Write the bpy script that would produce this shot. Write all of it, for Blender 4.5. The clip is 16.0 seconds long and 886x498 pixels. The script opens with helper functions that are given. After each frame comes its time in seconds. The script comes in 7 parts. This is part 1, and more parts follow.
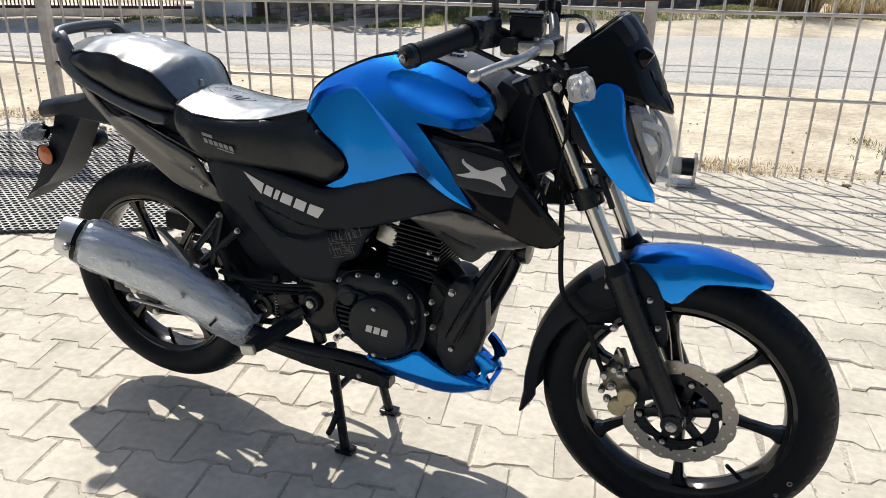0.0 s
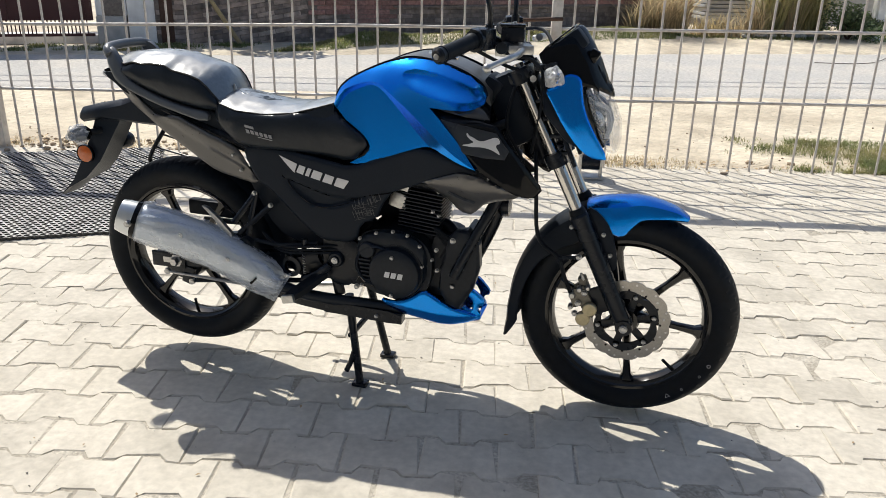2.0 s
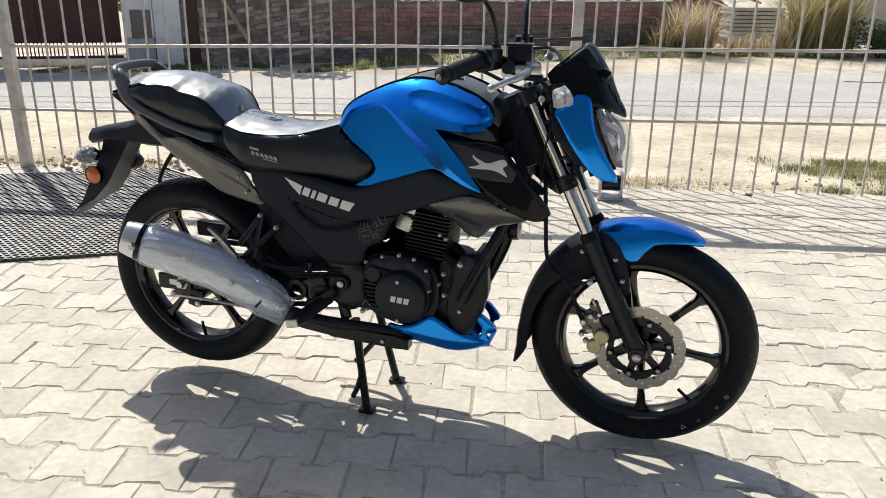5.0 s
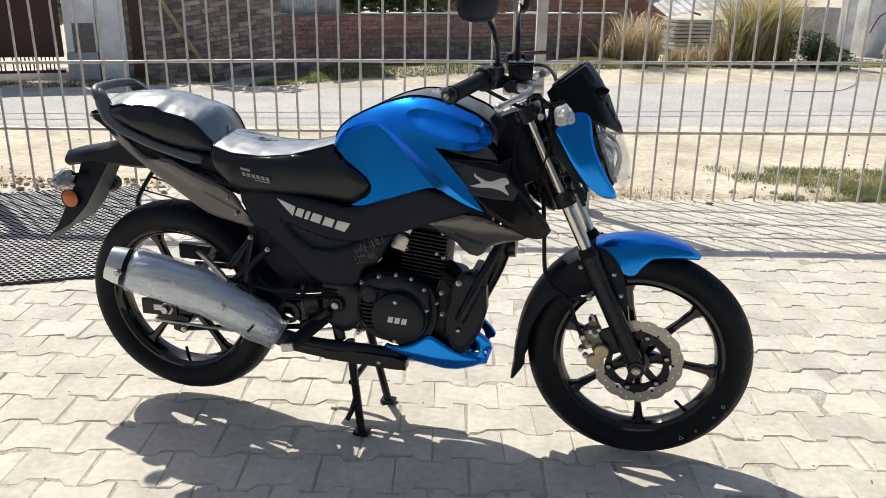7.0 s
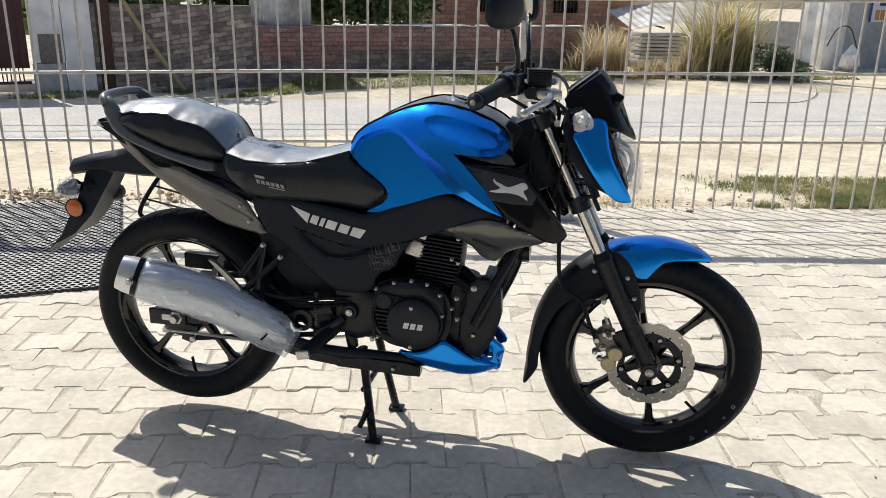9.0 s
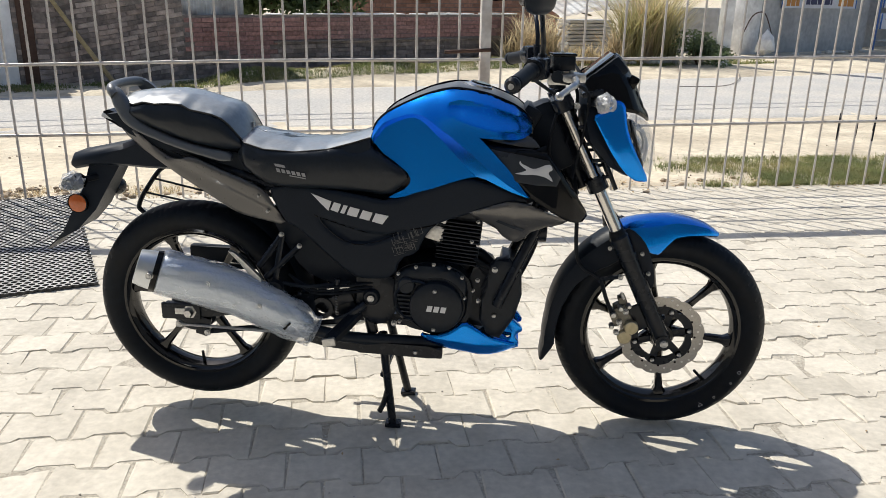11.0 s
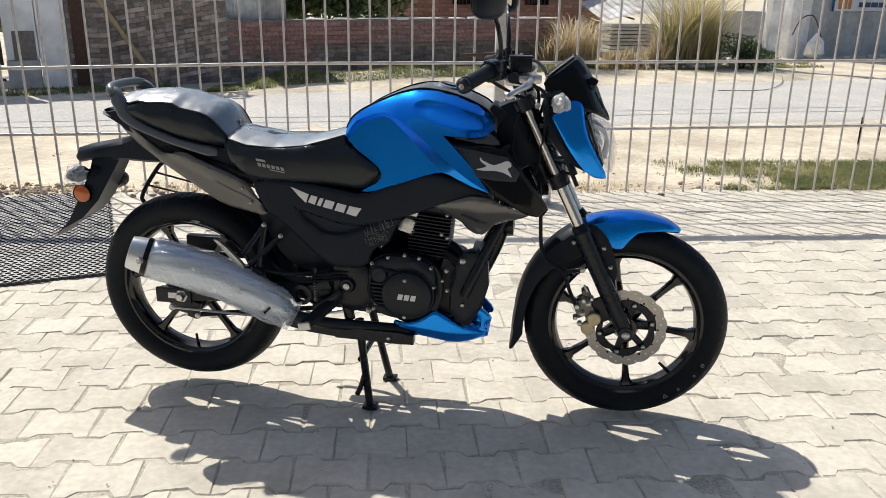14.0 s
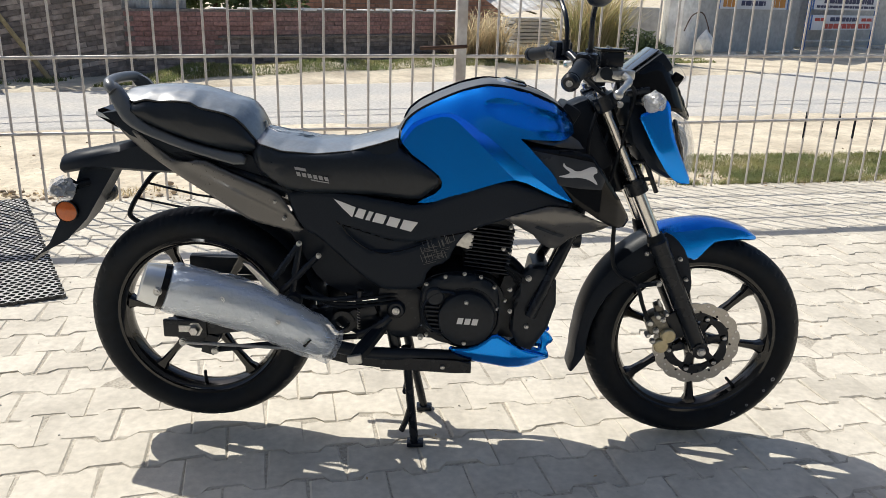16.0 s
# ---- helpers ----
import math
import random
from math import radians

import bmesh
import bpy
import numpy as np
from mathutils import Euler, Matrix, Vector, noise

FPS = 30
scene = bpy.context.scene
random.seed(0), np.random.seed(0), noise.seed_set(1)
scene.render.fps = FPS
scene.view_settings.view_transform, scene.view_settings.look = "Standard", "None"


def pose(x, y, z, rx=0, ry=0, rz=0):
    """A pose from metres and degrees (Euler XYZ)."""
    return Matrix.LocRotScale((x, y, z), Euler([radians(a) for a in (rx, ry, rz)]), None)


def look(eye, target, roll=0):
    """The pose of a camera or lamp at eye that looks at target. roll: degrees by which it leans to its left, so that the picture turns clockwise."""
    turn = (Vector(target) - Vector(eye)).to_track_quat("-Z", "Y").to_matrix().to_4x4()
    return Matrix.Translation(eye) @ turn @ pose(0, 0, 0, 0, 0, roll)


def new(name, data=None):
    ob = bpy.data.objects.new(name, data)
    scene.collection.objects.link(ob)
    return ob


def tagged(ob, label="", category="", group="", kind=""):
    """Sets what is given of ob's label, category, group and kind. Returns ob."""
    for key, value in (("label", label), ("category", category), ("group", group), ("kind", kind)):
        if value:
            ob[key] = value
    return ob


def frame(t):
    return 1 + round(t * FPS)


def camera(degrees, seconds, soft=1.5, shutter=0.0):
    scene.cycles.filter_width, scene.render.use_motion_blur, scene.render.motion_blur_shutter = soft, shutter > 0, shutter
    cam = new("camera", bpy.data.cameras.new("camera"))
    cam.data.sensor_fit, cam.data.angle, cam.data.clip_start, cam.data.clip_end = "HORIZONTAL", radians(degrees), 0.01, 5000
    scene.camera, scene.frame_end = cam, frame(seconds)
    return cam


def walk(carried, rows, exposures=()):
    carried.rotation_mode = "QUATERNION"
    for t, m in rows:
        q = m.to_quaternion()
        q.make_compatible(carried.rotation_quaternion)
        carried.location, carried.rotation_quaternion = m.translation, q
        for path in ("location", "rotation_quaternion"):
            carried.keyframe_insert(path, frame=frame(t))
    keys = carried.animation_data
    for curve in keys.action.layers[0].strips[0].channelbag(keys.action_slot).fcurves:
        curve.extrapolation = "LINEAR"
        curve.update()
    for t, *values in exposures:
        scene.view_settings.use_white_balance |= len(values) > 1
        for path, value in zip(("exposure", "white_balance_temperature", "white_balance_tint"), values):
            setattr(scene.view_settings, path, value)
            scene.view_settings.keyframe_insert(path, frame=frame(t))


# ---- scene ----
EXPO = 0.0
cam = camera(59.1, 16.0, soft=0.5)
PATH = [
    (0, (1.412, -1.463, 1.226), (0.694, 0.235, 0.45), 1.3),
    (0.5, (1.37, -1.625, 1.227), (0.824, 0.152, 0.489), 1.7),
    (1, (1.406, -1.809, 1.249), (0.899, -0.014, 0.527), 1.2),
    (1.5, (1.395, -1.918, 1.254), (0.901, -0.118, 0.534), 1.2),
    (2, (1.333, -2.03, 1.244), (0.863, -0.222, 0.53), 1.4),
    (2.5, (1.297, -2.104, 1.236), (0.842, -0.286, 0.538), 1.5),
    (3, (1.285, -2.119, 1.25), (0.84, -0.29, 0.574), 1.5),
    (5.3, (1.386, -1.937, 1.233), (0.836, -0.135, 0.563), 0.8),
    (5.5, (1.397, -1.922, 1.23), (0.845, -0.124, 0.549), 0.7),
    (6, (1.406, -1.904, 1.23), (0.878, -0.099, 0.549), 0.6),
    (6.5, (1.338, -1.92, 1.249), (0.863, -0.096, 0.582), 0.7),
    (7, (1.231, -1.979, 1.252), (0.821, -0.129, 0.61), 1.0),
    (7.5, (1.178, -2.007, 1.247), (0.822, -0.138, 0.629), 1.5),
    (8, (1.165, -2.021, 1.245), (0.833, -0.145, 0.635), 1.7),
    (8.5, (1.148, -2.029, 1.242), (0.815, -0.154, 0.631), 1.6),
    (8.7, (1.134, -2.024, 1.24), (0.801, -0.148, 0.63), 1.5),
    (10.8, (0.862, -2.05, 1.231), (0.717, -0.158, 0.599), 0.8),
    (11, (0.855, -2.095, 1.228), (0.723, -0.202, 0.596), 1.1),
    (11.5, (0.861, -2.162, 1.226), (0.733, -0.269, 0.592), 1.5),
    (12, (0.92, -2.162, 1.231), (0.759, -0.272, 0.597), 1.6),
    (12.5, (1.019, -2.166, 1.236), (0.816, -0.279, 0.608), 1.4),
    (13, (1.089, -2.188, 1.238), (0.845, -0.304, 0.613), 0.9),
    (13.5, (1.106, -2.203, 1.237), (0.841, -0.32, 0.617), 0.7),
    (14, (1.089, -2.194, 1.237), (0.83, -0.311, 0.612), 0.8),
    (14.5, (1.03, -2.167, 1.231), (0.807, -0.28, 0.606), 1.4),
    (15, (0.902, -2.131, 1.23), (0.74, -0.24, 0.601), 1.8),
    (15.5, (0.779, -2.089, 1.221), (0.703, -0.193, 0.589), 1.9),
    (16, (0.606, -1.967, 1.204), (0.637, -0.071, 0.571), 1.9),
]
walk(cam, [(t, look(eye, target, roll)) for t, eye, target, roll in PATH], [(0.0, EXPO), (16.0, EXPO)])

# ---- light ----
SUN_TO = Vector((-0.60, 0.47, 1.0)).normalized()
world = bpy.data.worlds.new("sky")
scene.world = world
world.use_nodes = True
wn = world.node_tree.nodes
sky = wn.new("ShaderNodeTexSky")
sky.sky_type, sky.sun_disc = "NISHITA", False
sky.sun_elevation = math.asin(SUN_TO.z)
sky.sun_rotation = math.atan2(SUN_TO.x, SUN_TO.y)
sky.dust_density, sky.air_density = 1.8, 1.0
world.node_tree.links.new(sky.outputs[0], wn["Background"].inputs[0])
wn["Background"].inputs[1].default_value = 0.116
sun = new("sun", bpy.data.lights.new("sun", "SUN"))
sun.data.energy, sun.data.angle, sun.data.color = 4.7, radians(0.53), (1.0, 0.962, 0.875)
sun.matrix_world = look((0, 0, 8), Vector((0, 0, 8)) - SUN_TO)


# ---- materials ----
def mat(name, base, rough=0.5, metal=0.0, vary=0.15, scale=20.0, bump=0.0, bump_scale=None, coat=0.0, second=None,
        second_scale=2.0, second_amount=0.5, rand=0.0, island=False, rough_vary=0.1, detail=6.0, spec=0.5, coords="Object", through_light=0.0, coat_rough=0.05, coat_ior=1.5):
    m = bpy.data.materials.new(name)
    m.use_nodes = True
    nt = m.node_tree
    n, l = nt.nodes, nt.links
    b = n["Principled BSDF"]
    b.inputs["Metallic"].default_value = metal
    b.inputs["Specular IOR Level"].default_value = spec
    b.inputs["Coat Weight"].default_value = coat
    b.inputs["Coat Roughness"].default_value, b.inputs["Coat IOR"].default_value = coat_rough, coat_ior
    tc = n.new("ShaderNodeTexCoord")
    geo = n.new("ShaderNodeNewGeometry")
    src = geo.outputs["Position"] if coords == "World" else tc.outputs["Object"]

    def noise_at(sc, det=detail):
        t = n.new("ShaderNodeTexNoise")
        t.inputs["Scale"].default_value, t.inputs["Detail"].default_value = sc, det
        l.new(src, t.inputs["Vector"])
        return t

    fine = noise_at(scale)
    ramp = n.new("ShaderNodeMapRange")
    ramp.inputs["From Min"].default_value, ramp.inputs["From Max"].default_value = 0.25, 0.75
    ramp.inputs["To Min"].default_value, ramp.inputs["To Max"].default_value = 1 - vary, 1 + vary
    l.new(fine.outputs["Fac"], ramp.inputs["Value"])
    value = ramp.outputs[0]
    if rand:
        r = n.new("ShaderNodeMapRange")
        r.inputs["To Min"].default_value, r.inputs["To Max"].default_value = 1 - rand, 1 + rand
        if island:
            l.new(geo.outputs["Random Per Island"], r.inputs["Value"])
        else:
            l.new(n.new("ShaderNodeObjectInfo").outputs["Random"], r.inputs["Value"])
        mul = n.new("ShaderNodeMath")
        mul.operation = "MULTIPLY"
        l.new(value, mul.inputs[0])
        l.new(r.outputs[0], mul.inputs[1])
        value = mul.outputs[0]
    colour = n.new("ShaderNodeRGB")
    colour.outputs[0].default_value = (*base, 1)
    out = colour.outputs[0]
    if second:
        big = noise_at(second_scale, 4.0)
        mr = n.new("ShaderNodeMapRange")
        mr.inputs["From Min"].default_value, mr.inputs["From Max"].default_value = 0.42, 0.68
        mr.inputs["To Max"].default_value = second_amount
        l.new(big.outputs["Fac"], mr.inputs["Value"])
        mx = n.new("ShaderNodeMix")
        mx.data_type = "RGBA"
        l.new(mr.outputs[0], mx.inputs[0])
        l.new(out, mx.inputs[6])
        mx.inputs[7].default_value = (*second, 1)
        out = mx.outputs[2]
    sc = n.new("ShaderNodeVectorMath")
    sc.operation = "SCALE"
    l.new(out, sc.inputs[0])
    l.new(value, sc.inputs["Scale"])
    l.new(sc.outputs[0], b.inputs["Base Color"])
    rr = n.new("ShaderNodeMapRange")
    rr.inputs["To Min"].default_value, rr.inputs["To Max"].default_value = max(0.02, rough - rough_vary), min(1, rough + rough_vary)
    l.new(noise_at(scale * 0.4).outputs["Fac"], rr.inputs["Value"])
    l.new(rr.outputs[0], b.inputs["Roughness"])
    if bump:
        bp = n.new("ShaderNodeBump")
        bp.inputs["Strength"].default_value, bp.inputs["Distance"].default_value = 1.0, bump
        l.new(noise_at(bump_scale or scale, 8.0).outputs["Fac"], bp.inputs["Height"])
        l.new(bp.outputs[0], b.inputs["Normal"])
    if through_light:
        tr, mix = n.new("ShaderNodeBsdfTranslucent"), n.new("ShaderNodeMixShader")
        l.new(sc.outputs[0], tr.inputs["Color"])
        mix.inputs[0].default_value = through_light
        l.new(b.outputs[0], mix.inputs[1])
        l.new(tr.outputs[0], mix.inputs[2])
        l.new(mix.outputs[0], n["Material Output"].inputs["Surface"])
    return m


def dusty_lit_tops(m, colour):
    """Pale dust, with sun glint painted in, on the faces that look up."""
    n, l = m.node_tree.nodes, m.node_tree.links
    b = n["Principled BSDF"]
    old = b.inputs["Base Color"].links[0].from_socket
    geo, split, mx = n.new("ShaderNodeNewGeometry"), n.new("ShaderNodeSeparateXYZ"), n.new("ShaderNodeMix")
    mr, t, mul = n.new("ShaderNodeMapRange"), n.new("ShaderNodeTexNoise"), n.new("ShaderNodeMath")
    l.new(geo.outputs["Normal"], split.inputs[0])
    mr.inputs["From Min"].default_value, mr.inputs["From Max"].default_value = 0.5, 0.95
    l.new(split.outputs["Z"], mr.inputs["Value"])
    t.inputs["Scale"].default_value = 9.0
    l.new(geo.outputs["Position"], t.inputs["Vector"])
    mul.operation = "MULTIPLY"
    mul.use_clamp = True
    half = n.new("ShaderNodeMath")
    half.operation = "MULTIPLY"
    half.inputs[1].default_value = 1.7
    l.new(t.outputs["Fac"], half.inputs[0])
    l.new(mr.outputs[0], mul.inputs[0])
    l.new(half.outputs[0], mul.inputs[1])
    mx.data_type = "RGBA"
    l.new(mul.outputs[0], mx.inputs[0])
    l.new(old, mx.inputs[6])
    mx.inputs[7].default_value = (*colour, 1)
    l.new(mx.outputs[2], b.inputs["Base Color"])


def film(name, tint, clear, rough, scale=28, depth=0.02):
    """Clear wrinkled wrapping film: mostly see-through, with a sheen."""
    m = bpy.data.materials.new(name)
    m.use_nodes = True
    n, l = m.node_tree.nodes, m.node_tree.links
    b = n["Principled BSDF"]
    b.inputs["Base Color"].default_value = (*tint, 1)
    b.inputs["Roughness"].default_value = rough
    b.inputs["Alpha"].default_value = 1 - clear
    t = n.new("ShaderNodeTexNoise")
    t.inputs["Scale"].default_value, t.inputs["Detail"].default_value = scale, 5
    tc = n.new("ShaderNodeTexCoord")
    l.new(tc.outputs["Object"], t.inputs["Vector"])
    bp = n.new("ShaderNodeBump")
    bp.inputs["Distance"].default_value = depth
    l.new(t.outputs["Fac"], bp.inputs["Height"])
    l.new(bp.outputs[0], b.inputs["Normal"])
    return m


M_PAVER = mat("concrete_paver", (0.625, 0.575, 0.487), 0.88, vary=0.13, scale=42, bump=0.004, bump_scale=30, second=(0.47, 0.43, 0.36), second_scale=5.0, second_amount=0.75, rand=0.07, coords="World")
M_PAVER_FAR = mat("concrete_paver_joined", (0.625, 0.575, 0.487), 0.88, vary=0.13, scale=42, bump=0.004, bump_scale=30, second=(0.47, 0.43, 0.36), second_scale=5.0, second_amount=0.75, rand=0.07, island=True, coords="World")
M_JOINT = mat("joint_sand", (0.40, 0.36, 0.295), 0.95, vary=0.35, scale=120, bump=0.004, second=(0.56, 0.515, 0.435), second_scale=9, second_amount=0.95, coords="World")
M_DIRT = mat("dry_dirt", (0.68, 0.60, 0.465), 0.95, vary=0.2, scale=12, bump=0.022, bump_scale=22, second=(0.38, 0.315, 0.235), second_scale=1.5, second_amount=0.75, coords="World")
M_ROAD = mat("dusty_asphalt", (0.49, 0.475, 0.45), 0.9, vary=0.2, scale=26, bump=0.008, bump_scale=90, second=(0.61, 0.565, 0.50), second_scale=1.1, second_amount=0.8, coords="World")
M_GRASS = mat("grass_blades", (0.185, 0.22, 0.085), 0.7, vary=0.3, scale=3, second=(0.42, 0.36, 0.17), second_scale=2.5, second_amount=0.7, rand=0.35, island=True, coords="World", through_light=0.5)
M_STRAW = mat("dry_reed", (0.66, 0.55, 0.37), 0.75, vary=0.2, scale=3, second=(0.42, 0.34, 0.16), second_scale=1.2, second_amount=0.6, rand=0.4, island=True, coords="World", through_light=0.4)
M_REED = mat("green_reed", (0.47, 0.45, 0.23), 0.7, vary=0.2, scale=3, second=(0.58, 0.48, 0.26), second_scale=1.5, second_amount=0.8, rand=0.4, island=True, coords="World", through_light=0.4)
M_LEAF = mat("shrub_leaf", (0.13, 0.18, 0.075), 0.5, vary=0.3, scale=4, rand=0.45, island=True, coords="World", through_light=0.35)
M_BRICK = mat("red_brick", (0.32, 0.175, 0.155), 0.9, vary=0.35, scale=26, bump=0.006, bump_scale=50, second=(0.25, 0.17, 0.155), second_scale=1.3, second_amount=0.8, rand=0.22, coords="World")
M_BRICK_OLD = mat("weathered_dark_brick", (0.200, 0.168, 0.152), 0.95, vary=0.4, scale=14, bump=0.01, bump_scale=36, second=(0.32, 0.265, 0.235), second_scale=2.6, second_amount=0.8, rand=0.3, coords="World")
M_BRICK_GREY = mat("grey_brown_brick", (0.320, 0.255, 0.220), 0.95, vary=0.5, scale=9, bump=0.012, bump_scale=32, second=(0.42, 0.37, 0.335), second_scale=1.8, second_amount=0.7, rand=0.28, coords="World")
M_BRICK_FAR = mat("orange_brick", (0.40, 0.21, 0.145), 0.9, vary=0.25, scale=20, rand=0.25, island=True, coords="World")
M_MORTAR = mat("mortar", (0.22, 0.192, 0.172), 0.95, vary=0.3, scale=30, bump=0.008, second=(0.18, 0.15, 0.135), second_scale=2, second_amount=0.8, coords="World")
M_PLASTER = mat("lime_plaster", (0.86, 0.86, 0.85), 0.9, vary=0.12, scale=12, bump=0.01, bump_scale=16, second=(0.50, 0.49, 0.48), second_scale=2.8, second_amount=0.6, coords="World")
M_WHITEWASH = mat("flaking_whitewash", (0.92, 0.92, 0.92), 0.9, vary=0.06, scale=12, bump=0.012, bump_scale=16, second=(0.60, 0.60, 0.60), second_scale=3.4, second_amount=0.5, coords="World")
M_PLASTER_GREY = mat("grey_cement_render", (0.48, 0.478, 0.47), 0.92, vary=0.16, scale=10, bump=0.01, bump_scale=14, second=(0.36, 0.36, 0.36), second_scale=1.6, second_amount=0.85, coords="World")
M_UNSEEN_WALL = mat("unseen_wall_grey", (0.115, 0.125, 0.140), 0.7, vary=0.1, scale=6, second=(0.09, 0.098, 0.11), second_scale=1.2, coords="World")
M_RUBBLE = mat("rubble", (0.55, 0.52, 0.47), 0.95, vary=0.2, scale=14, bump=0.008, rand=0.25, island=True, coords="World")
M_DRYLEAF = mat("litter_leaf", (0.34, 0.24, 0.13), 0.85, vary=0.2, scale=6, rand=0.4, island=True, coords="World")
M_MAROON = mat("maroon_gate_paint", (0.055, 0.012, 0.016), 0.5, vary=0.1, scale=8, second=(0.08, 0.03, 0.03), second_scale=2)
M_HOLE_LIGHT = mat("hole_daylight_white", (0.75, 0.74, 0.71), 0.6, vary=0.06, scale=12, second=(0.55, 0.53, 0.49), second_scale=3)
M_STEEL = mat("fence_paint", (0.62, 0.585, 0.55), 0.55, metal=0.1, vary=0.14, scale=30, second=(0.36, 0.28, 0.22), second_scale=9, second_amount=0.5, bump=0.0006, bump_scale=80)
M_SHEET = mat("corrugated_sheet", (0.56, 0.56, 0.55), 0.6, metal=0.2, vary=0.25, scale=10, second=(0.27, 0.225, 0.19), second_scale=2.6, second_amount=0.9)
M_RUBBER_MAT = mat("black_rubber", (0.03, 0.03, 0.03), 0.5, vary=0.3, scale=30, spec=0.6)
# mat tops get dust plus painted glint; the cell walls stay black
dusty_lit_tops(M_RUBBER_MAT, (0.42, 0.41, 0.395))
M_WOOD = mat("bamboo_pole", (0.42, 0.33, 0.17), 0.7, vary=0.2, scale=30, second=(0.25, 0.18, 0.1), second_scale=4)
M_RUST = mat("rusty_steel", (0.09, 0.05, 0.035), 0.8, metal=0.2, vary=0.3, scale=25)

M_BLUE = mat("metallic_blue_paint", (0.0, 0.25, 0.88), 0.25, metal=0.98, vary=0.02, scale=400, coat=0.4, rough_vary=0.01, detail=1)
M_GLOSS = mat("gloss_black_paint", (0.004, 0.0046, 0.006), 0.07, vary=0.1, scale=40, spec=0.2, rough_vary=0.04)
M_PLASTIC = mat("matte_black_plastic", (0.0105, 0.0155, 0.0245), 0.40, vary=0.15, scale=300, bump=0.0002, bump_scale=700, rough_vary=0.06, spec=0.14)
M_ENGINE = mat("black_engine_casting", (0.0110, 0.0155, 0.0230), 0.36, vary=0.2, scale=80, bump=0.0003, bump_scale=400, spec=0.24)
M_FRAME = mat("black_frame_paint", (0.0085, 0.0118, 0.0180), 0.26, vary=0.15, scale=60, spec=0.28)
M_GREY = mat("metallic_grey_paint", (0.115, 0.113, 0.112), 0.31, metal=0.7, vary=0.06, scale=500, coat=0.4)
M_GRAB = mat("satin_grey_casting", (0.105, 0.115, 0.126), 0.38, metal=0.35, vary=0.08, scale=300, coat=0.2, coat_rough=0.3)
M_TYRE = mat("tyre_rubber", (0.0070, 0.0102, 0.0155), 0.50, vary=0.2, scale=60, second=(0.010, 0.0105, 0.012), second_scale=14, second_amount=0.6, spec=0.16)
M_RIM = mat("gloss_black_alloy", (0.004, 0.0044, 0.0055), 0.09, vary=0.1, scale=60, spec=0.5, rough_vary=0.03)
# seat tops: sky and sun sheen painted in as a paler base than the sides
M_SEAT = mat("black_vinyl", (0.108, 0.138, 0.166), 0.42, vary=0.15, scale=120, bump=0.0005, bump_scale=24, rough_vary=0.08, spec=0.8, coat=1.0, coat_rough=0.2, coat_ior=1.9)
# tank spine: the reflected sky is put into the base colour as grey
M_SPINE = mat("black_plastic_sky_sheen", (0.075, 0.080, 0.086), 0.36, vary=0.12, scale=260, bump=0.00015, bump_scale=600, rough_vary=0.05, spec=0.5, coat=0.3, coat_rough=0.3)
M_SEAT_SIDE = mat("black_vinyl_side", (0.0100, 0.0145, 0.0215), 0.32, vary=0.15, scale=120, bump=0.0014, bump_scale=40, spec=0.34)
M_THREAD = mat("seat_piping", (0.008, 0.009, 0.010), 0.45, vary=0.1)
M_CHROME = mat("polished_steel", (0.62, 0.60, 0.57), 0.16, metal=1.0, vary=0.05, scale=60, rough_vary=0.06)
M_BOLT = mat("zinc_bolt", (0.50, 0.50, 0.50), 0.35, metal=1.0, vary=0.2, scale=200)
M_DISC = mat("brushed_disc_steel", (0.42, 0.40, 0.37), 0.38, metal=0.9, vary=0.12, scale=150)
M_CALIPER = mat("gold_caliper", (0.46, 0.40, 0.26), 0.42, metal=0.7, vary=0.12, scale=90)
M_CALBODY = mat("dark_cast_caliper", (0.17, 0.16, 0.135), 0.45, metal=0.8, vary=0.3, scale=120)
M_MUFFLER = mat("wrapped_muffler_steel", (0.55, 0.61, 0.69), 0.30, metal=0.9, vary=0.05, scale=8, bump=0.0012, bump_scale=9, rough_vary=0.05, detail=2)
M_TIP = mat("satin_muffler_cap", (0.62, 0.65, 0.68), 0.3, metal=0.85, vary=0.05, scale=40)
M_ALU = mat("cast_aluminium", (0.5, 0.5, 0.49), 0.35, metal=0.9, vary=0.2, scale=100)
M_ORANGE = mat("orange_reflector", (0.50, 0.10, 0.008), 0.22, vary=0.12, scale=160, coat=0.6)
M_SILVER = mat("silver_decal", (0.62, 0.63, 0.66), 0.4, metal=0.3, vary=0.05)
M_STICKER = mat("charcoal_decal", (0.026, 0.031, 0.040), 0.3, spec=0.3, vary=0.1)
M_MARK = mat("grey_mark", (0.30, 0.30, 0.31), 0.5, vary=0.1)
M_FAINT = mat("faint_grey_print", (0.09, 0.092, 0.095), 0.5, vary=0.1)
M_SOIL = mat("brown_soil", (0.34, 0.27, 0.195), 0.95, vary=0.3, scale=14, bump=0.01, rand=0.3, island=True, coords="World")
M_DUCT = mat("gloss_dark_grey", (0.035, 0.037, 0.042), 0.16, vary=0.08, scale=60, coat=0.6)
M_GLASS = mat("dark_screen_glass", (0.02, 0.022, 0.025), 0.06, vary=0.02, coat=0.8, rough_vary=0.02)
M_LENS = film("clear_lens", (0.74, 0.76, 0.78), 0.82, 0.04)
M_LAMPBACK = mat("lamp_inner_grey", (0.07, 0.072, 0.075), 0.3, metal=0.3, vary=0.1)
M_GUIDE = mat("frosted_light_guide", (0.62, 0.64, 0.66), 0.35, vary=0.05)
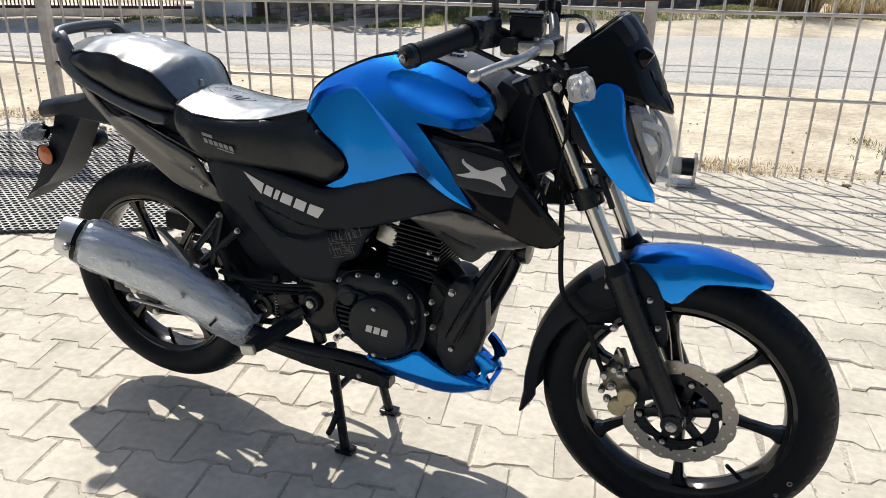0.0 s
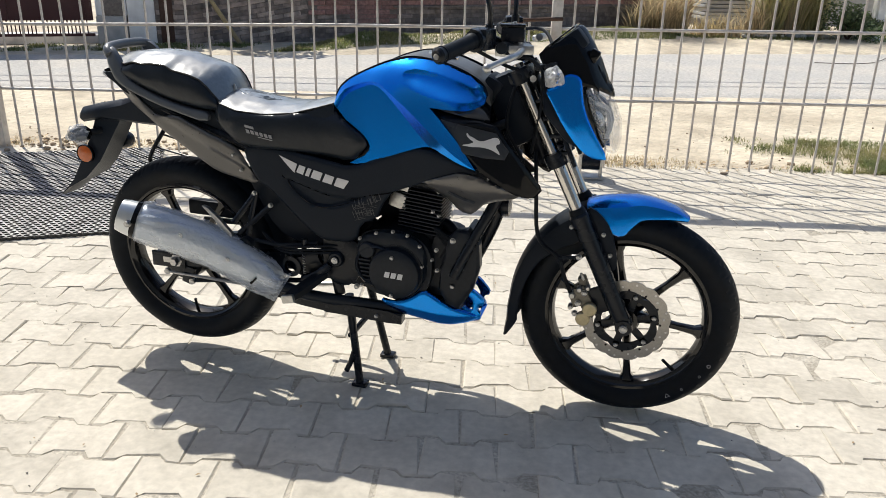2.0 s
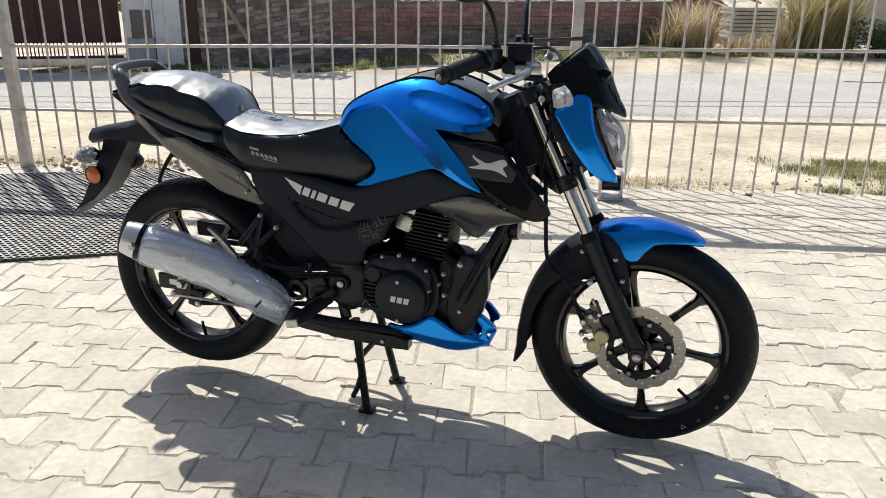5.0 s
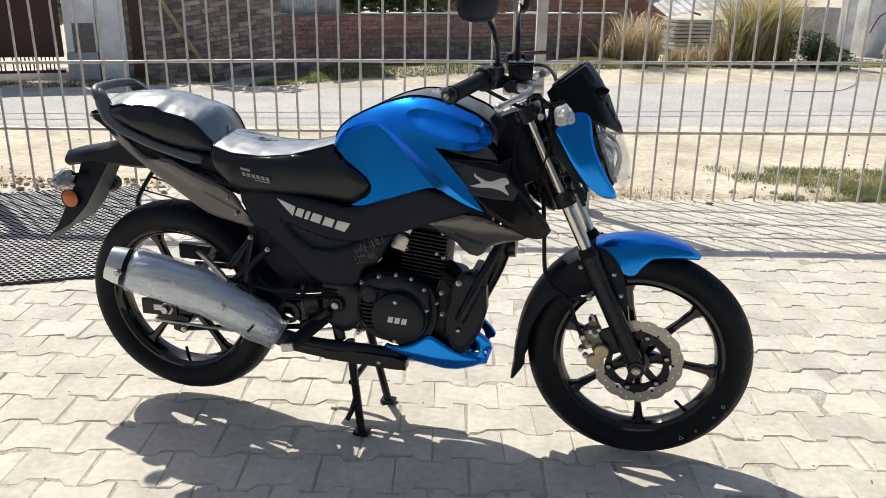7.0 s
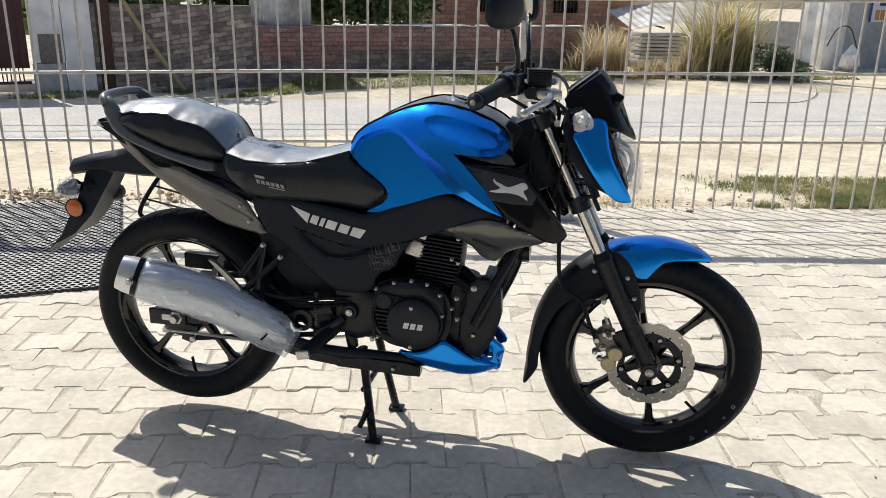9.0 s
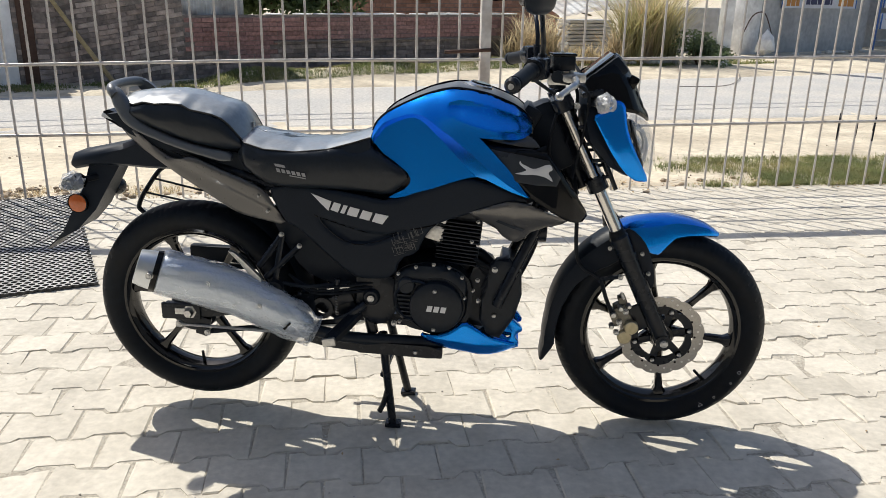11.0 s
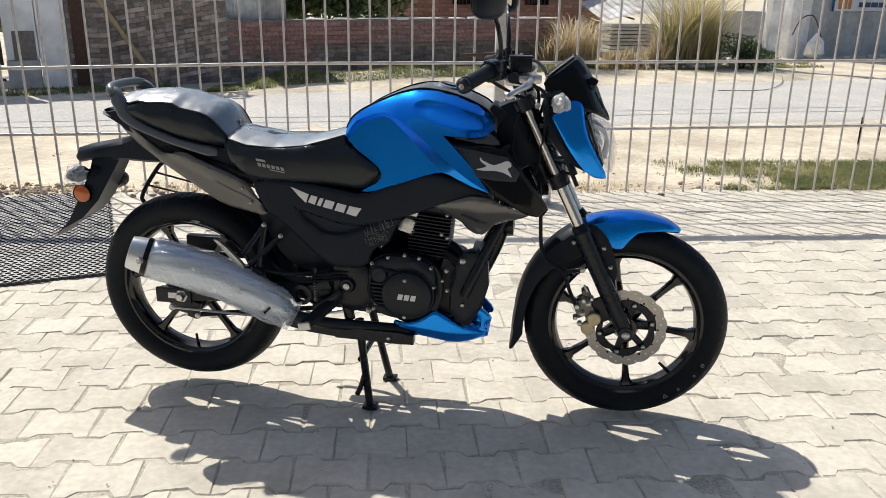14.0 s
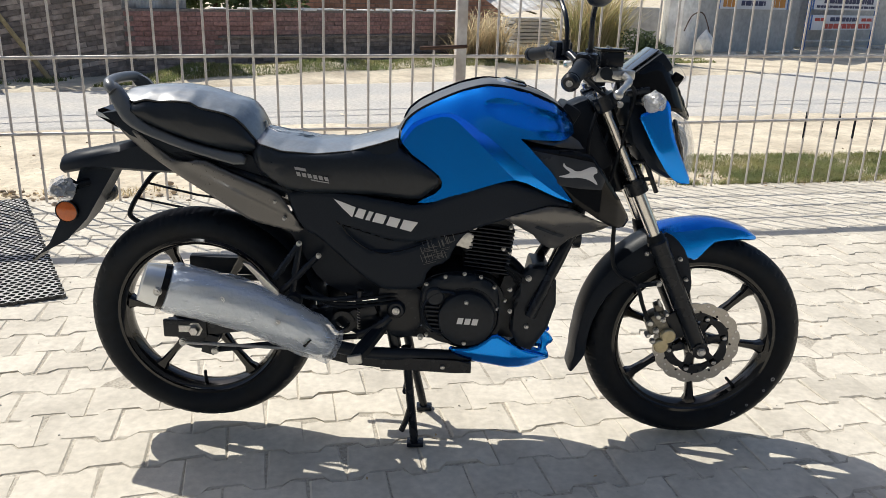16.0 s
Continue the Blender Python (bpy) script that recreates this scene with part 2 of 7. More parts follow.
M_FILM = film("clear_wrap_film", (0.80, 0.85, 0.93), 0.69, 0.08, 26, 0.03)
M_WRAP = film("crumpled_wrap_film", (0.88, 0.89, 0.91), 0.34, 0.14, 75, 0.03)
M_BULB = mat("lamp_reflector", (0.75, 0.76, 0.78), 0.2, metal=0.8, vary=0.1, scale=60)
M_SIGN = mat("sign_white", (0.66, 0.68, 0.74), 0.5, vary=0.05, scale=5, second=(0.52, 0.53, 0.58), second_scale=2)
M_SIGN_BLUE = mat("sign_blue", (0.02, 0.12, 0.40), 0.5)
M_SIGN_TEXT = mat("sign_dark_blue", (0.03, 0.035, 0.10), 0.6)
M_SIGN_RED = mat("sign_red", (0.45, 0.04, 0.03), 0.5)
M_SIGN_ORANGE = mat("sign_orange", (0.55, 0.22, 0.03), 0.5)


# ---- mesh helpers ----
class Geo:
    """Collects vertices and faces of one mesh."""

    def __init__(self):
        self.v, self.f = [], []

    def add(self, verts, faces):
        k = len(self.v)
        self.v += [tuple(p) for p in verts]
        self.f += [tuple(i + k for i in q) for q in faces]
        return self

    def box(self, c, size, m=None, bevel=0.0):
        """A box with chamfered edges, centred at c, turned by the 3x3 or 4x4 matrix m."""
        sx, sy, sz = [s / 2 for s in size]
        b = min(bevel, 0.9 * min(sx, sy, sz))
        if b <= 0:
            pts = [(x * sx, y * sy, z * sz) for x in (-1, 1) for y in (-1, 1) for z in (-1, 1)]
            fs = [(0, 1, 3, 2), (4, 6, 7, 5), (0, 4, 5, 1), (2, 3, 7, 6), (0, 2, 6, 4), (1, 5, 7, 3)]
        else:
            bm = bmesh.new()
            bmesh.ops.create_cube(bm, size=1.0, matrix=Matrix.Diagonal((2 * sx, 2 * sy, 2 * sz, 1)))
            bmesh.ops.bevel(bm, geom=bm.edges[:], offset=b, segments=2, affect="EDGES", profile=0.6)
            bm.verts.index_update()
            pts, fs = [tuple(v.co) for v in bm.verts], [[v.index for v in q.verts] for q in bm.faces]
            bm.free()
        c = Vector(c)
        m = m.to_3x3() if m else Matrix.Identity(3)
        return self.add([c + m @ Vector(p) for p in pts], fs)

    def tube(self, pts, r, segs=12, caps=True):
        """A round bar along pts; r is a radius or one for each point."""
        pts = [Vector(p) for p in pts]
        rs = r if isinstance(r, (list, tuple)) else [r] * len(pts)
        rings, ref = [], None
        for i, p in enumerate(pts):
            d = (pts[min(i + 1, len(pts) - 1)] - pts[max(i - 1, 0)]).normalized()
            if ref is None:
                ref = d.orthogonal().normalized()
            ref = (ref - d * ref.dot(d)).normalized()
            w = d.cross(ref)
            rings.append([p + rs[i] * (math.cos(a) * ref + math.sin(a) * w) for a in [2 * math.pi * k / segs for k in range(segs)]])
        v = [q for ring in rings for q in ring]
        f = [(i * segs + k, i * segs + (k + 1) % segs, (i + 1) * segs + (k + 1) % segs, (i + 1) * segs + k) for i in range(len(pts) - 1) for k in range(segs)]
        if caps:
            f += [tuple(reversed(range(segs))), tuple(range((len(pts) - 1) * segs, len(pts) * segs))]
        return self.add(v, f)

    def lathe(self, profile, centre, axis="y", segs=48, closed=False, wave=None):
        """Turns profile, a list of (radius, place along the axis), round the axis through centre."""
        n, c = len(profile), Vector(centre)
        v = []
        for k in range(segs):
            a = 2 * math.pi * k / segs
            for r, h in profile:
                if wave:
                    r = wave(r, h, a)
                q = (r * math.cos(a), h, r * math.sin(a))
                if axis == "x":
                    q = (h, r * math.cos(a), r * math.sin(a))
                elif axis == "z":
                    q = (r * math.cos(a), r * math.sin(a), h)
                v.append(c + Vector(q))
        f = []
        for k in range(segs):
            for i in range(n if closed else n - 1):
                j = (i + 1) % n
                f.append((k * n + i, ((k + 1) % segs) * n + i, ((k + 1) % segs) * n + j, k * n + j))
        if not closed:
            for i in (0, n - 1):
                if profile[i][0] > 1e-6:
                    f.append(tuple(k * n + i for k in range(segs)))
        return self.add(v, f)

    def loft(self, rings, closed=True, caps=True):
        n = len(rings[0])
        v = [p for ring in rings for p in ring]
        f = [(i * n + k, i * n + (k + 1) % n, (i + 1) * n + (k + 1) % n, (i + 1) * n + k) for i in range(len(rings) - 1) for k in range(n if closed else n - 1)]
        if caps and closed:
            f += [tuple(reversed(range(n))), tuple(range((len(rings) - 1) * n, len(rings) * n))]
        return self.add(v, f)

    def prism(self, outline, y0, y1):
        """A plate with an outline in x and z, from y0 to y1."""
        n = len(outline)
        v = [(x, y0, z) for x, z in outline] + [(x, y1, z) for x, z in outline]
        return self.add(v, [tuple(range(n)), tuple(reversed(range(n, 2 * n)))] + [(k, k + n, (k + 1) % n + n, (k + 1) % n) for k in range(n)])

    def mirrored(self):
        g = Geo()
        g.v = [(x, -y, z) for x, y, z in self.v]
        g.f = [tuple(reversed(q)) for q in self.f]
        return g

    def turned(self, m):
        self.v = [tuple(m @ Vector(p)) for p in self.v]
        return self

    def mesh(self, name, material, sharp=35, smooth=True):
        me = bpy.data.meshes.new(name)
        me.from_pydata(self.v, [], self.f)
        bm = bmesh.new()
        bm.from_mesh(me)
        bmesh.ops.recalc_face_normals(bm, faces=bm.faces)
        bm.to_mesh(me)
        bm.free()
        if smooth:
            me.polygons.foreach_set("use_smooth", [True] * len(me.polygons))
            me.set_sharp_from_angle(angle=radians(sharp))
        me.materials.append(material)
        return me


def part(name, geo, material, parent=None, label="", sharp=35, smooth=True):
    ob = new(name, geo.mesh(name, material, sharp, smooth) if isinstance(geo, Geo) else geo)
    if parent is not None:
        ob.parent = parent
    if label:
        tagged(ob, label)
    return ob


def thing(name, label, category, group="", kind="", at=(0, 0, 0)):
    ob = new(name)
    ob.location = at
    ob.empty_display_size = 0.1
    return tagged(ob, label, category, group, kind)


def spline(pts, n=8, closed=False):
    """Catmull-Rom points through pts."""
    p = [np.array(q, float) for q in pts]
    k = len(p)
    out = []
    for i in range(k if closed else k - 1):
        a, b, c, d = (p[(i + j) % k] if closed else p[min(max(i + j, 0), k - 1)] for j in (-1, 0, 1, 2))
        for s in range(n):
            t = s / n
            out.append(0.5 * (2 * b + (c - a) * t + (2 * a - 5 * b + 4 * c - d) * t * t + (3 * b - a - 3 * c + d) * t ** 3))
    if not closed:
        out.append(p[-1])
    return [tuple(q) for q in out]


def chaikin(pts, times=1, keep=0.25):
    for _ in range(times):
        out = []
        for i in range(len(pts)):
            a, b = np.array(pts[i], float), np.array(pts[(i + 1) % len(pts)], float)
            out += [tuple(a + keep * (b - a)), tuple(b - keep * (b - a))]
        pts = out
    return pts


def signed(poly, pts):
    """Distance of pts from the outline poly, positive inside."""
    P, Q = np.asarray(poly, float), np.asarray(pts, float).reshape(-1, 2)
    A, B = P, np.roll(P, -1, axis=0)
    d = B - A
    t = np.clip((((Q[:, None] - A) * d).sum(2)) / np.maximum((d * d).sum(1), 1e-12), 0, 1)
    near = np.linalg.norm(Q[:, None] - (A + t[..., None] * d), axis=2).min(1)
    cross = ((A[:, 1] > Q[:, 1:2]) != (B[:, 1] > Q[:, 1:2])) & (Q[:, 0:1] < d[:, 0] * (Q[:, 1:2] - A[:, 1]) / np.where(abs(d[:, 1]) < 1e-12, 1e-12, d[:, 1]) + A[:, 0])
    return np.where(cross.sum(1) % 2 == 1, near, -near)


def ease(x):
    x = min(1.0, max(0.0, x))
    return x * x * (3 - 2 * x)


def panel(outline, place, thick=0.006, drop=0.006, rim=0.012, step=0.014, corners=1):
    """A curved moulded panel: outline in (u, v); place(u, v, out) gives its point, out metres proud of the surface."""
    poly = chaikin(outline, corners) if corners else list(outline)
    bm = bmesh.new()
    bm.faces.new([bm.verts.new((u, v, 0)) for u, v in poly])
    P = np.array(poly)
    lo, hi = P.min(0), P.max(0)
    for axis in (0, 1):
        k = math.floor(lo[axis] / step) + 1
        while k * step < hi[axis]:
            co, no = [0, 0, 0], [0, 0, 0]
            co[axis], no[axis] = k * step, 1
            bmesh.ops.bisect_plane(bm, geom=bm.verts[:] + bm.edges[:] + bm.faces[:], dist=1e-5, plane_co=co, plane_no=no)
            k += 1
    bm.verts.index_update()
    uv = np.array([(v.co.x, v.co.y) for v in bm.verts])
    d = np.abs(signed(poly, uv))
    d[[v.index for v in bm.verts if v.is_boundary]] = 0
    q = np.clip(d / rim, 0, 1)
    fall = drop * (1 - np.sqrt(np.maximum(0, 1 - (1 - q) ** 2)))
    n = len(uv)
    front = [place(u, v, -f) for (u, v), f in zip(uv, fall)]
    back = [place(u, v, -drop - thick) for u, v in uv]
    faces = [tuple(v.index for v in f.verts) for f in bm.faces]
    faces = faces + [tuple(i + n for i in reversed(f)) for f in faces]
    for e in bm.edges:
        if e.is_boundary:
            a, b = e.verts[0].index, e.verts[1].index
            faces.append((a, b, b + n, a + n))
    bm.free()
    return Geo().add(front + back, faces)


def creased(polys, outline, place, thick=0.008, drop=0.004, rim=0.006, step=0.006):
    """A moulded shell whose facets, polys in (u, v), meet in crisp creases; outline is the whole shell's edge."""
    bm = bmesh.new()
    for poly in polys:
        bm.faces.new([bm.verts.new((u, v, 0)) for u, v in poly])
    P = np.array(outline)
    lo, hi = P.min(0), P.max(0)
    for axis in (0, 1):
        k = math.floor(lo[axis] / step) + 1
        while k * step < hi[axis]:
            co, no = [0, 0, 0], [0, 0, 0]
            co[axis], no[axis] = k * step, 1
            bmesh.ops.bisect_plane(bm, geom=bm.verts[:] + bm.edges[:] + bm.faces[:], dist=1e-5, plane_co=co, plane_no=no)
            k += 1
    bmesh.ops.remove_doubles(bm, verts=bm.verts[:], dist=4e-5)
    bm.verts.index_update()
    uv = np.array([(q.co.x, q.co.y) for q in bm.verts])
    d = np.abs(signed(outline, uv))
    q = np.clip(d / rim, 0, 1)
    fall = drop * (1 - np.sqrt(np.maximum(0, 1 - (1 - q) ** 2)))
    n = len(uv)
    front = [place(u, v, -f) for (u, v), f in zip(uv, fall)]
    back = [place(u, v, -drop - thick) for u, v in uv]
    faces = [tuple(q.index for q in f.verts) for f in bm.faces]
    faces = faces + [tuple(i + n for i in reversed(f)) for f in faces]
    for e in bm.edges:
        if e.is_boundary:
            a, b = e.verts[0].index, e.verts[1].index
            faces.append((a, b, b + n, a + n))
    bm.free()
    return Geo().add(front + back, faces)


def off_line(line, u, v):
    """Distance of (u, v) from an open line of points."""
    A, B = np.array(line[:-1], float), np.array(line[1:], float)
    d = B - A
    t = np.clip(((np.array((u, v)) - A) * d).sum(1) / (d * d).sum(1), 0, 1)
    return float(np.linalg.norm(np.array((u, v)) - (A + t[:, None] * d), axis=1).min())


def lerp(x, table):
    return float(np.interp(x, [t[0] for t in table], [t[1] for t in table]))


# ---- ground ----
FENCE_P, FENCE_D = np.array((1.110, 2.836)), np.array((0.9774, 0.2115))
FENCE_N = np.array((-0.2115, 0.9774))


def on_fence(s, off=0.0):
    p = FENCE_P + s * FENCE_D + off * FENCE_N
    return float(p[0]), float(p[1])


def mound(x, y):
    """Height of the low grassy bank in front of the brick wall."""
    s, d = (x + 3.35) * 0.791 + (y - 8.3) * 0.611, (x + 3.35) * 0.611 - (y - 8.3) * 0.791
    ends = min(1.0, max(0.0, (s + 0.1) / 0.7)) * min(1.0, max(0.0, (6.4 - s) / 1.2))
    return (0.15 + 0.03 * math.sin(3.1 * s)) * ends * math.exp(-((d - 0.62) / 0.36) ** 2)


def sheet(name, corners, nx, ny, material, z, amp=0.0, freq=1.0, wob=0.0, label="", category=""):
    """A gently uneven ground sheet over four plan corners (near left, near right, far right, far left)."""
    a, b, c, d = [np.array(q, float) for q in corners]
    v = []
    for j in range(ny + 1):
        for i in range(nx + 1):
            s, t = i / nx, j / ny
            p = (a * (1 - s) + b * s) * (1 - t) + (d * (1 - s) + c * s) * t
            edge = wob * (noise.noise((p[0] * 1.3, p[1] * 1.3, 3.1)) + 0.5 * noise.noise((p[0] * 4, p[1] * 4, 1.7))) if j in (0, ny) else 0
            dip = 0.05 if (name == "road" and j in (0, ny)) or (name == "far_verge" and j == 0) or (name == "dirt_verge" and j == ny) else 0.0
            v.append((p[0], p[1] + edge, z - dip + amp * noise.noise((p[0] * freq, p[1] * freq, 0.3)) + (mound(p[0], p[1]) if name == "far_verge" else 0.0)))
    f = [(j * (nx + 1) + i, j * (nx + 1) + i + 1, (j + 1) * (nx + 1) + i + 1, (j + 1) * (nx + 1) + i) for j in range(ny) for i in range(nx)]
    return tagged(part(name, Geo().add(v, f), material, sharp=180), label, category, kind="structure")


sheet("ground", [(-400, -400), (400, -400), (400, 400), (-400, 400)], 40, 40, M_DIRT, -0.06, label="pale dry dirt ground beyond the paving", category="ground")
sheet("dirt_verge", [on_fence(-14, 0.06), on_fence(14, 0.06), (16.0, 11.2), (-16.0, 1.3)], 150, 44, M_DIRT, -0.012, 0.018, 3.0, label="sandy dirt shoulder with scattered litter beside the road", category="ground")
sheet("road", [(-16, 0.1), (16, 10.3), (16, 16.5), (-16, 0.6)], 130, 30, M_ROAD, 0.0, 0.012, 0.8, 0.12, label="grey asphalt road dusty along its edges", category="road")
sheet("far_verge", [(-16, 0.4), (16, 16.3), (16, 40), (-16, 24)], 120, 90, M_DIRT, 0.008, 0.03, 1.4, 0.2, label="dusty far roadside verge", category="ground")

# ---- walls across the road ----
MESH_CACHE = {}


def brick_mesh(key, size, material):
    if key not in MESH_CACHE:
        g = Geo()
        sx, sy, sz = [q / 2 for q in size]
        b = 0.006
        v = [(x * sx, -sy, z * sz) for x, z in ((-1, -1), (1, -1), (1, 1), (-1, 1))]
        o = [((1 - b / sx) * x * sx, -sy - b, (1 - b / sz) * z * sz) for x, z in ((-1, -1), (1, -1), (1, 1), (-1, 1))]
        g.add(v + o + [(x, sy, z) for x, y, z in v], [(4, 5, 6, 7), (0, 1, 5, 4), (1, 2, 6, 5), (2, 3, 7, 6), (3, 0, 4, 7), (8, 9, 1, 0), (9, 10, 2, 1), (10, 11, 3, 2), (11, 8, 0, 3)])
        MESH_CACHE[key] = g.mesh(key, material, smooth=False)
    return MESH_CACHE[key]


def brick_wall(name, a, b, height, label, pick, base=0.0, thick=0.22, length=0.235, course=0.062, missing=0.0, joined=False, climb=0.0):
    """A wall from a to b in plan; its front looks to the right of a-to-b's left. pick(s, z) names the bricks' mesh; climb tilts the courses past the first stretch."""
    a, b = np.array(a, float), np.array(b, float)
    run = float(np.linalg.norm(b - a))
    ang = math.atan2(*(b - a)[::-1])
    core = Geo().box((run / 2, thick / 2 + 0.012, base + height / 2), (run, thick, height), bevel=0.01)
    w = part(name, core, M_MORTAR)
    w.matrix_world = Matrix.Translation((a[0], a[1], 0)) @ Matrix.Rotation(ang, 4, "Z")
    tagged(w, label, "wall", kind="structure")
    rows = int(height / course)
    all_in_one = Geo()
    for j in range(-int(climb * run / course) - 1 if climb else 0, rows):
        s = -length / 2 * (j % 2) + 0.01
        while s < run:
            c = s + length / 2
            if c > 0.02 and c < run - 0.02 and random.random() >= missing:
                if joined:
                    all_in_one.box((c, 0.03, base + (j + 0.5) * course), (length - 0.012, 0.05, course - 0.012))
                    s += length
                    continue
                z = base + (j + 0.5) * course + climb * max(0.0, c - 0.45)
                if z < base or z > base + height - 0.02:
                    s += length
                    continue
                ob = new("brick", pick(c, z))
                ob.parent = w
                ob.location = (min(max(c, length / 2), run - length / 2) + random.uniform(-0.004, 0.004), 0.031 + random.uniform(-0.008, 0.008), z)
                ob.rotation_euler = (random.uniform(-0.02, 0.02), random.uniform(-0.012, 0.012) - (math.atan(climb) if c > 0.45 else 0.0), random.uniform(-0.02, 0.02))
            s += length
    if joined:
        tagged(part("brick_courses", all_in_one, M_BRICK_FAR, w, smooth=False), kind="stuff")
    return w


B_RED = brick_mesh("red_brick", (0.231, 0.05, 0.0575), M_BRICK)
B_OLD = brick_mesh("dark_brick", (0.231, 0.05, 0.0575), M_BRICK_OLD)
B_GREY = brick_mesh("grey_brick", (0.231, 0.05, 0.0575), M_BRICK_GREY)
B_FAR = brick_mesh("far_brick", (0.231, 0.05, 0.0575), M_BRICK_FAR)
CORNER, RED_END, PILLAR = (-3.35, 8.3), (1.05, 11.7), (-5.02, 7.22)
brick_wall("wall_red_brick", CORNER, RED_END, 0.835, "low red brick boundary wall, dark and damp-stained below a ledge", lambda s, z: B_RED if z > (0.50 if s > 1.2 else 0.30 + 0.08 * math.sin(5 * s)) else B_OLD)
ledge = part("trim", Geo().box((3.38, -0.01, 0.475), (4.28, 0.075, 0.022), bevel=0.006), M_MORTAR)
ledge.matrix_world = Matrix.Translation((*CORNER, 0)) @ Matrix.Rotation(math.atan2(3.4, 4.4), 4, "Z")
tagged(ledge, "dark cement ledge along the brick wall", "ledge", kind="structure")
g = Geo()
for k in range(13):
    s0, ln = 1.25 + 0.33 * k + random.uniform(-0.06, 0.06), random.uniform(0.12, 0.36)
    g.box((s0 + ln / 2, 0.09 + random.uniform(-0.01, 0.01), 0.835 + 0.012), (ln, 0.22, random.uniform(0.014, 0.034)), bevel=0.006)
cap = part("trim", g, M_PLASTER)
cap.matrix_world = ledge.matrix_world.copy()
tagged(cap, "broken pale cement coping on the brick wall", "coping", kind="structure")
brick_wall("wall_old_brick", PILLAR, CORNER, 1.09, "old grey-brown brick wall with worn joints", lambda s, z: B_GREY if random.random() < 0.6 else B_OLD, missing=0.05, climb=0.17)


def wall_block(name, a, b, height, thick, material, label, category="wall", base=0.0):
    a, b = np.array(a, float), np.array(b, float)
    run = float(np.linalg.norm(b - a))
    ob = part(name, Geo().box((run / 2, thick / 2, base + height / 2), (run, thick, height), bevel=0.015), material)
    ob.matrix_world = Matrix.Translation((a[0], a[1], 0)) @ Matrix.Rotation(math.atan2(*(b - a)[::-1]), 4, "Z")
    return tagged(ob, label, category, kind="structure")


# gate pier, gate and its sill at the far left
wall_block("pier_white", (-5.3, 7.04), (-5.02, 7.22), 1.9, 0.3, M_WHITEWASH, "flaking whitewashed gate pier")
wall_block("pier_grey", (-5.62, 6.83), (-5.31, 7.03), 0.36, 0.28, M_PLASTER_GREY, "bare cement base of the gate pier")
jamb = wall_block("pier_white_upper", (-5.62, 6.845), (-5.31, 7.045), 1.5, 0.25, M_WHITEWASH, "whitewashed gate jamb with bare bricks where plaster fell", base=0.362)
part("bare_mortar", Geo().box((0.215, 0.002, 0.54), (0.25, 0.03, 0.35), bevel=0.004), M_MORTAR, jamb)
for j in range(5):
    ob = new("brick", B_GREY if j % 3 else B_OLD)
    ob.parent = jamb
    ob.location, ob.rotation_euler = (0.215 + random.uniform(-0.012, 0.012), 0.022 + random.uniform(-0.004, 0.004), 0.40 + 0.062 * j), (0, random.uniform(-0.02, 0.02), 0)
wall_block("drain_pipe_chase", (-4.96, 7.235), (-4.82, 7.325), 1.4, 0.1, M_RUST, "rust-brown steel post against the wall", "post")
gate = thing("gate", "closed maroon steel gate, barred along its foot", "gate", at=(-5.66, 6.84, 0))
gate.rotation_euler[2] = math.atan2(-0.63, -1.0)
part("leaf", Geo().box((1.5, 0.05, 1.14), (3.0, 0.04, 1.66), bevel=0.006), M_MAROON, gate)
part("bottom_rail", Geo().box((1.5, 0.05, 0.132), (3.0, 0.04, 0.035), bevel=0.005), M_MAROON, gate)
for k in range(4):
    part("stile", Geo().box((0.05 + 0.95 * k, 0.075, 1.14), (0.06, 0.03, 1.66), bevel=0.005), M_MAROON, gate)
for k in range(62):
    if k % 15 != 12:
        part("slat", Geo().box((0.08 + 0.046 * k, 0.05, 0.23), (0.015, 0.010, 0.17), bevel=0.002), M_MAROON, gate)
wall_block("gate_sill", (-8.6, 5.1), (-5.62, 6.98), 0.11, 0.5, M_PLASTER, "white painted gate sill", "sill")

# white sheet gate and brick house behind the boundary wall
e = np.array((4.4, 3.4)) / math.hypot(4.4, 3.4)
nrm = np.array((-e[1], e[0]))


def behind(s, off):
    p = np.array(CORNER) + s * e + off * nrm
    return float(p[0]), float(p[1])


g = Geo()
for k in range(40):
    s0 = 0.05 + 0.022 * k
    p, q = behind(s0, 0.28 + 0.008 * (k % 2)), behind(s0 + 0.022, 0.28 + 0.008 * ((k + 1) % 2))
    g.add([(*p, 0.0), (*q, 0.0), (*q, 1.9), (*p, 1.9)], [(0, 1, 2, 3)])
tagged(part("corrugated_sheet", g, M_SHEET, sharp=80), "white painted corrugated steel sheet behind the wall", "metal sheet")
house_a, house_b = behind(3.9, 3.4), behind(9.5, 3.4)
brick_wall("wall_house", house_a, house_b, 2.6, "orange brick house wall beyond the boundary wall", lambda s, z: B_FAR, base=0.0, course=0.078, joined=True)
for s0 in (1.9, 3.7):
    w = thing("window_1" if s0 < 3 else "window_2", "dark barred window opening in the brick house", "window", kind="structure", at=(*behind(3.9 + s0, 3.36), 1.5))
    w.rotation_euler[2] = math.atan2(e[1], e[0])
    # black slab stands in for the unlit opening behind the grille
    part("recess", Geo().box((0, -0.012, 0), (0.6, 0.04, 1.0)), M_GLOSS, w)
    for k in range(7):
        part("grille_rod", Geo().tube([(-0.27 + 0.09 * k, -0.045, -0.5), (-0.27 + 0.09 * k, -0.045, 0.5)], 0.008, 6), M_RUST, w)


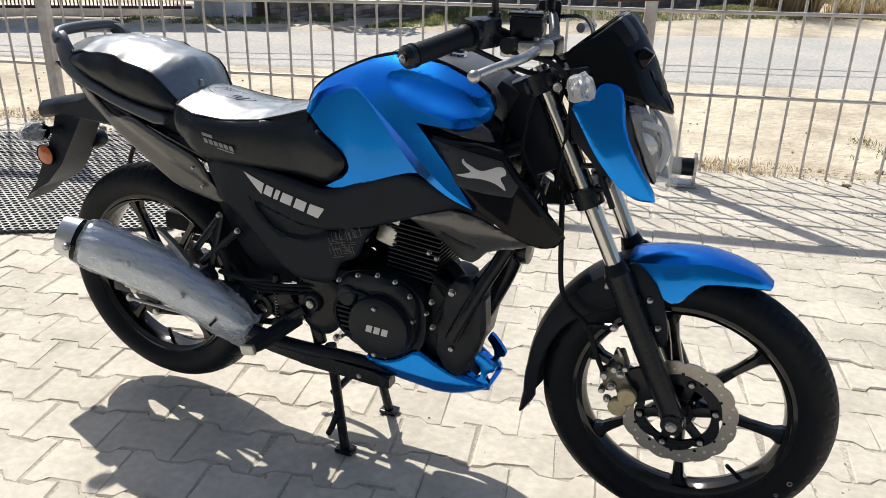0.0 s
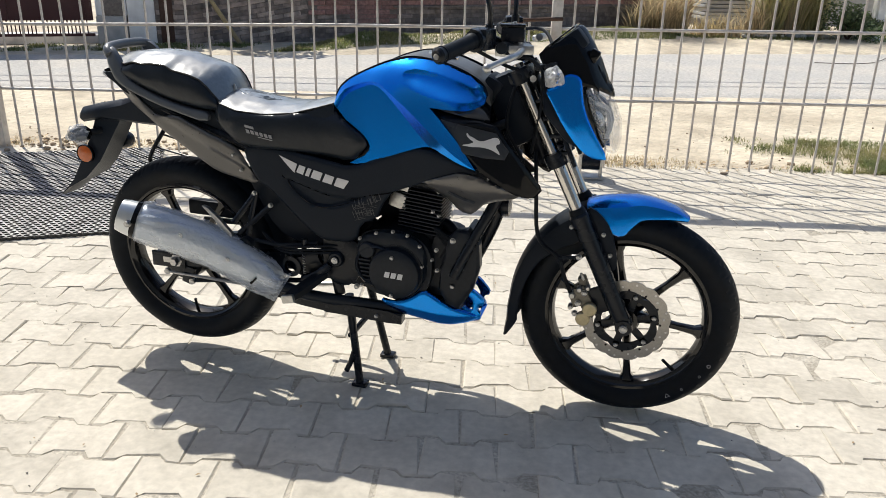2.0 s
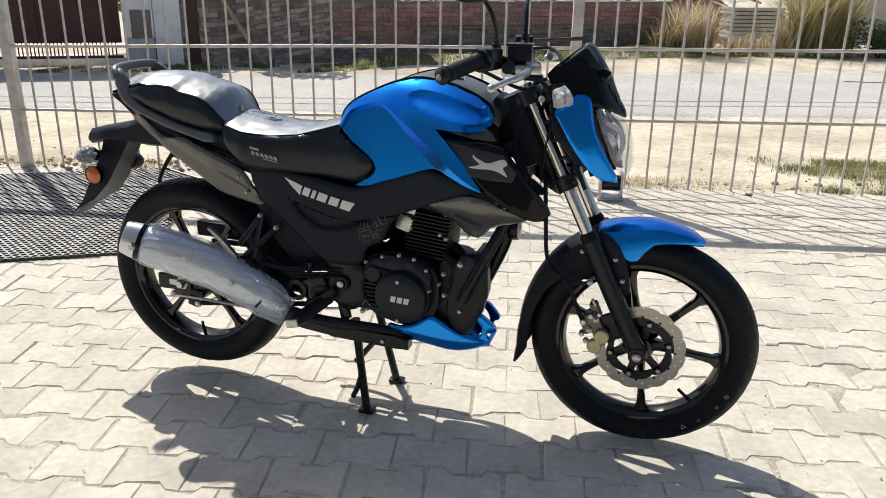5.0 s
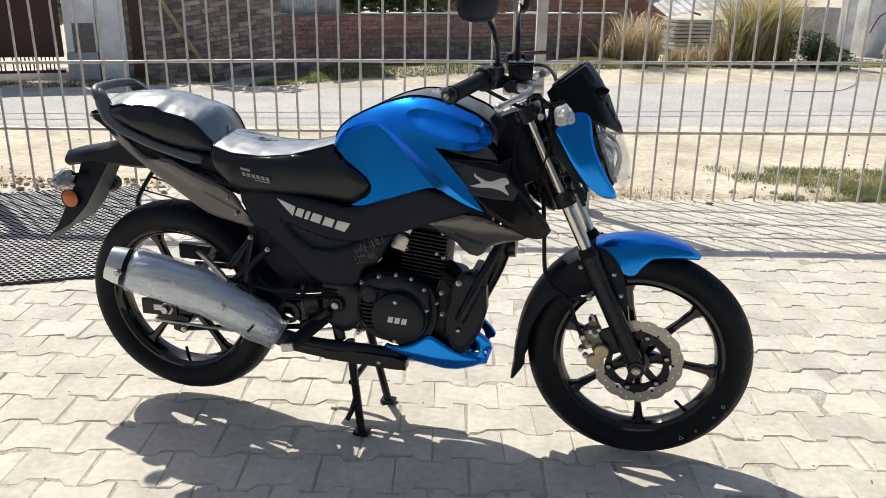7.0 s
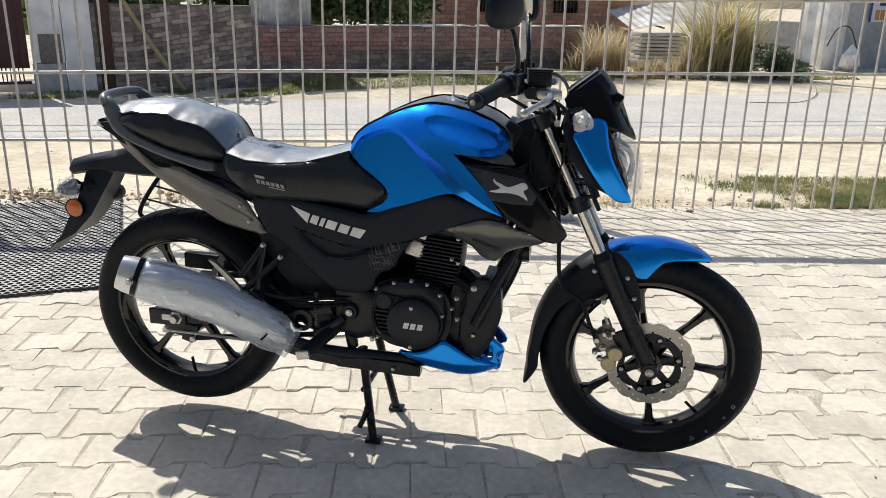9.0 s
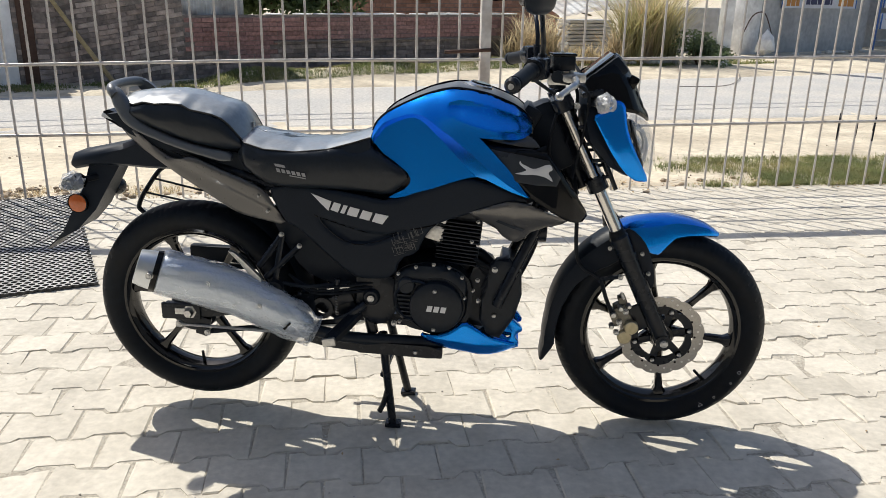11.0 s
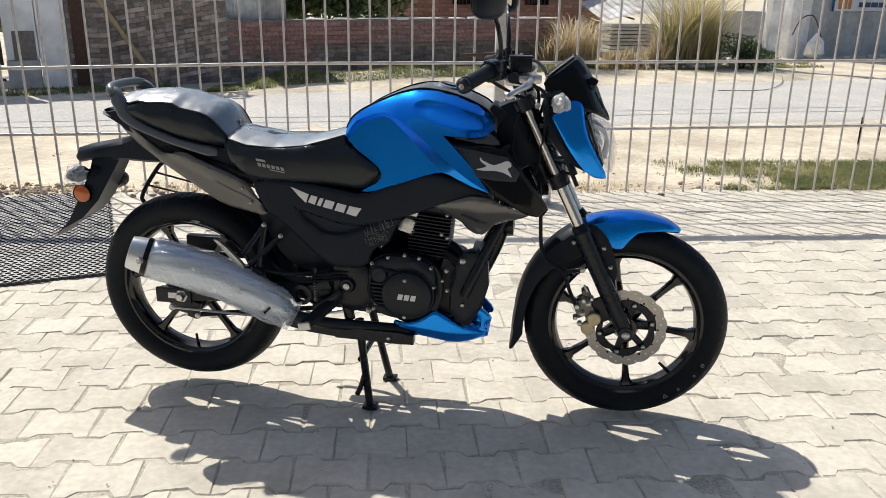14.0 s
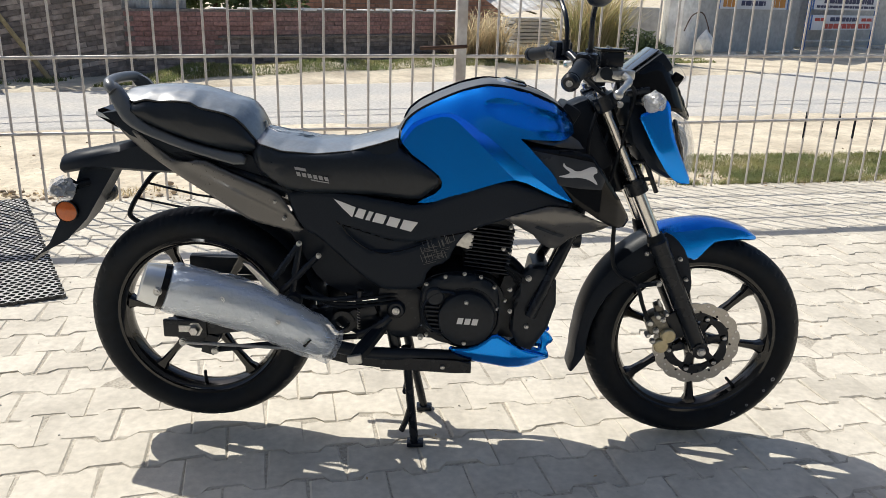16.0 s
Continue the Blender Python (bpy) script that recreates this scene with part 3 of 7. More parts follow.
# added wall, never in view: blocks southern sky and darkens the bike's reflections
wall_block("wall_south", (-12.0, -4.9), (14.0, -4.9), 5.2, 0.3, M_UNSEEN_WALL, "unseen plain grey wall added to cut sky light and darken reflections")


# ---- plants ----
def blades(count, where, height, width, lean, seed, droop=0.5):
    """Many narrow bent blades; where() gives each one's foot."""
    rnd = random.Random(seed)
    v, f = [], []
    for _ in range(count):
        x, y, z = where(rnd)
        h, a = height * rnd.uniform(0.45, 1.15), rnd.uniform(0, 2 * math.pi)
        l, w = lean * rnd.uniform(0.2, 1.3) * h, width * rnd.uniform(0.6, 1.4)
        ux, uy = math.cos(a), math.sin(a)
        k = len(v)
        for t in (0, 0.4, 0.75, 1.0):
            px, py, pz = x + ux * l * t * t, y + uy * l * t * t, z + h * (t - droop * 0.4 * t ** 3)
            ww = w * (1 - t) ** 0.6 * 0.5
            if t < 1:
                v += [(px - uy * ww, py + ux * ww, pz), (px + uy * ww, py - ux * ww, pz)]
            else:
                v.append((px, py, pz))
        f += [(k, k + 1, k + 3, k + 2), (k + 2, k + 3, k + 5, k + 4), (k + 4, k + 5, k + 6)]
    return Geo().add(v, f)


def strip(a, b, spread, z=0.0):
    def where(r):
        t = r.random()
        o = r.gauss(0, spread)
        return a[0] + (b[0] - a[0]) * t, a[1] + (b[1] - a[1]) * t + o, z + 0.0
    return where


def clump(x, y, r):
    def where(rnd):
        a, q = rnd.uniform(0, 2 * math.pi), r * math.sqrt(rnd.random())
        return x + q * math.cos(a), y + q * math.sin(a) * 0.6, 0.0
    return where


def patchy(area, density, feather=0.0):
    """Feet for short grass over a plan area (x0, x1, line(x), depth), thinned into patches."""
    x0, x1, line, depth = area

    def where(rnd):
        while True:
            x = rnd.uniform(x0, x1)
            y = line(x) + depth * rnd.random() ** 1.2
            thin = 0.7 * max(0.0, 1 - (x - x0) / feather) if feather else 0.0
            if noise.noise((x * 2.2, y * 2.2, 5.0)) + 0.5 * noise.noise((x * 7, y * 7, 2.0)) + density - thin > rnd.uniform(-0.3, 0.5):
                return x, y, mound(x, y) - 0.005
    return where


def stuff(name, geo, material, label, category):
    return tagged(part(name, geo, material, sharp=180), label, category, kind="stuff")


stuff("grass", blades(52000, patchy((1.85, 7.0, lambda x: 2.63 + 0.2164 * x, 0.95), 0.30, 0.7), 0.042, 0.0045, 1.5, 1), M_GRASS, "short patchy green grass along the fence foot", "grass")
stuff("grass", blades(22000, patchy((-3.3, 1.6, lambda x: 9.62 + 0.772 * x, 0.85), 0.6), 0.065, 0.011, 0.7, 2), M_GRASS, "green grass bank at the foot of the brick wall", "grass")
stuff("grass", blades(7000, patchy((0.6, 6.0, lambda x: 10.3 + 0.52 * x, 1.3), 0.1), 0.06, 0.012, 0.6, 3), M_GRASS, "thin yellowing grass on the far verge", "grass")
stuff("grass", blades(3500, patchy((-6.2, -3.8, lambda x: 9.5 + 0.62 * x, 0.7), -0.05), 0.07, 0.012, 0.6, 4), M_GRASS, "thin grass in front of the gate pier", "grass")
stuff("grass", blades(2500, patchy((-4.2, 2.6, lambda x: 2.58 + 0.2164 * x, 0.3), -0.25), 0.04, 0.005, 0.9, 9), M_STRAW, "dry grass scraps under the fence", "dry grass")
REEDS = [(0.98, 11.2, 0.14, 0.66, M_STRAW, 170), (1.25, 11.4, 0.18, 0.98, M_STRAW, 330), (1.6, 11.6, 0.15, 0.90, M_STRAW, 230), (2.05, 11.95, 0.20, 0.40, M_STRAW, 110), (2.45, 12.15, 0.20, 0.44, M_STRAW, 130),
         (2.85, 12.45, 0.18, 0.75, M_STRAW, 190), (3.15, 12.7, 0.20, 1.45, M_REED, 360), (3.45, 12.85, 0.20, 1.75, M_STRAW, 300), (3.62, 12.95, 0.22, 1.65, M_REED, 360), (3.9, 13.1, 0.16, 1.25, M_REED, 200)]
for k, (x, y, r, h, m, n) in enumerate(REEDS):
    tagged(part("reed_clump", blades(n, clump(x, y, r), h * 1.25, 0.019, 0.8, 20 + k, 0.8), m, sharp=180),
           "tall dry straw-coloured reed clump" if m is M_STRAW else "tall half-green reed clump", "reeds", "reeds by the far verge", "stuff")


def leaves(count, centre, size, leaf, seed):
    """A crown of small leaves scattered through an uneven body."""
    rnd = random.Random(seed)
    v, f = [], []
    lumps = [(rnd.gauss(0, 0.45), rnd.gauss(0, 0.45), rnd.uniform(-0.5, 0.6), rnd.uniform(0.3, 0.6)) for _ in range(14)]
    for _ in range(count):
        lx, ly, lz, lr = rnd.choice(lumps)
        d = Vector((rnd.gauss(0, 1), rnd.gauss(0, 1), rnd.gauss(0, 1))).normalized() * lr * rnd.uniform(0.5, 1.05)
        p = Vector((centre[0] + size[0] * (lx + d.x), centre[1] + size[1] * (ly + d.y), centre[2] + size[2] * (lz + d.z)))
        if p.z < 0.02:
            continue
        u = Vector((rnd.gauss(0, 1), rnd.gauss(0, 1), rnd.gauss(0, 0.6))).normalized()
        w = u.orthogonal().normalized() * leaf * 0.28
        s = leaf * rnd.uniform(0.6, 1.3)
        k = len(v)
        v += [p, p + u * s * 0.5 + w, p + u * s, p + u * s * 0.5 - w]
        f.append((k, k + 1, k + 2, k + 3))
    return Geo().add(v, f)


bush = thing("shrub", "low dark green leafy shrub beside the rubble", "shrub", at=(0, 0, 0))
part("crown", leaves(3200, (4.36, 12.62, 0.28), (0.46, 0.34, 0.32), 0.06, 31), M_LEAF, bush, sharp=180)
for k in range(6):
    part("stem", Geo().tube([(4.36, 12.62, -0.02), (4.36 + 0.22 * math.cos(k), 12.62 + 0.18 * math.sin(k), 0.42)], [0.012, 0.004], 5), M_RUST, bush)
for k, (s, off, h) in enumerate([(-1.6, 1.2, 1.6), (-0.2, 2.0, 1.9), (1.9, 1.7, 1.7), (3.1, 2.2, 1.8)]):
    x, y = behind(s, off)
    tr = thing("tree", "dark leafy tree behind the boundary wall", "tree", "trees behind the wall", at=(0, 0, 0))
    part("trunk", Geo().tube([(x, y, -0.05), (x + 0.05, y, 0.7), (x, y + 0.05, h)], [0.09, 0.07, 0.03], 8), M_RUST, tr)
    part("crown", leaves(8000, (x, y, h * 0.86), (1.15, 0.7, 0.95), 0.13, 50 + k), M_LEAF, tr, sharp=180)

# ---- ruined hut and piers at the far right ----
hut = thing("hut", "tumbledown whitewashed hut with a sagging sheet roof", "hut")
for k in range(8):
    part("plank", Geo().box((2.45 + 0.02 * (k % 3), 14.3, 0.18 + 0.07 * k), (1.0, 0.5, 0.055), Matrix.Rotation(0.45, 3, "Z"), 0.01), M_PLASTER_GREY, hut)
g = Geo()
for k in range(26):
    a = k / 26
    p = np.array((2.0, 14.3)) + a * np.array((2.0, 0.9))
    z = 0.72 + 0.28 * a + 0.018 * (k % 2) + 0.03 * math.sin(5 * a)
    q = p + np.array((2.0, 0.9)) / 26
    z2 = 0.72 + 0.28 * (a + 1 / 26) + 0.018 * ((k + 1) % 2) + 0.03 * math.sin(5 * (a + 1 / 26))
    g.add([(p[0], p[1], z), (q[0], q[1], z2), (q[0] - 0.5, q[1] + 1.1, z2 + 0.35), (p[0] - 0.5, p[1] + 1.1, z + 0.35)], [(0, 1, 2, 3)])
part("roof", g, M_SHEET, hut, sharp=80)
for k in range(4):
    part("rafter", Geo().tube([(2.0 + 0.6 * k, 14.3 + 0.27 * k, 0.69 + 0.08 * k), (1.6 + 0.6 * k, 15.3 + 0.27 * k, 0.80 + 0.08 * k)], 0.02, 6), M_WOOD, hut)

f_ = np.array((2.8, 1.9)) / math.hypot(2.8, 1.9)


def right_wall(s, off=0.0):
    p = np.array((5.6, 15.3)) + s * f_ + off * np.array((-f_[1], f_[0]))
    return float(p[0]), float(p[1])


wall_block("utility_pole", (4.74, 12.57), (4.90, 12.612), 7.0, 0.22, M_PLASTER, "tall square whitewashed concrete utility pole", "pole")
wall_block("pier_plastered", right_wall(0.26, -0.05), right_wall(0.82, -0.05), 2.6, 0.4, M_PLASTER, "plastered wall pier with worn corners")
wall_block("wall_pale", right_wall(0.83, 0.12), right_wall(1.55, 0.12), 4.2, 0.3, M_PLASTER_GREY, "pale cement-rendered wall")
wall_block("wall_grey", right_wall(1.57, 0.16), right_wall(4.9, 0.16), 4.2, 0.3, M_PLASTER_GREY, "grey cement-rendered shop wall")
wall_block("wall_grey_far", right_wall(4.92, 0.9), right_wall(11.0, 0.9), 4.2, 0.3, M_PLASTER_GREY, "dim grey wall behind the sign frame")
wall_block("wall_low", (4.2, 15.7), right_wall(-0.32, 0.1), 0.95, 0.25, M_PLASTER_GREY, "low cracked cement wall")
rnd = random.Random(8)


def lump(c, r, seed):
    """An angular broken stone."""
    q = random.Random(seed)
    bm = bmesh.new()
    bmesh.ops.create_icosphere(bm, subdivisions=1, radius=1)
    bm.verts.index_update()
    v = [(c[0] + r[0] * p.co.x * q.uniform(0.7, 1.15), c[1] + r[1] * p.co.y * q.uniform(0.7, 1.15), c[2] + r[2] * p.co.z * q.uniform(0.7, 1.1)) for p in bm.verts]
    f = [[p.index for p in face.verts] for face in bm.faces]
    bm.free()
    return v, f


g = Geo()
for k in range(70):
    t = rnd.random()
    g.add(*lump((2.4 + 2.2 * t + rnd.gauss(0, 0.25), 12.35 + 0.75 * t + rnd.gauss(0, 0.12), 0.03), [rnd.uniform(0.03, 0.12) for _ in range(2)] + [rnd.uniform(0.03, 0.07)], k))
stuff("rubble", g, M_RUBBLE, "heap of pale broken plaster and stones", "rubble")
g = Geo()
for k in range(26):
    t = rnd.random()
    p = right_wall(0.9 + 9 * t, -0.35 + rnd.gauss(0, 0.12))
    g.add(*lump((*p, 0.03), [rnd.uniform(0.06, 0.22), rnd.uniform(0.05, 0.12), rnd.uniform(0.04, 0.08)], 200 + k))
stuff("rubble", g, M_RUBBLE, "row of pale broken kerb stones", "rubble")
g = Geo()
for k in range(200):
    r0 = rnd.uniform(0.006, 0.028)
    g.add(*lump((*on_fence(-3.3 + rnd.gauss(0, 0.42), 0.10 + rnd.gauss(0, 0.10)), -0.006 + rnd.random() * 0.02), [r0, r0 * 0.8, r0 * 0.6], 400 + k))
for k in range(60):
    r0 = rnd.uniform(0.008, 0.03)
    g.add(*lump((*on_fence(rnd.uniform(-2.6, 3.0), 0.14 + rnd.gauss(0, 0.09)), 0.0), [r0, r0 * 0.8, r0 * 0.6], 500 + k))
stuff("soil_clods", g, M_SOIL, "brown soil clods heaped under the fence", "soil")
g = Geo()
for k in range(320):
    r0 = 0.003 + 0.010 * rnd.random() ** 3
    g.add(*lump((*on_fence(rnd.uniform(-5.5, 4.6), 0.12 + 1.7 * rnd.random()), -0.004), [r0, r0 * 0.8, r0 * 0.55], 2000 + k))
stuff("pebbles", g, M_SOIL, "small brown clods and pebbles scattered on the dirt shoulder", "pebbles")
g = Geo().add(*lump((*right_wall(0.62, -0.42), 0.24), (0.24, 0.2, 0.30), 77))
tagged(part("broken_block", g, M_PLASTER, smooth=False), "broken plastered masonry stump leaning at the wall foot", "masonry")
tagged(part("bent_wire", Geo().tube(spline([(*right_wall(0.05, -0.3), 0.5), (*right_wall(0.2, -0.35), 0.82), (*right_wall(0.55, -0.35), 0.86), (*right_wall(0.85, -0.35), 0.45)], 8), 0.012, 6), M_RUST), "bent rusty reinforcing wire", "wire")
tagged(part("bamboo_pole", Geo().tube([(-3.98, 7.55, 0.0), (-4.32, 7.46, 0.55), (-4.78, 7.34, 1.35)], [0.03, 0.028, 0.024], 8), M_WOOD), "yellow bamboo pole leaning on the brick wall", "pole")


def signboard(s0, s1, z0, z1, rows, label, off=-0.03):
    """A flat painted board on the wall with bars for its writing; rows: (z, height, colour, start, end)."""
    ob = thing("signboard", label, "sign", "painted signs", at=(*right_wall(s0, off), z0))
    ob.rotation_euler[2] = math.atan2(f_[1], f_[0])
    w, h = s1 - s0, z1 - z0
    part("board", Geo().box((w / 2, 0, h / 2), (w, 0.03, h), bevel=0.006), M_SIGN, ob)
    for side in ((0.015, h / 2, 0.03, h), (w - 0.015, h / 2, 0.03, h)):
        part("edging", Geo().box((side[0], -0.008, side[1]), (side[2], 0.035, side[3]), bevel=0.004), M_SIGN_BLUE, ob)
    for z, hh, m, a, b in rows:
        x = a * w
        while x < b * w - 0.04:
            l = min(rnd.uniform(0.10, 0.26), b * w - x)
            part("writing_bar", Geo().box((x + l / 2, -0.018, z * h), (l - 0.03, 0.006, hh * h)), m, ob)
            x += l
    return ob


signboard(1.64, 4.27, 0.96, 1.62, [(0.2, 0.16, M_SIGN_TEXT, 0.30, 0.66), (0.22, 0.30, M_SIGN_ORANGE, 0.05, 0.22), (0.24, 0.34, M_SIGN_ORANGE, 0.74, 0.96), (0.6, 0.2, M_SIGN_TEXT, 0.08, 0.92), (0.85, 0.14, M_SIGN_RED, 0.1, 0.9)], "white painted shop sign with orange arrows and blue lettering", 0.12)
signboard(5.10, 8.15, 0.99, 1.6, [(0.12, 0.10, M_SIGN_TEXT, 0.05, 0.95), (0.42, 0.34, M_SIGN_TEXT, 0.15, 0.92), (0.8, 0.2, M_SIGN_TEXT, 0.1, 0.9)], "white sign with bold dark lettering on blue posts")
signboard(5.12, 8.1, 0.50, 0.86, [(0.72, 0.28, M_SIGN_TEXT, 0.28, 0.72), (0.26, 0.34, M_SIGN_RED, 0.2, 0.95), (0.70, 0.22, M_SIGN_RED, 0.05, 0.2), (0.7, 0.22, M_SIGN_RED, 0.78, 0.97)], "white sign with red arrows and red lettering")
for s in (5.02, 8.2):
    tagged(part("sign_post", Geo().box((*right_wall(s, 0.0), 0.85), (0.07, 0.07, 1.74), Matrix.Rotation(0.6, 3, "Z"), 0.006), M_SIGN_BLUE), "blue painted steel sign post", "post", "sign posts")
tagged(part("sign_rail", Geo().tube([(*right_wall(5.05, 0.0), 0.22), (*right_wall(8.2, 0.0), 0.22)], 0.025, 8), M_SHEET), "pale steel rail between the sign posts", "rail")

tagged(part("loose_cable", Geo().tube(spline([(3.30, 9.04, 0.012), (3.78, 9.14, 0.012), (4.10, 9.46, 0.012), (4.43, 10.22, 0.012), (4.66, 11.05, 0.012), (4.85, 11.9, 0.012)], 8), 0.0055, 6), M_MORTAR), "loose dark cable looped on the road edge", "cable")

# overhead wires, whose shadows cross the road
for k, (a, b, h) in enumerate([((-4.2, 4.55), (3.7, 7.42), 3.6), ((-4.2, 4.2), (3.7, 7.10), 3.4)]):
    lift = SUN_TO * (h / SUN_TO.z)
    d = (Vector((*b, 0)) - Vector((*a, 0))).normalized()
    ends = [Vector((*a, 0)) - d * 9 + lift, Vector((*a, 0)).lerp(Vector((*b, 0)), 0.5) + lift - Vector((0, 0, 0.05)), Vector((*b, 0)) + d * 12 + lift]
    tagged(part("overhead_wire", Geo().tube(ends, 0.016, 6), M_TYRE), "black overhead wire strung along the road", "wire", "overhead wires", "structure")

# ---- fence ----
fence = thing("fence", "silver-painted welded steel bar fence with rusty spots", "fence", kind="structure")
ang_f = math.atan2(FENCE_D[1], FENCE_D[0])
rod = Geo().tube([(0, 0, 0.0), (0, 0, 1.74)], 0.0071, 8).mesh("bar", M_STEEL)
marks = [-0.0182 + 0.1283 * k for k in range(-54, 52)]
for s in marks:
    if min(abs(s + 0.372), abs(s + 3.86), abs(s - 2.965)) > 0.045:
        ob = new("bar", rod)
        ob.parent = fence
        ob.location = (*on_fence(s), 0.002 + random.uniform(-0.004, 0.004))
        ob.rotation_euler = (random.uniform(-0.004, 0.004), random.uniform(-0.006, 0.006), 0)
for s in marks:
    if 1.95 < s < 2.6:
        part("tar_stain", Geo().tube([(*on_fence(s), 0.33 + random.uniform(-0.03, 0.02)), (*on_fence(s), 0.40), (*on_fence(s), 0.47 + random.uniform(-0.02, 0.06))], [0.0073, 0.0081, 0.0073], 8), M_TYRE, fence, "black stain on the bar")
for s in (-7.2, -3.86, -0.372, 2.965, 6.29):
    part("post", Geo().box((*on_fence(s), 0.87), (0.062, 0.062, 1.78), Matrix.Rotation(ang_f, 3, "Z"), 0.006), M_STEEL, fence)
for z, sag in ((0.4146, 0.0), (0.8315, 0.025), (1.255, 0.025)):
    part("rail", Geo().tube([(*on_fence(-7.1, -0.012), z - 0.075 - 2 * sag), (*on_fence(-3.5, -0.012), z - 0.037 - sag), (*on_fence(-1.7, -0.012), z - 0.018), (*on_fence(0, -0.012), z), (*on_fence(6.3, -0.012), z + 0.085)], 0.0095, 8), M_STEEL, fence)
part("top_beam", Geo().box((*on_fence(-0.4), 1.75), (13.5, 0.06, 0.06), Matrix.Rotation(ang_f, 3, "Z"), 0.006), M_STEEL, fence)
part("latch", Geo().tube([(*on_fence(-0.62, -0.03), 0.87), (*on_fence(-0.34, -0.03), 0.885)], 0.011, 8), M_RUST, fence, "rusty latch rod on the post")

# ---- things on the paving ----
block = thing("wheel_stop", "small weathered steel floor bracket standing on the paving", "bracket", at=(1.03, 2.55, 0.0))
block.rotation_euler[2] = 0.15
part("foot", Geo().box((0, 0, 0.008), (0.15, 0.12, 0.014), bevel=0.003), M_ALU, block)
part("cheek", Geo().box((-0.06, 0, 0.085), (0.014, 0.11, 0.145), bevel=0.003), M_ALU, block)
part("cheek", Geo().box((0.06, 0, 0.085), (0.014, 0.11, 0.145), bevel=0.003), M_ALU, block)
part("roller", Geo().tube([(-0.053, 0, 0.095), (0.053, 0, 0.095)], 0.045, 12), M_FRAME, block)


def ring_mat():
    """Rubber mat of open six-sided cells."""
    o, u = np.array((-0.845, 0.905)), np.array((-0.866, -0.50))
    w = np.array((-0.52, 0.854))
    cell, wall, h = 0.0335, 0.0052, 0.016
    g = Geo()
    dx, dy = cell, cell * 0.866
    for j in range(56):
        for i in range(48):
            cx, cy = (i + 0.5 * (j % 2)) * dx, j * dy
            v = []
            for rr, z in ((cell * 0.577, h), (cell * 0.577 - wall, h), (cell * 0.577 - wall * 0.8, 0.0), (cell * 0.577, 0.0)):
                for k in range(6):
                    a = math.radians(30 + 60 * k)
                    px, py = cx + rr * math.cos(a), cy + rr * math.sin(a)
                    p = o + u * px + w * py
                    wave = 0.006 * max(0, noise.noise((px * 3, py * 3, 8)))
                    v.append((p[0], p[1], z + wave + 0.001))
            f = [(k, (k + 1) % 6, 6 + (k + 1) % 6, 6 + k) for k in range(6)] + [(6 + k, 6 + (k + 1) % 6, 12 + (k + 1) % 6, 12 + k) for k in range(6)]
            if i in (0, 47) or j in (0, 55):
                f += [(k, (k + 1) % 6, 18 + (k + 1) % 6, 18 + k) for k in range(6)]
            g.add(v, f)
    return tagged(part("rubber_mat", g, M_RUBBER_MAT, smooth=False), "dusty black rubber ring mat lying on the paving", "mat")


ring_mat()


def flakes(count, where, size, seed):
    q = random.Random(seed)
    v, f = [], []
    for _ in range(count):
        x, y, z = where(q)
        a, s = q.uniform(0, 6.3), size * q.uniform(0.4, 1.4)
        c, d = math.cos(a) * s, math.sin(a) * s
        k = len(v)
        v += [(x - c, y - d, z), (x - d * 0.4, y + c * 0.4, z + s * q.uniform(0.1, 0.5)), (x + c, y + d, z + s * 0.2), (x + d * 0.4, y - c * 0.4, z + 0.002)]
        f += [(k, k + 1, k + 2, k + 3)]
    return Geo().add(v, f)


stuff("litter", flakes(1300, strip(on_fence(-4.5, 0.12), on_fence(4.6, 0.12), 0.09, 0.004), 0.014, 41), M_DRYLEAF, "dry leaf litter gathered along the fence foot", "leaf litter")
def crumbs(q):
    x, y = q.uniform(-1.2, 2.6), q.uniform(-1.0, 2.0)
    return x, y, 0.001


g = Geo()
q = random.Random(77)
for k in range(420):
    x, y, z = crumbs(q)
    r0 = q.uniform(0.0012, 0.0042)
    g.add(*lump((x, y, z), [r0, r0 * 0.9, r0 * 0.6], 900 + k))
stuff("grit", g, M_RUBBLE, "scattered sand grains and grit on the paving", "grit")
stuff("litter", flakes(60, lambda q: (q.uniform(-0.8, 2.6), q.uniform(-0.9, 2.2), 0.004), 0.006, 42), M_DRYLEAF, "few dry leaf scraps on the paving", "leaf litter")


# ---- motorcycle ----
# x runs forward, the right-hand side is at negative y
bike = thing("motorcycle", "metallic blue and black motorcycle on its centre stand", "motorcycle")
BODY_W = [(-0.5, 0.10), (0.2, 0.105), (0.45, 0.112), (0.56, 0.10), (0.65, 0.125), (0.8, 0.168), (0.9, 0.192), (1.0, 0.180), (1.05, 0.15), (1.10, 0.105)]
TANK_TOP = [(0.518, 0.845), (0.528, 0.875), (0.54, 0.90), (0.567, 0.924), (0.612, 0.948), (0.671, 0.973), (0.729, 0.987), (0.78, 0.984), (0.831, 0.973), (0.889, 0.950), (0.921, 0.927), (0.936, 0.905)]
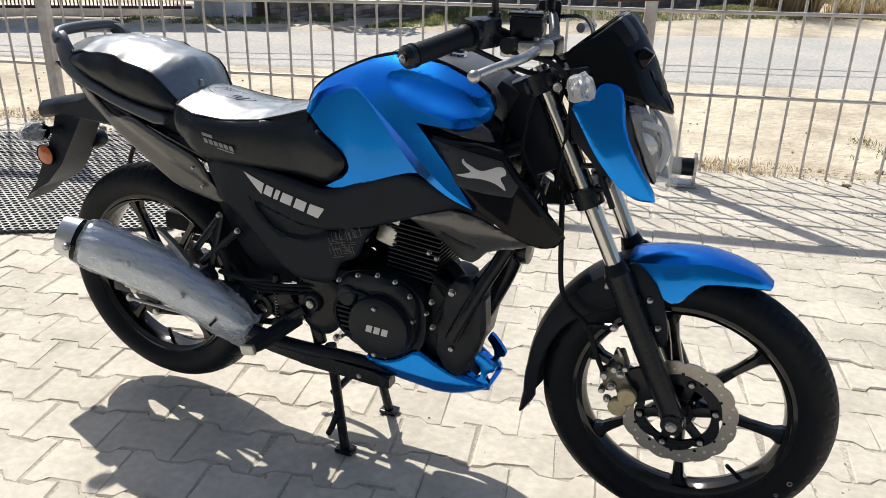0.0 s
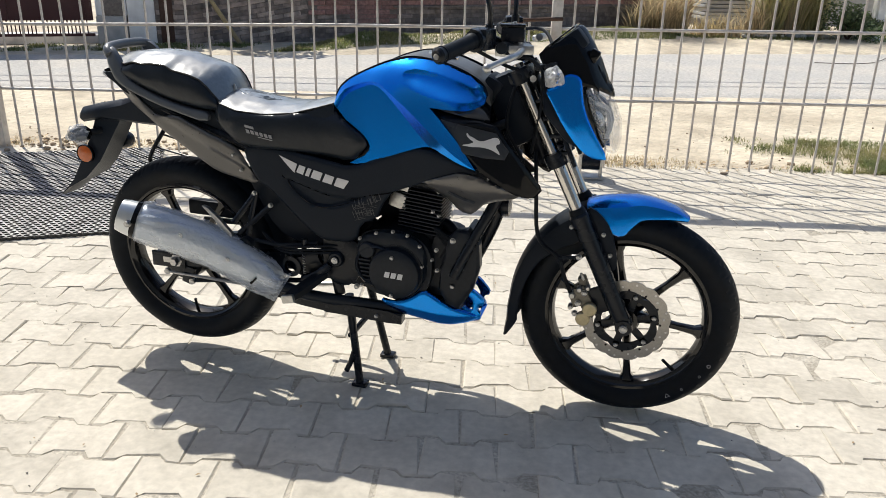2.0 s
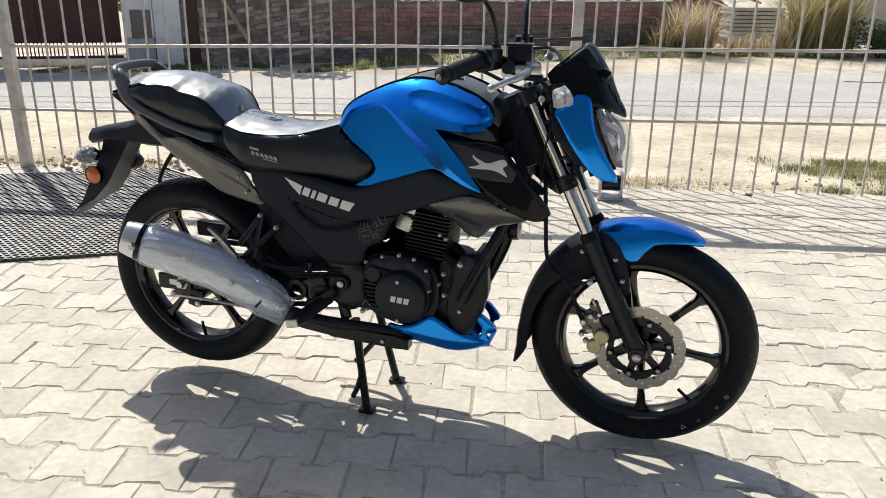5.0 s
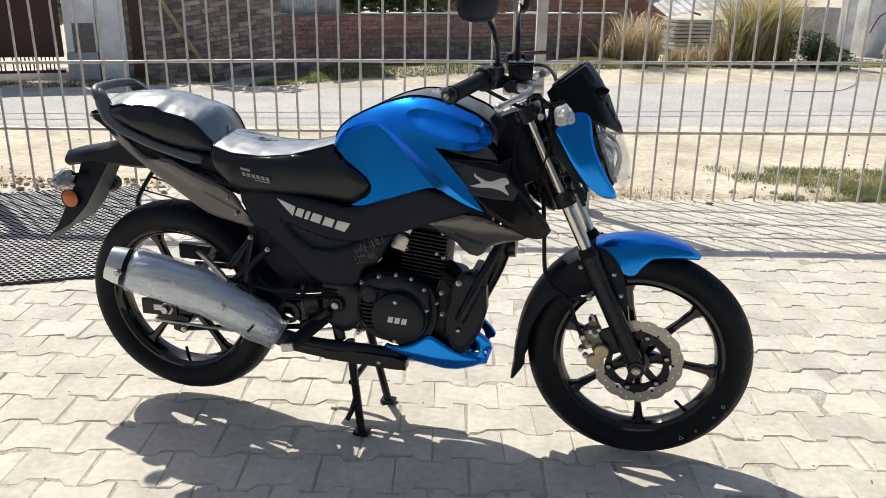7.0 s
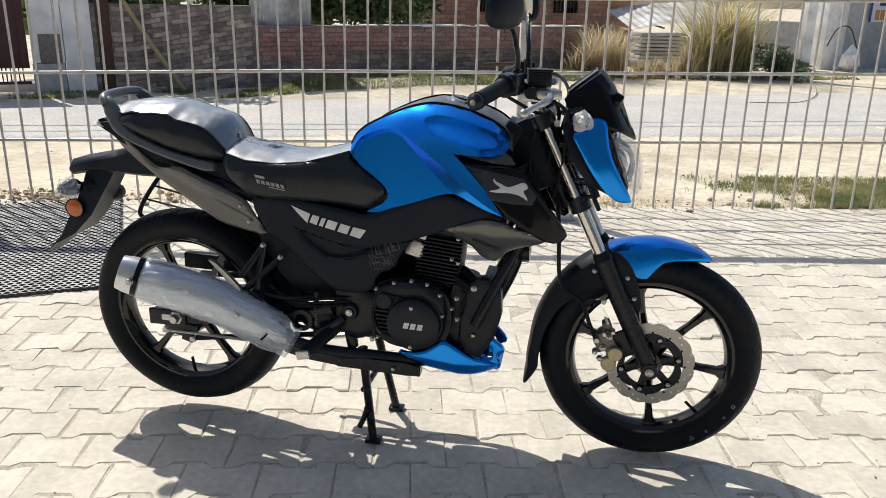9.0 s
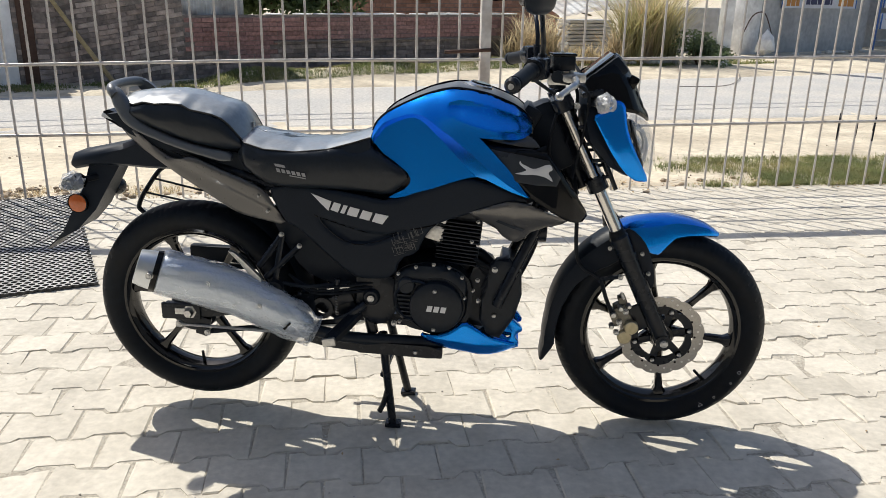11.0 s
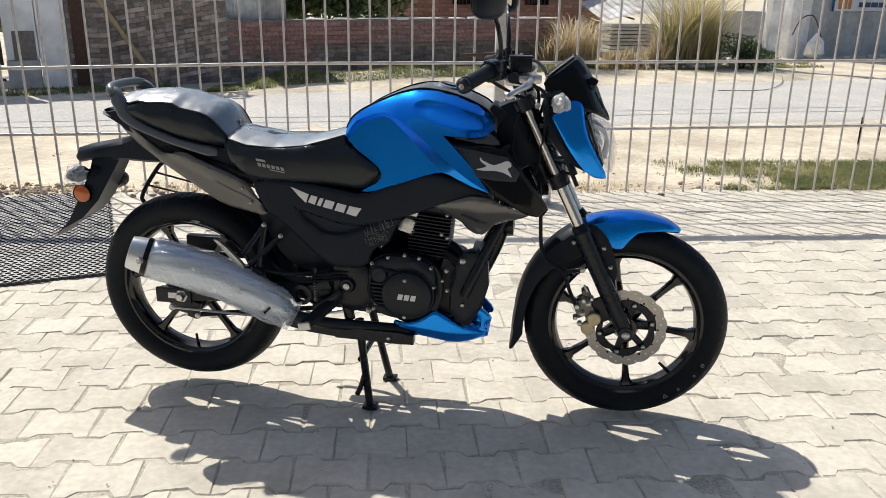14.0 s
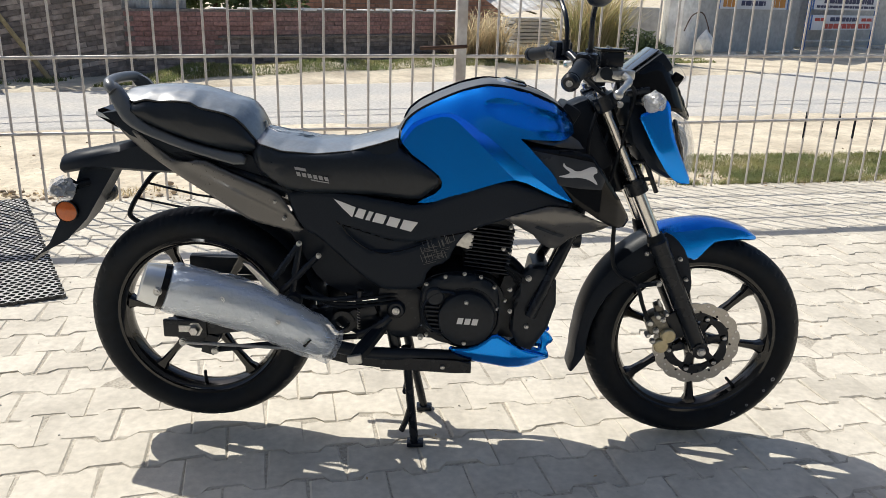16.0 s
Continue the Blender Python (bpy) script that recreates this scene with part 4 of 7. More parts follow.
# creases of the tank side: the ridge over the knee pad, the pad's own edge, and the scoop above
RIDGE = [(0.526, 0.858), (0.541, 0.880), (0.556, 0.898), (0.583, 0.911), (0.617, 0.923), (0.641, 0.926), (0.661, 0.922), (0.682, 0.911), (0.739, 0.875), (0.785, 0.840), (0.838, 0.797), (0.883, 0.766), (0.935, 0.737)]
PAD_EDGE = [(0.530, 0.846), (0.545, 0.867), (0.561, 0.886), (0.586, 0.899), (0.617, 0.911), (0.637, 0.9135), (0.652, 0.909), (0.668, 0.898), (0.704, 0.866), (0.744, 0.829), (0.780, 0.795), (0.803, 0.777)]
SCOOP_TOP = [(0.720, 0.947), (0.728, 0.958), (0.751, 0.964), (0.780, 0.962), (0.823, 0.953), (0.878, 0.937), (0.917, 0.918), (0.929, 0.904)]
SCOOP_LOW = [(0.720, 0.947), (0.731, 0.932), (0.751, 0.919), (0.782, 0.908), (0.819, 0.900), (0.861, 0.896), (0.900, 0.893), (0.922, 0.893), (0.929, 0.904)]


def bolt(at, r=0.0048, parent=bike, axis="y", side=-1, h=0.007):
    g = Geo()
    prof = [(0.0, side * h), (r * 0.45, side * h), (r * 0.55, side * h * 0.75), (r * 0.95, side * h * 0.9), (r, side * h * 0.6), (r, 0.0), (r * 1.2, 0.0), (r * 1.2, -side * 0.003)]
    g.lathe(prof, at, axis, 14)
    return part("bolt", g, M_BOLT, parent)


def both(name, geo, material, label="", parent=bike, sharp=35):
    a = part(name, geo, material, parent, label, sharp)
    part(name, geo.mirrored(), material, parent, label, sharp)
    return a


before_front = set(bike.children)


# wheels
def wheel(name, cx, cz, r, half, turn, label):
    rim_r = 0.226
    g = Geo().lathe([(rim_r + 0.004, -half * 0.66), (rim_r + 0.004, -half * 0.60), (rim_r - 0.010, -half * 0.56), (rim_r - 0.014, -half * 0.30), (rim_r - 0.017, 0.0), (rim_r - 0.014, half * 0.30),
                     (rim_r - 0.010, half * 0.56), (rim_r + 0.004, half * 0.60), (rim_r + 0.004, half * 0.66), (rim_r - 0.009, half * 0.69), (rim_r - 0.013, half * 0.58), (rim_r - 0.020, half * 0.50), (rim_r - 0.024, half * 0.22),
                     (rim_r - 0.026, 0.0), (rim_r - 0.024, -half * 0.22), (rim_r - 0.020, -half * 0.50), (rim_r - 0.013, -half * 0.58), (rim_r - 0.009, -half * 0.69)], (cx, 0, cz), "y", 72, closed=True)
    w = part(name, g, M_RIM, bike, label)
    n = 36

    def grooves(rr, h, a):
        u = abs(h) / half
        if u > 0.86 or rr < r - 0.05:
            return rr
        q = (a * 34 / (2 * math.pi) + 1.5 * u * (1 if h > 0 else -1) + (0.5 if h > 0 else 0)) % 1.0
        return rr - (0.0032 if q < 0.14 and u > 0.16 else 0)

    side = [(rim_r - 0.004, half * 0.62), (rim_r + 0.006, half * 0.80), (rim_r + 0.022, half * 0.97), (r - 0.038, half * 1.0), (r - 0.026, half * 0.93), (r - 0.018, half * 0.80),
            (r - 0.010, half * 0.62), (r - 0.005, half * 0.42), (r - 0.002, half * 0.22), (r, 0.0)]
    prof = side + [(a, -b) for a, b in reversed(side[:-1])]
    part("tyre", Geo().lathe(prof, (cx, 0, cz), "y", 408, closed=True, wave=grooves), M_TYRE, w, "black rubber tyre with moulded tread grooves", sharp=28)
    hub = Geo().lathe([(0.0, -0.055), (0.032, -0.055), (0.038, -0.045), (0.034, -0.02), (0.034, 0.02), (0.038, 0.045), (0.032, 0.055), (0.0, 0.055)], (cx, 0, cz), "y", 28)
    part("hub", hub, M_RIM, w)
    for deg in (-84, -8, 45, 102, 160, 217):
        a = radians(deg + turn)
        d, e2 = Vector((math.cos(a), 0, math.sin(a))), Vector((-math.sin(a), 0, math.cos(a)))
        rings = []
        for rr, wd, th in ((0.026, 0.034, 0.036), (0.07, 0.024, 0.030), (0.14, 0.018, 0.025), (0.185, 0.023, 0.026), (0.207, 0.046, 0.034)):
            c = Vector((cx, 0, cz)) + d * rr
            rings.append([c + e2 * (x * wd / 2) + Vector((0, y * th / 2, 0)) for x, y in ((-1, -0.55), (-0.6, -1), (0.6, -1), (1, -0.55), (1, 0.55), (0.6, 1), (-0.6, 1), (-1, 0.55))])
        part("spoke", Geo().loft(rings), M_RIM, w)
    a = radians(-47 + turn)
    d = Vector((math.cos(a), 0, math.sin(a)))
    c = Vector((cx, -0.006, cz))
    part("valve_stem", Geo().tube([c + d * 0.205, c + d * 0.188 + Vector((0, -0.006, 0)), c + d * 0.165 + Vector((0, -0.012, 0))], [0.006, 0.0045, 0.0045], 8), M_TYRE, w)
    return w


RA, FA = (0.0, 0.344), (1.335, 0.308)
front = wheel("front_wheel", FA[0], FA[1], 0.298, 0.043, 0, "gloss black six-spoke front alloy wheel")
rear = wheel("rear_wheel", RA[0], RA[1], 0.301, 0.053, -46, "gloss black six-spoke rear alloy wheel")
# tyre marks
for deg, wd in ((-58, 0.016), (-48, 0.007), (-25, 0.010), (-34, 0.007)):
    a = radians(deg)
    c = Vector((FA[0] + 0.257 * math.cos(a), -0.0428, FA[1] + 0.257 * math.sin(a)))
    part("tyre_mark", Geo().lathe([(wd * 0.35, 0), (wd * 0.35, -0.001), (wd * 0.55, -0.001), (wd * 0.55, 0)], c, "y", 3 if wd > 0.015 else 14, closed=True), M_MARK, front)


def disc_plate(cx, cz, y, r_out, r_in, thick, lobes, wave):
    n = 144
    v, f = [], []
    for k in range(n):
        a = 2 * math.pi * k / n
        q = abs(math.sin(lobes * a / 2)) ** 0.7
        ro = r_out - wave * (1 - q)
        for rr, yy in ((r_in, y), (ro, y), (ro, y - thick), (r_in, y - thick)):
            v.append((cx + rr * math.cos(a), yy, cz + rr * math.sin(a)))
    for k in range(n):
        for i in range(4):
            f.append((k * 4 + i, ((k + 1) % n) * 4 + i, ((k + 1) % n) * 4 + (i + 1) % 4, k * 4 + (i + 1) % 4))
    return Geo().add(v, f)


DY = -0.050
disc = part("brake_disc", disc_plate(FA[0], FA[1], DY, 0.119, 0.088, 0.004, 16, 0.005), M_DISC, front, "brushed steel wave-edged brake disc with drilled holes")
# holes are solid spots: white paints daylight seen through, black paints shade
for k in range(36):
    a = 2 * math.pi * k / 36
    rr = (0.092, 0.101, 0.110)[k % 3]
    part("vent_hole", Geo().lathe([(0.0, -0.0006), (0.0032, -0.0006), (0.0032, 0.0)], (FA[0] + rr * math.cos(a), DY - 0.004, FA[1] + rr * math.sin(a)), "y", 10), M_HOLE_LIGHT if k % 3 else M_GLOSS, disc)
part("disc_carrier", disc_plate(FA[0], FA[1], DY + 0.002, 0.090, 0.066, 0.007, 6, 0.010), M_FRAME, front)
for k in range(6):
    a = 2 * math.pi * (k + 0.25) / 6
    c = Vector((FA[0] + 0.057 * math.cos(a), DY - 0.001, FA[1] + 0.057 * math.sin(a)))
    part("carrier_arm", Geo().box(c, (0.052, 0.008, 0.020), Matrix.Rotation(-a, 3, "Y"), 0.002), M_FRAME, front)
for k in range(6):
    a = 2 * math.pi * (k + 0.25) / 6
    bolt((FA[0] + 0.076 * math.cos(a), DY - 0.005, FA[1] + 0.076 * math.sin(a)), 0.0065, front)
g = disc_plate(RA[0], RA[1], 0.072, 0.075, 0.045, 0.005, 40, 0.006)
part("sprocket", g, M_DISC, rear)
part("brake_drum", Geo().lathe([(0.0, -0.088), (0.05, -0.088), (0.068, -0.076), (0.072, -0.045), (0.072, 0.0), (0.0, 0.0)], (RA[0], 0, RA[1]), "y", 36), M_ENGINE, rear)

# fork; the whole front end stands a little off the middle line
FT, FB = Vector((1.006, 0, 0.970)), Vector((1.331, 0, 0.309))
fd = (FB - FT).normalized()


def on_fork(t, y=0.0, off=0.0):
    return FT + (FB - FT) * t + Vector((0, y, 0)) + off * Vector((-fd.z, 0, fd.x))


for y in (-0.080, 0.080):
    part("fork_tube", Geo().tube([on_fork(-0.02, y), on_fork(0.56, y)], 0.0165, 20), M_CHROME, bike, "polished steel fork tube")
    leg = Geo().tube([on_fork(0.545, y), on_fork(0.555, y), on_fork(0.60, y), on_fork(0.96, y), on_fork(1.0, y), on_fork(1.03, y)], [0.022, 0.027, 0.0255, 0.024, 0.025, 0.018], 20)
    leg.tube([on_fork(1.0, y - 0.028), on_fork(1.0, y + 0.028)], 0.022, 16)
    part("fork_leg", leg, M_FRAME, bike, "black lower fork leg")
    part("dust_seal", Geo().tube([on_fork(0.525, y), on_fork(0.545, y)], [0.0195, 0.0235], 20), M_TYRE, bike)
part("front_axle", Geo().tube([(FB.x, -0.104, FB.z), (FB.x, 0.104, FB.z)], 0.008, 12), M_BOLT, bike)
bolt((FB.x, -0.104, FB.z), 0.012, h=0.010)
g = Geo()
g.box(on_fork(0.335), (0.05, 0.20, 0.030), Matrix.Rotation(math.atan2(fd.x, -fd.z) * -1, 3, "Y"), 0.008)
for y in (-0.080, 0.080):
    g.tube([on_fork(0.31, y), on_fork(0.36, y)], 0.028, 18)
part("lower_fork_clamp", g, M_FRAME, bike)
g = Geo()
g.box(on_fork(0.02), (0.055, 0.20, 0.026), Matrix.Rotation(-math.atan2(fd.x, -fd.z), 3, "Y"), 0.008)
for y in (-0.080, 0.080):
    g.tube([on_fork(-0.005, y), on_fork(0.045, y)], 0.027, 18)
part("upper_fork_clamp", g, M_FRAME, bike)
bolt(on_fork(0.03, -0.112, 0.01), 0.008)
bolt(on_fork(0.045, -0.112, 0.03), 0.007)
part("steering_head", Geo().tube([on_fork(0.02, 0, -0.035), on_fork(0.34, 0, -0.035)], [0.034, 0.034], 20), M_FRAME, bike)
part("neck_cover", Geo().box((0.985, 0, 0.86), (0.085, 0.085, 0.19), Matrix.Rotation(-0.45, 3, "Y"), 0.02), M_PLASTIC, bike)
# lamp stay with slots beside the fork
for y in (-0.072, 0.072):
    g = Geo()
    g.tube([on_fork(0.10, y, 0.045), on_fork(0.38, y, 0.040)], 0.006, 8)
    for k in range(4):
        g.tube([on_fork(0.12 + 0.065 * k, y, 0.012), on_fork(0.135 + 0.065 * k, y, 0.045)], 0.005, 8)
    part("lamp_stay", g, M_FRAME, bike)

# front mudguard, swept round the wheel
def guard(phis, crown, edge, half_w, lip=0.004):
    rings = []
    for ph in phis:
        a = radians(ph)
        c, e1 = lerp(ph, crown), lerp(ph, edge)
        hw = lerp(ph, half_w)
        ring = []
        for outer in (0, lip):
            seq = [(-1.0, 0.0), (-0.97, 0.45), (-0.86, 0.78), (-0.6, 0.94), (-0.25, 1.0), (0.25, 1.0), (0.6, 0.94), (0.86, 0.78), (0.97, 0.45), (1.0, 0.0)]
            if outer:
                seq = list(reversed(seq))
            for u, t in seq:
                r = e1 + (c - e1) * t - outer
                yy = u * (hw - outer)
                ring.append((FA[0] + r * math.cos(a), yy, FA[1] + r * math.sin(a)))
        rings.append(ring)
    return Geo().loft(rings)


part("front_mudguard", guard(np.linspace(66, 113, 22), [(66, 0.326), (72, 0.334), (90, 0.342), (113, 0.345)], [(66, 0.318), (72, 0.312), (88, 0.292), (96, 0.252), (99, 0.246), (103, 0.256), (113, 0.30)], [(66, 0.020), (70, 0.036), (78, 0.050), (96, 0.060), (113, 0.062)]), M_BLUE, bike, "blue painted front mudguard tip")
part("rear_mudguard_skirt", guard(np.linspace(109, 196, 34), [(98, 0.337), (120, 0.342), (150, 0.335), (175, 0.330), (188, 0.338), (196, 0.353)], [(98, 0.29), (112, 0.262), (128, 0.262), (150, 0.29), (176, 0.300), (188, 0.306), (192, 0.320), (196, 0.345)], [(98, 0.057), (150, 0.058), (180, 0.058), (196, 0.050)]), M_PLASTIC, bike, "matte black mudguard skirt")
BRACE = [(1.205, 0.628), (1.238, 0.612), (1.272, 0.572), (1.294, 0.50), (1.296, 0.462), (1.284, 0.452), (1.262, 0.478), (1.236, 0.53), (1.205, 0.59)]
both("mudguard_brace", panel(BRACE, lambda u, v, o: (u, -(0.071 + o), v), 0.008, 0.004, 0.008, 0.02), M_PLASTIC)
for x, z in ((1.254, 0.556), (1.276, 0.50), (1.21, 0.575)):
    bolt((x, -0.0755, z))
bolt((1.168, -0.066, 0.565))
part("hose_stay", Geo().tube([(1.195, -0.10, 0.497), (1.150, -0.098, 0.488), (1.140, -0.098, 0.478)], 0.007, 8), M_FRAME, bike)
bolt((1.197, -0.104, 0.497), 0.007)
part("brake_hose", Geo().tube(spline([(1.06, -0.06, 0.76), (1.07, -0.08, 0.66), (1.078, -0.075, 0.55), (1.10, -0.08, 0.51), (1.142, -0.098, 0.487), (1.165, -0.098, 0.43), (1.186, -0.098, 0.385)], 6), 0.0055, 8), M_TYRE, bike)
# caliper
cal = part("brake_caliper", Geo().box((1.222, -0.075, 0.372), (0.036, 0.05, 0.085), Matrix.Rotation(-0.5, 3, "Y"), 0.010).box((1.196, -0.082, 0.372), (0.024, 0.036, 0.045), Matrix.Rotation(-0.4, 3, "Y"), 0.006).box((1.215, -0.075, 0.415), (0.022, 0.03, 0.04), Matrix.Rotation(-0.4, 3, "Y"), 0.006), M_CALBODY, bike, "dark cast brake caliper with gold pistons")
for x, z in ((1.238, 0.352), (1.222, 0.323)):
    part("piston_cap", Geo().lathe([(0.0, -0.016), (0.017, -0.016), (0.0195, -0.013), (0.0195, 0.0), (0, 0)], (x, -0.098, z), "y", 24), M_CALIPER, cal)
for x, z in ((1.205, 0.365), (1.199, 0.335), (1.220, 0.397)):
    bolt((x, -0.104, z), 0.007, cal)
for x, y, z, r in ((1.188, -0.098, 0.385, 0.009), (1.206, -0.100, 0.405, 0.008), (1.186, -0.098, 0.350, 0.007), (1.228, -0.100, 0.412, 0.0065)):
    part("caliper_boss", Geo().lathe([(0.0, -0.010), (r * 0.7, -0.010), (r, -0.006), (r, 0.012), (0.0, 0.012)], (x, y, z), "y", 16), M_ALU, cal)
part("bleed_nipple", Geo().tube([(1.214, -0.085, 0.428), (1.206, -0.088, 0.446)], [0.006, 0.0035], 8), M_BOLT, cal)
part("caliper_bracket", Geo().box((1.262, -0.082, 0.375), (0.07, 0.012, 0.075), Matrix.Rotation(-0.45, 3, "Y"), 0.004), M_FRAME, bike)

for ob in bike.children:
    if ob not in before_front and ob.name.split(".")[0] not in ("rear_wheel", "upper_fork_clamp", "steering_head", "neck_cover", "lamp_stay"):
        ob.location.y = 0.02

# headlamp nose: one curved surface carries lens, cowl and screen
NOSE = [(0.74, 1.252), (0.77, 1.264), (0.80, 1.270), (0.85, 1.266), (0.90, 1.247), (0.95, 1.221), (1.0, 1.200), (1.04, 1.177), (1.08, 1.148)]
SWEEP = [(0.74, 2.4), (0.80, 2.2), (0.86, 1.9), (0.93, 1.55), (1.0, 1.5), (1.08, 1.6)]


def nose(u, v, o):
    a = lerp(v, SWEEP)
    slope = 1.5 * a * math.sqrt(abs(u))
    k = math.sqrt(1 + slope * slope)
    return (lerp(v, NOSE) - a * abs(u) ** 1.5 + o / k, u + math.copysign(o * slope / k, u), v)


def sym(half_outline):
    return list(half_outline) + [(-u, v) for u, v in reversed(half_outline) if abs(u) > 1e-6]


def sunk(u, v, depth):
    """A point behind the nose surface."""
    return (nose(u, v, 0.0)[0] - depth, u * 0.97, v)


LENS = sym([(0.0, 0.902), (-0.020, 0.906), (-0.060, 0.926), (-0.095, 0.940), (-0.101, 0.922), (-0.094, 0.866), (-0.078, 0.820), (-0.056, 0.786), (-0.038, 0.770), (0.0, 0.764)])
lamp = part("headlamp", panel([(u * 0.96, 0.845 + (v - 0.845) * 0.96) for u, v in LENS], lambda u, v, o: sunk(u, v, 0.040 - o), 0.006, 0.012, 0.02, 0.010), M_LAMPBACK, bike, "headlamp with clear lens and pale light guides")
part("lens", panel(LENS, lambda u, v, o: nose(u, v, o + 0.002), 0.002, 0.003, 0.010, 0.010), M_LENS, lamp, "clear headlamp lens")
for sd in (-1, 1):
    mask = [(sd * 1.32 * u, v) for u, v in [(-0.050, 0.916), (-0.064, 0.922), (-0.069, 0.90), (-0.064, 0.855), (-0.051, 0.812), (-0.036, 0.783), (-0.034, 0.792), (-0.045, 0.825), (-0.056, 0.865), (-0.058, 0.895)]]
    part("lamp_mask", panel(mask, lambda u, v, o: sunk(u, v, 0.010 - o), 0.004, 0.002, 0.004, 0.01), M_GLOSS, lamp)
    guide = [(sd * 1.32 * u, v) for u, v in [(-0.046, 0.905), (-0.030, 0.897), (-0.012, 0.887), (-0.006, 0.868), (-0.010, 0.838), (-0.024, 0.805), (-0.030, 0.808), (-0.018, 0.840), (-0.015, 0.866), (-0.020, 0.880), (-0.046, 0.893)]]
    part("light_guide", panel(guide, lambda u, v, o: sunk(u, v, 0.014 - o), 0.006, 0.003, 0.004, 0.008), M_GUIDE, lamp, "pale daytime light guide")
    bowl = [(sd * 1.32 * u, v) for u, v in [(-0.050, 0.886), (-0.026, 0.872), (-0.022, 0.845), (-0.036, 0.838), (-0.047, 0.850)]]
    part("reflector_bowl", panel(bowl, lambda u, v, o: sunk(u, v, 0.022 - o), 0.006, 0.006, 0.010, 0.008), M_BULB, lamp, "bright reflector")
COWL = [(1.083, 0.936), (1.112, 0.944), (1.122, 0.960), (1.131, 0.972), (1.152, 0.971), (1.166, 0.961), (1.171, 0.936), (1.176, 0.904), (1.189, 0.868), (1.213, 0.823), (1.247, 0.764), (1.226, 0.763), (1.203, 0.769), (1.173, 0.795), (1.134, 0.849), (1.104, 0.902)]


def cowl_place(u, v, o):
    """The cowl's flat flank, folded in along its lower third."""
    fold = max(0.0, 0.845 - v + 0.35 * (u - 1.15))
    return (u, -(0.1345 - 0.42 * (u - 1.086) - 0.13 * (v - 0.936) + 0.006 * math.sin(math.pi * min(1.0, max(0.0, (v - 0.76) / 0.2))) - 0.05 * fold + o), v)


both("headlamp_cowl", panel(COWL, cowl_place, 0.008, 0.003, 0.006, 0.006, corners=1), M_BLUE, "blue headlamp side cowl", sharp=30)
VISOR = sym([(0.0, 1.080), (-0.035, 1.077), (-0.078, 1.050), (-0.108, 1.022), (-0.110, 0.995), (-0.106, 0.972), (-0.098, 0.950), (-0.060, 0.932), (-0.015, 0.912), (0.0, 0.907)])


def screen_place(u, v, o):
    """The nose surface, wrapped further back at the sides."""
    x, y, z = nose(u, v, o)
    return (x - 1.8 * max(0.0, abs(u) - 0.068), y, z)


visor = part("windscreen", panel(VISOR, lambda u, v, o: screen_place(u, v, o + 0.005), 0.005, 0.004, 0.008, 0.008), M_GLOSS, bike, "gloss black fly screen")
for sd in (-1, 1):
    crease = [(sd * u, v) for u, v in [(-0.010, 0.914), (-0.034, 0.965), (-0.040, 0.992), (-0.028, 0.985), (-0.006, 0.925)]]
    part("screen_crease", panel(crease, lambda u, v, o: nose(u, v, o + 0.009), 0.003, 0.003, 0.006, 0.012), M_GLOSS, visor)
part("screen_lug", Geo().box((1.188, -0.048, 1.012), (0.024, 0.020, 0.030), Matrix.Rotation(0.5, 3, "Y"), 0.005), M_GLOSS, visor)
# dark housing behind lamp and screen
g = Geo()
rings = []
for z, xb, wd in ((0.768, 1.185, 0.045), (0.80, 1.13, 0.080), (0.87, 1.075, 0.105), (0.94, 1.060, 0.090), (1.0, 1.065, 0.074), (1.04, 1.085, 0.060)):
    xf = lerp(z, NOSE) - 0.055
    rings.append([(xb, -wd * 0.7, z), (xb + 0.01, -wd, z), (max(xf - 0.10, xb + 0.03), -wd, z), (xf, -wd * 0.35, z), (xf, wd * 0.35, z), (max(xf - 0.10, xb + 0.03), wd, z), (xb + 0.01, wd, z), (xb, wd * 0.7, z)])
part("lamp_housing", g.loft(rings), M_PLASTIC, bike)
M_ROT = Matrix.Rotation(-radians(39), 3, "Y")
meter = part("instrument_panel", Geo().box((1.118, 0, 1.026), (0.108, 0.140, 0.052), M_ROT, 0.012), M_PLASTIC, bike, "black instrument panel with a glossy screen")
part("screen", Geo().box((1.101, 0, 1.0515), (0.088, 0.115, 0.004), M_ROT, 0.002), M_GLASS, meter)

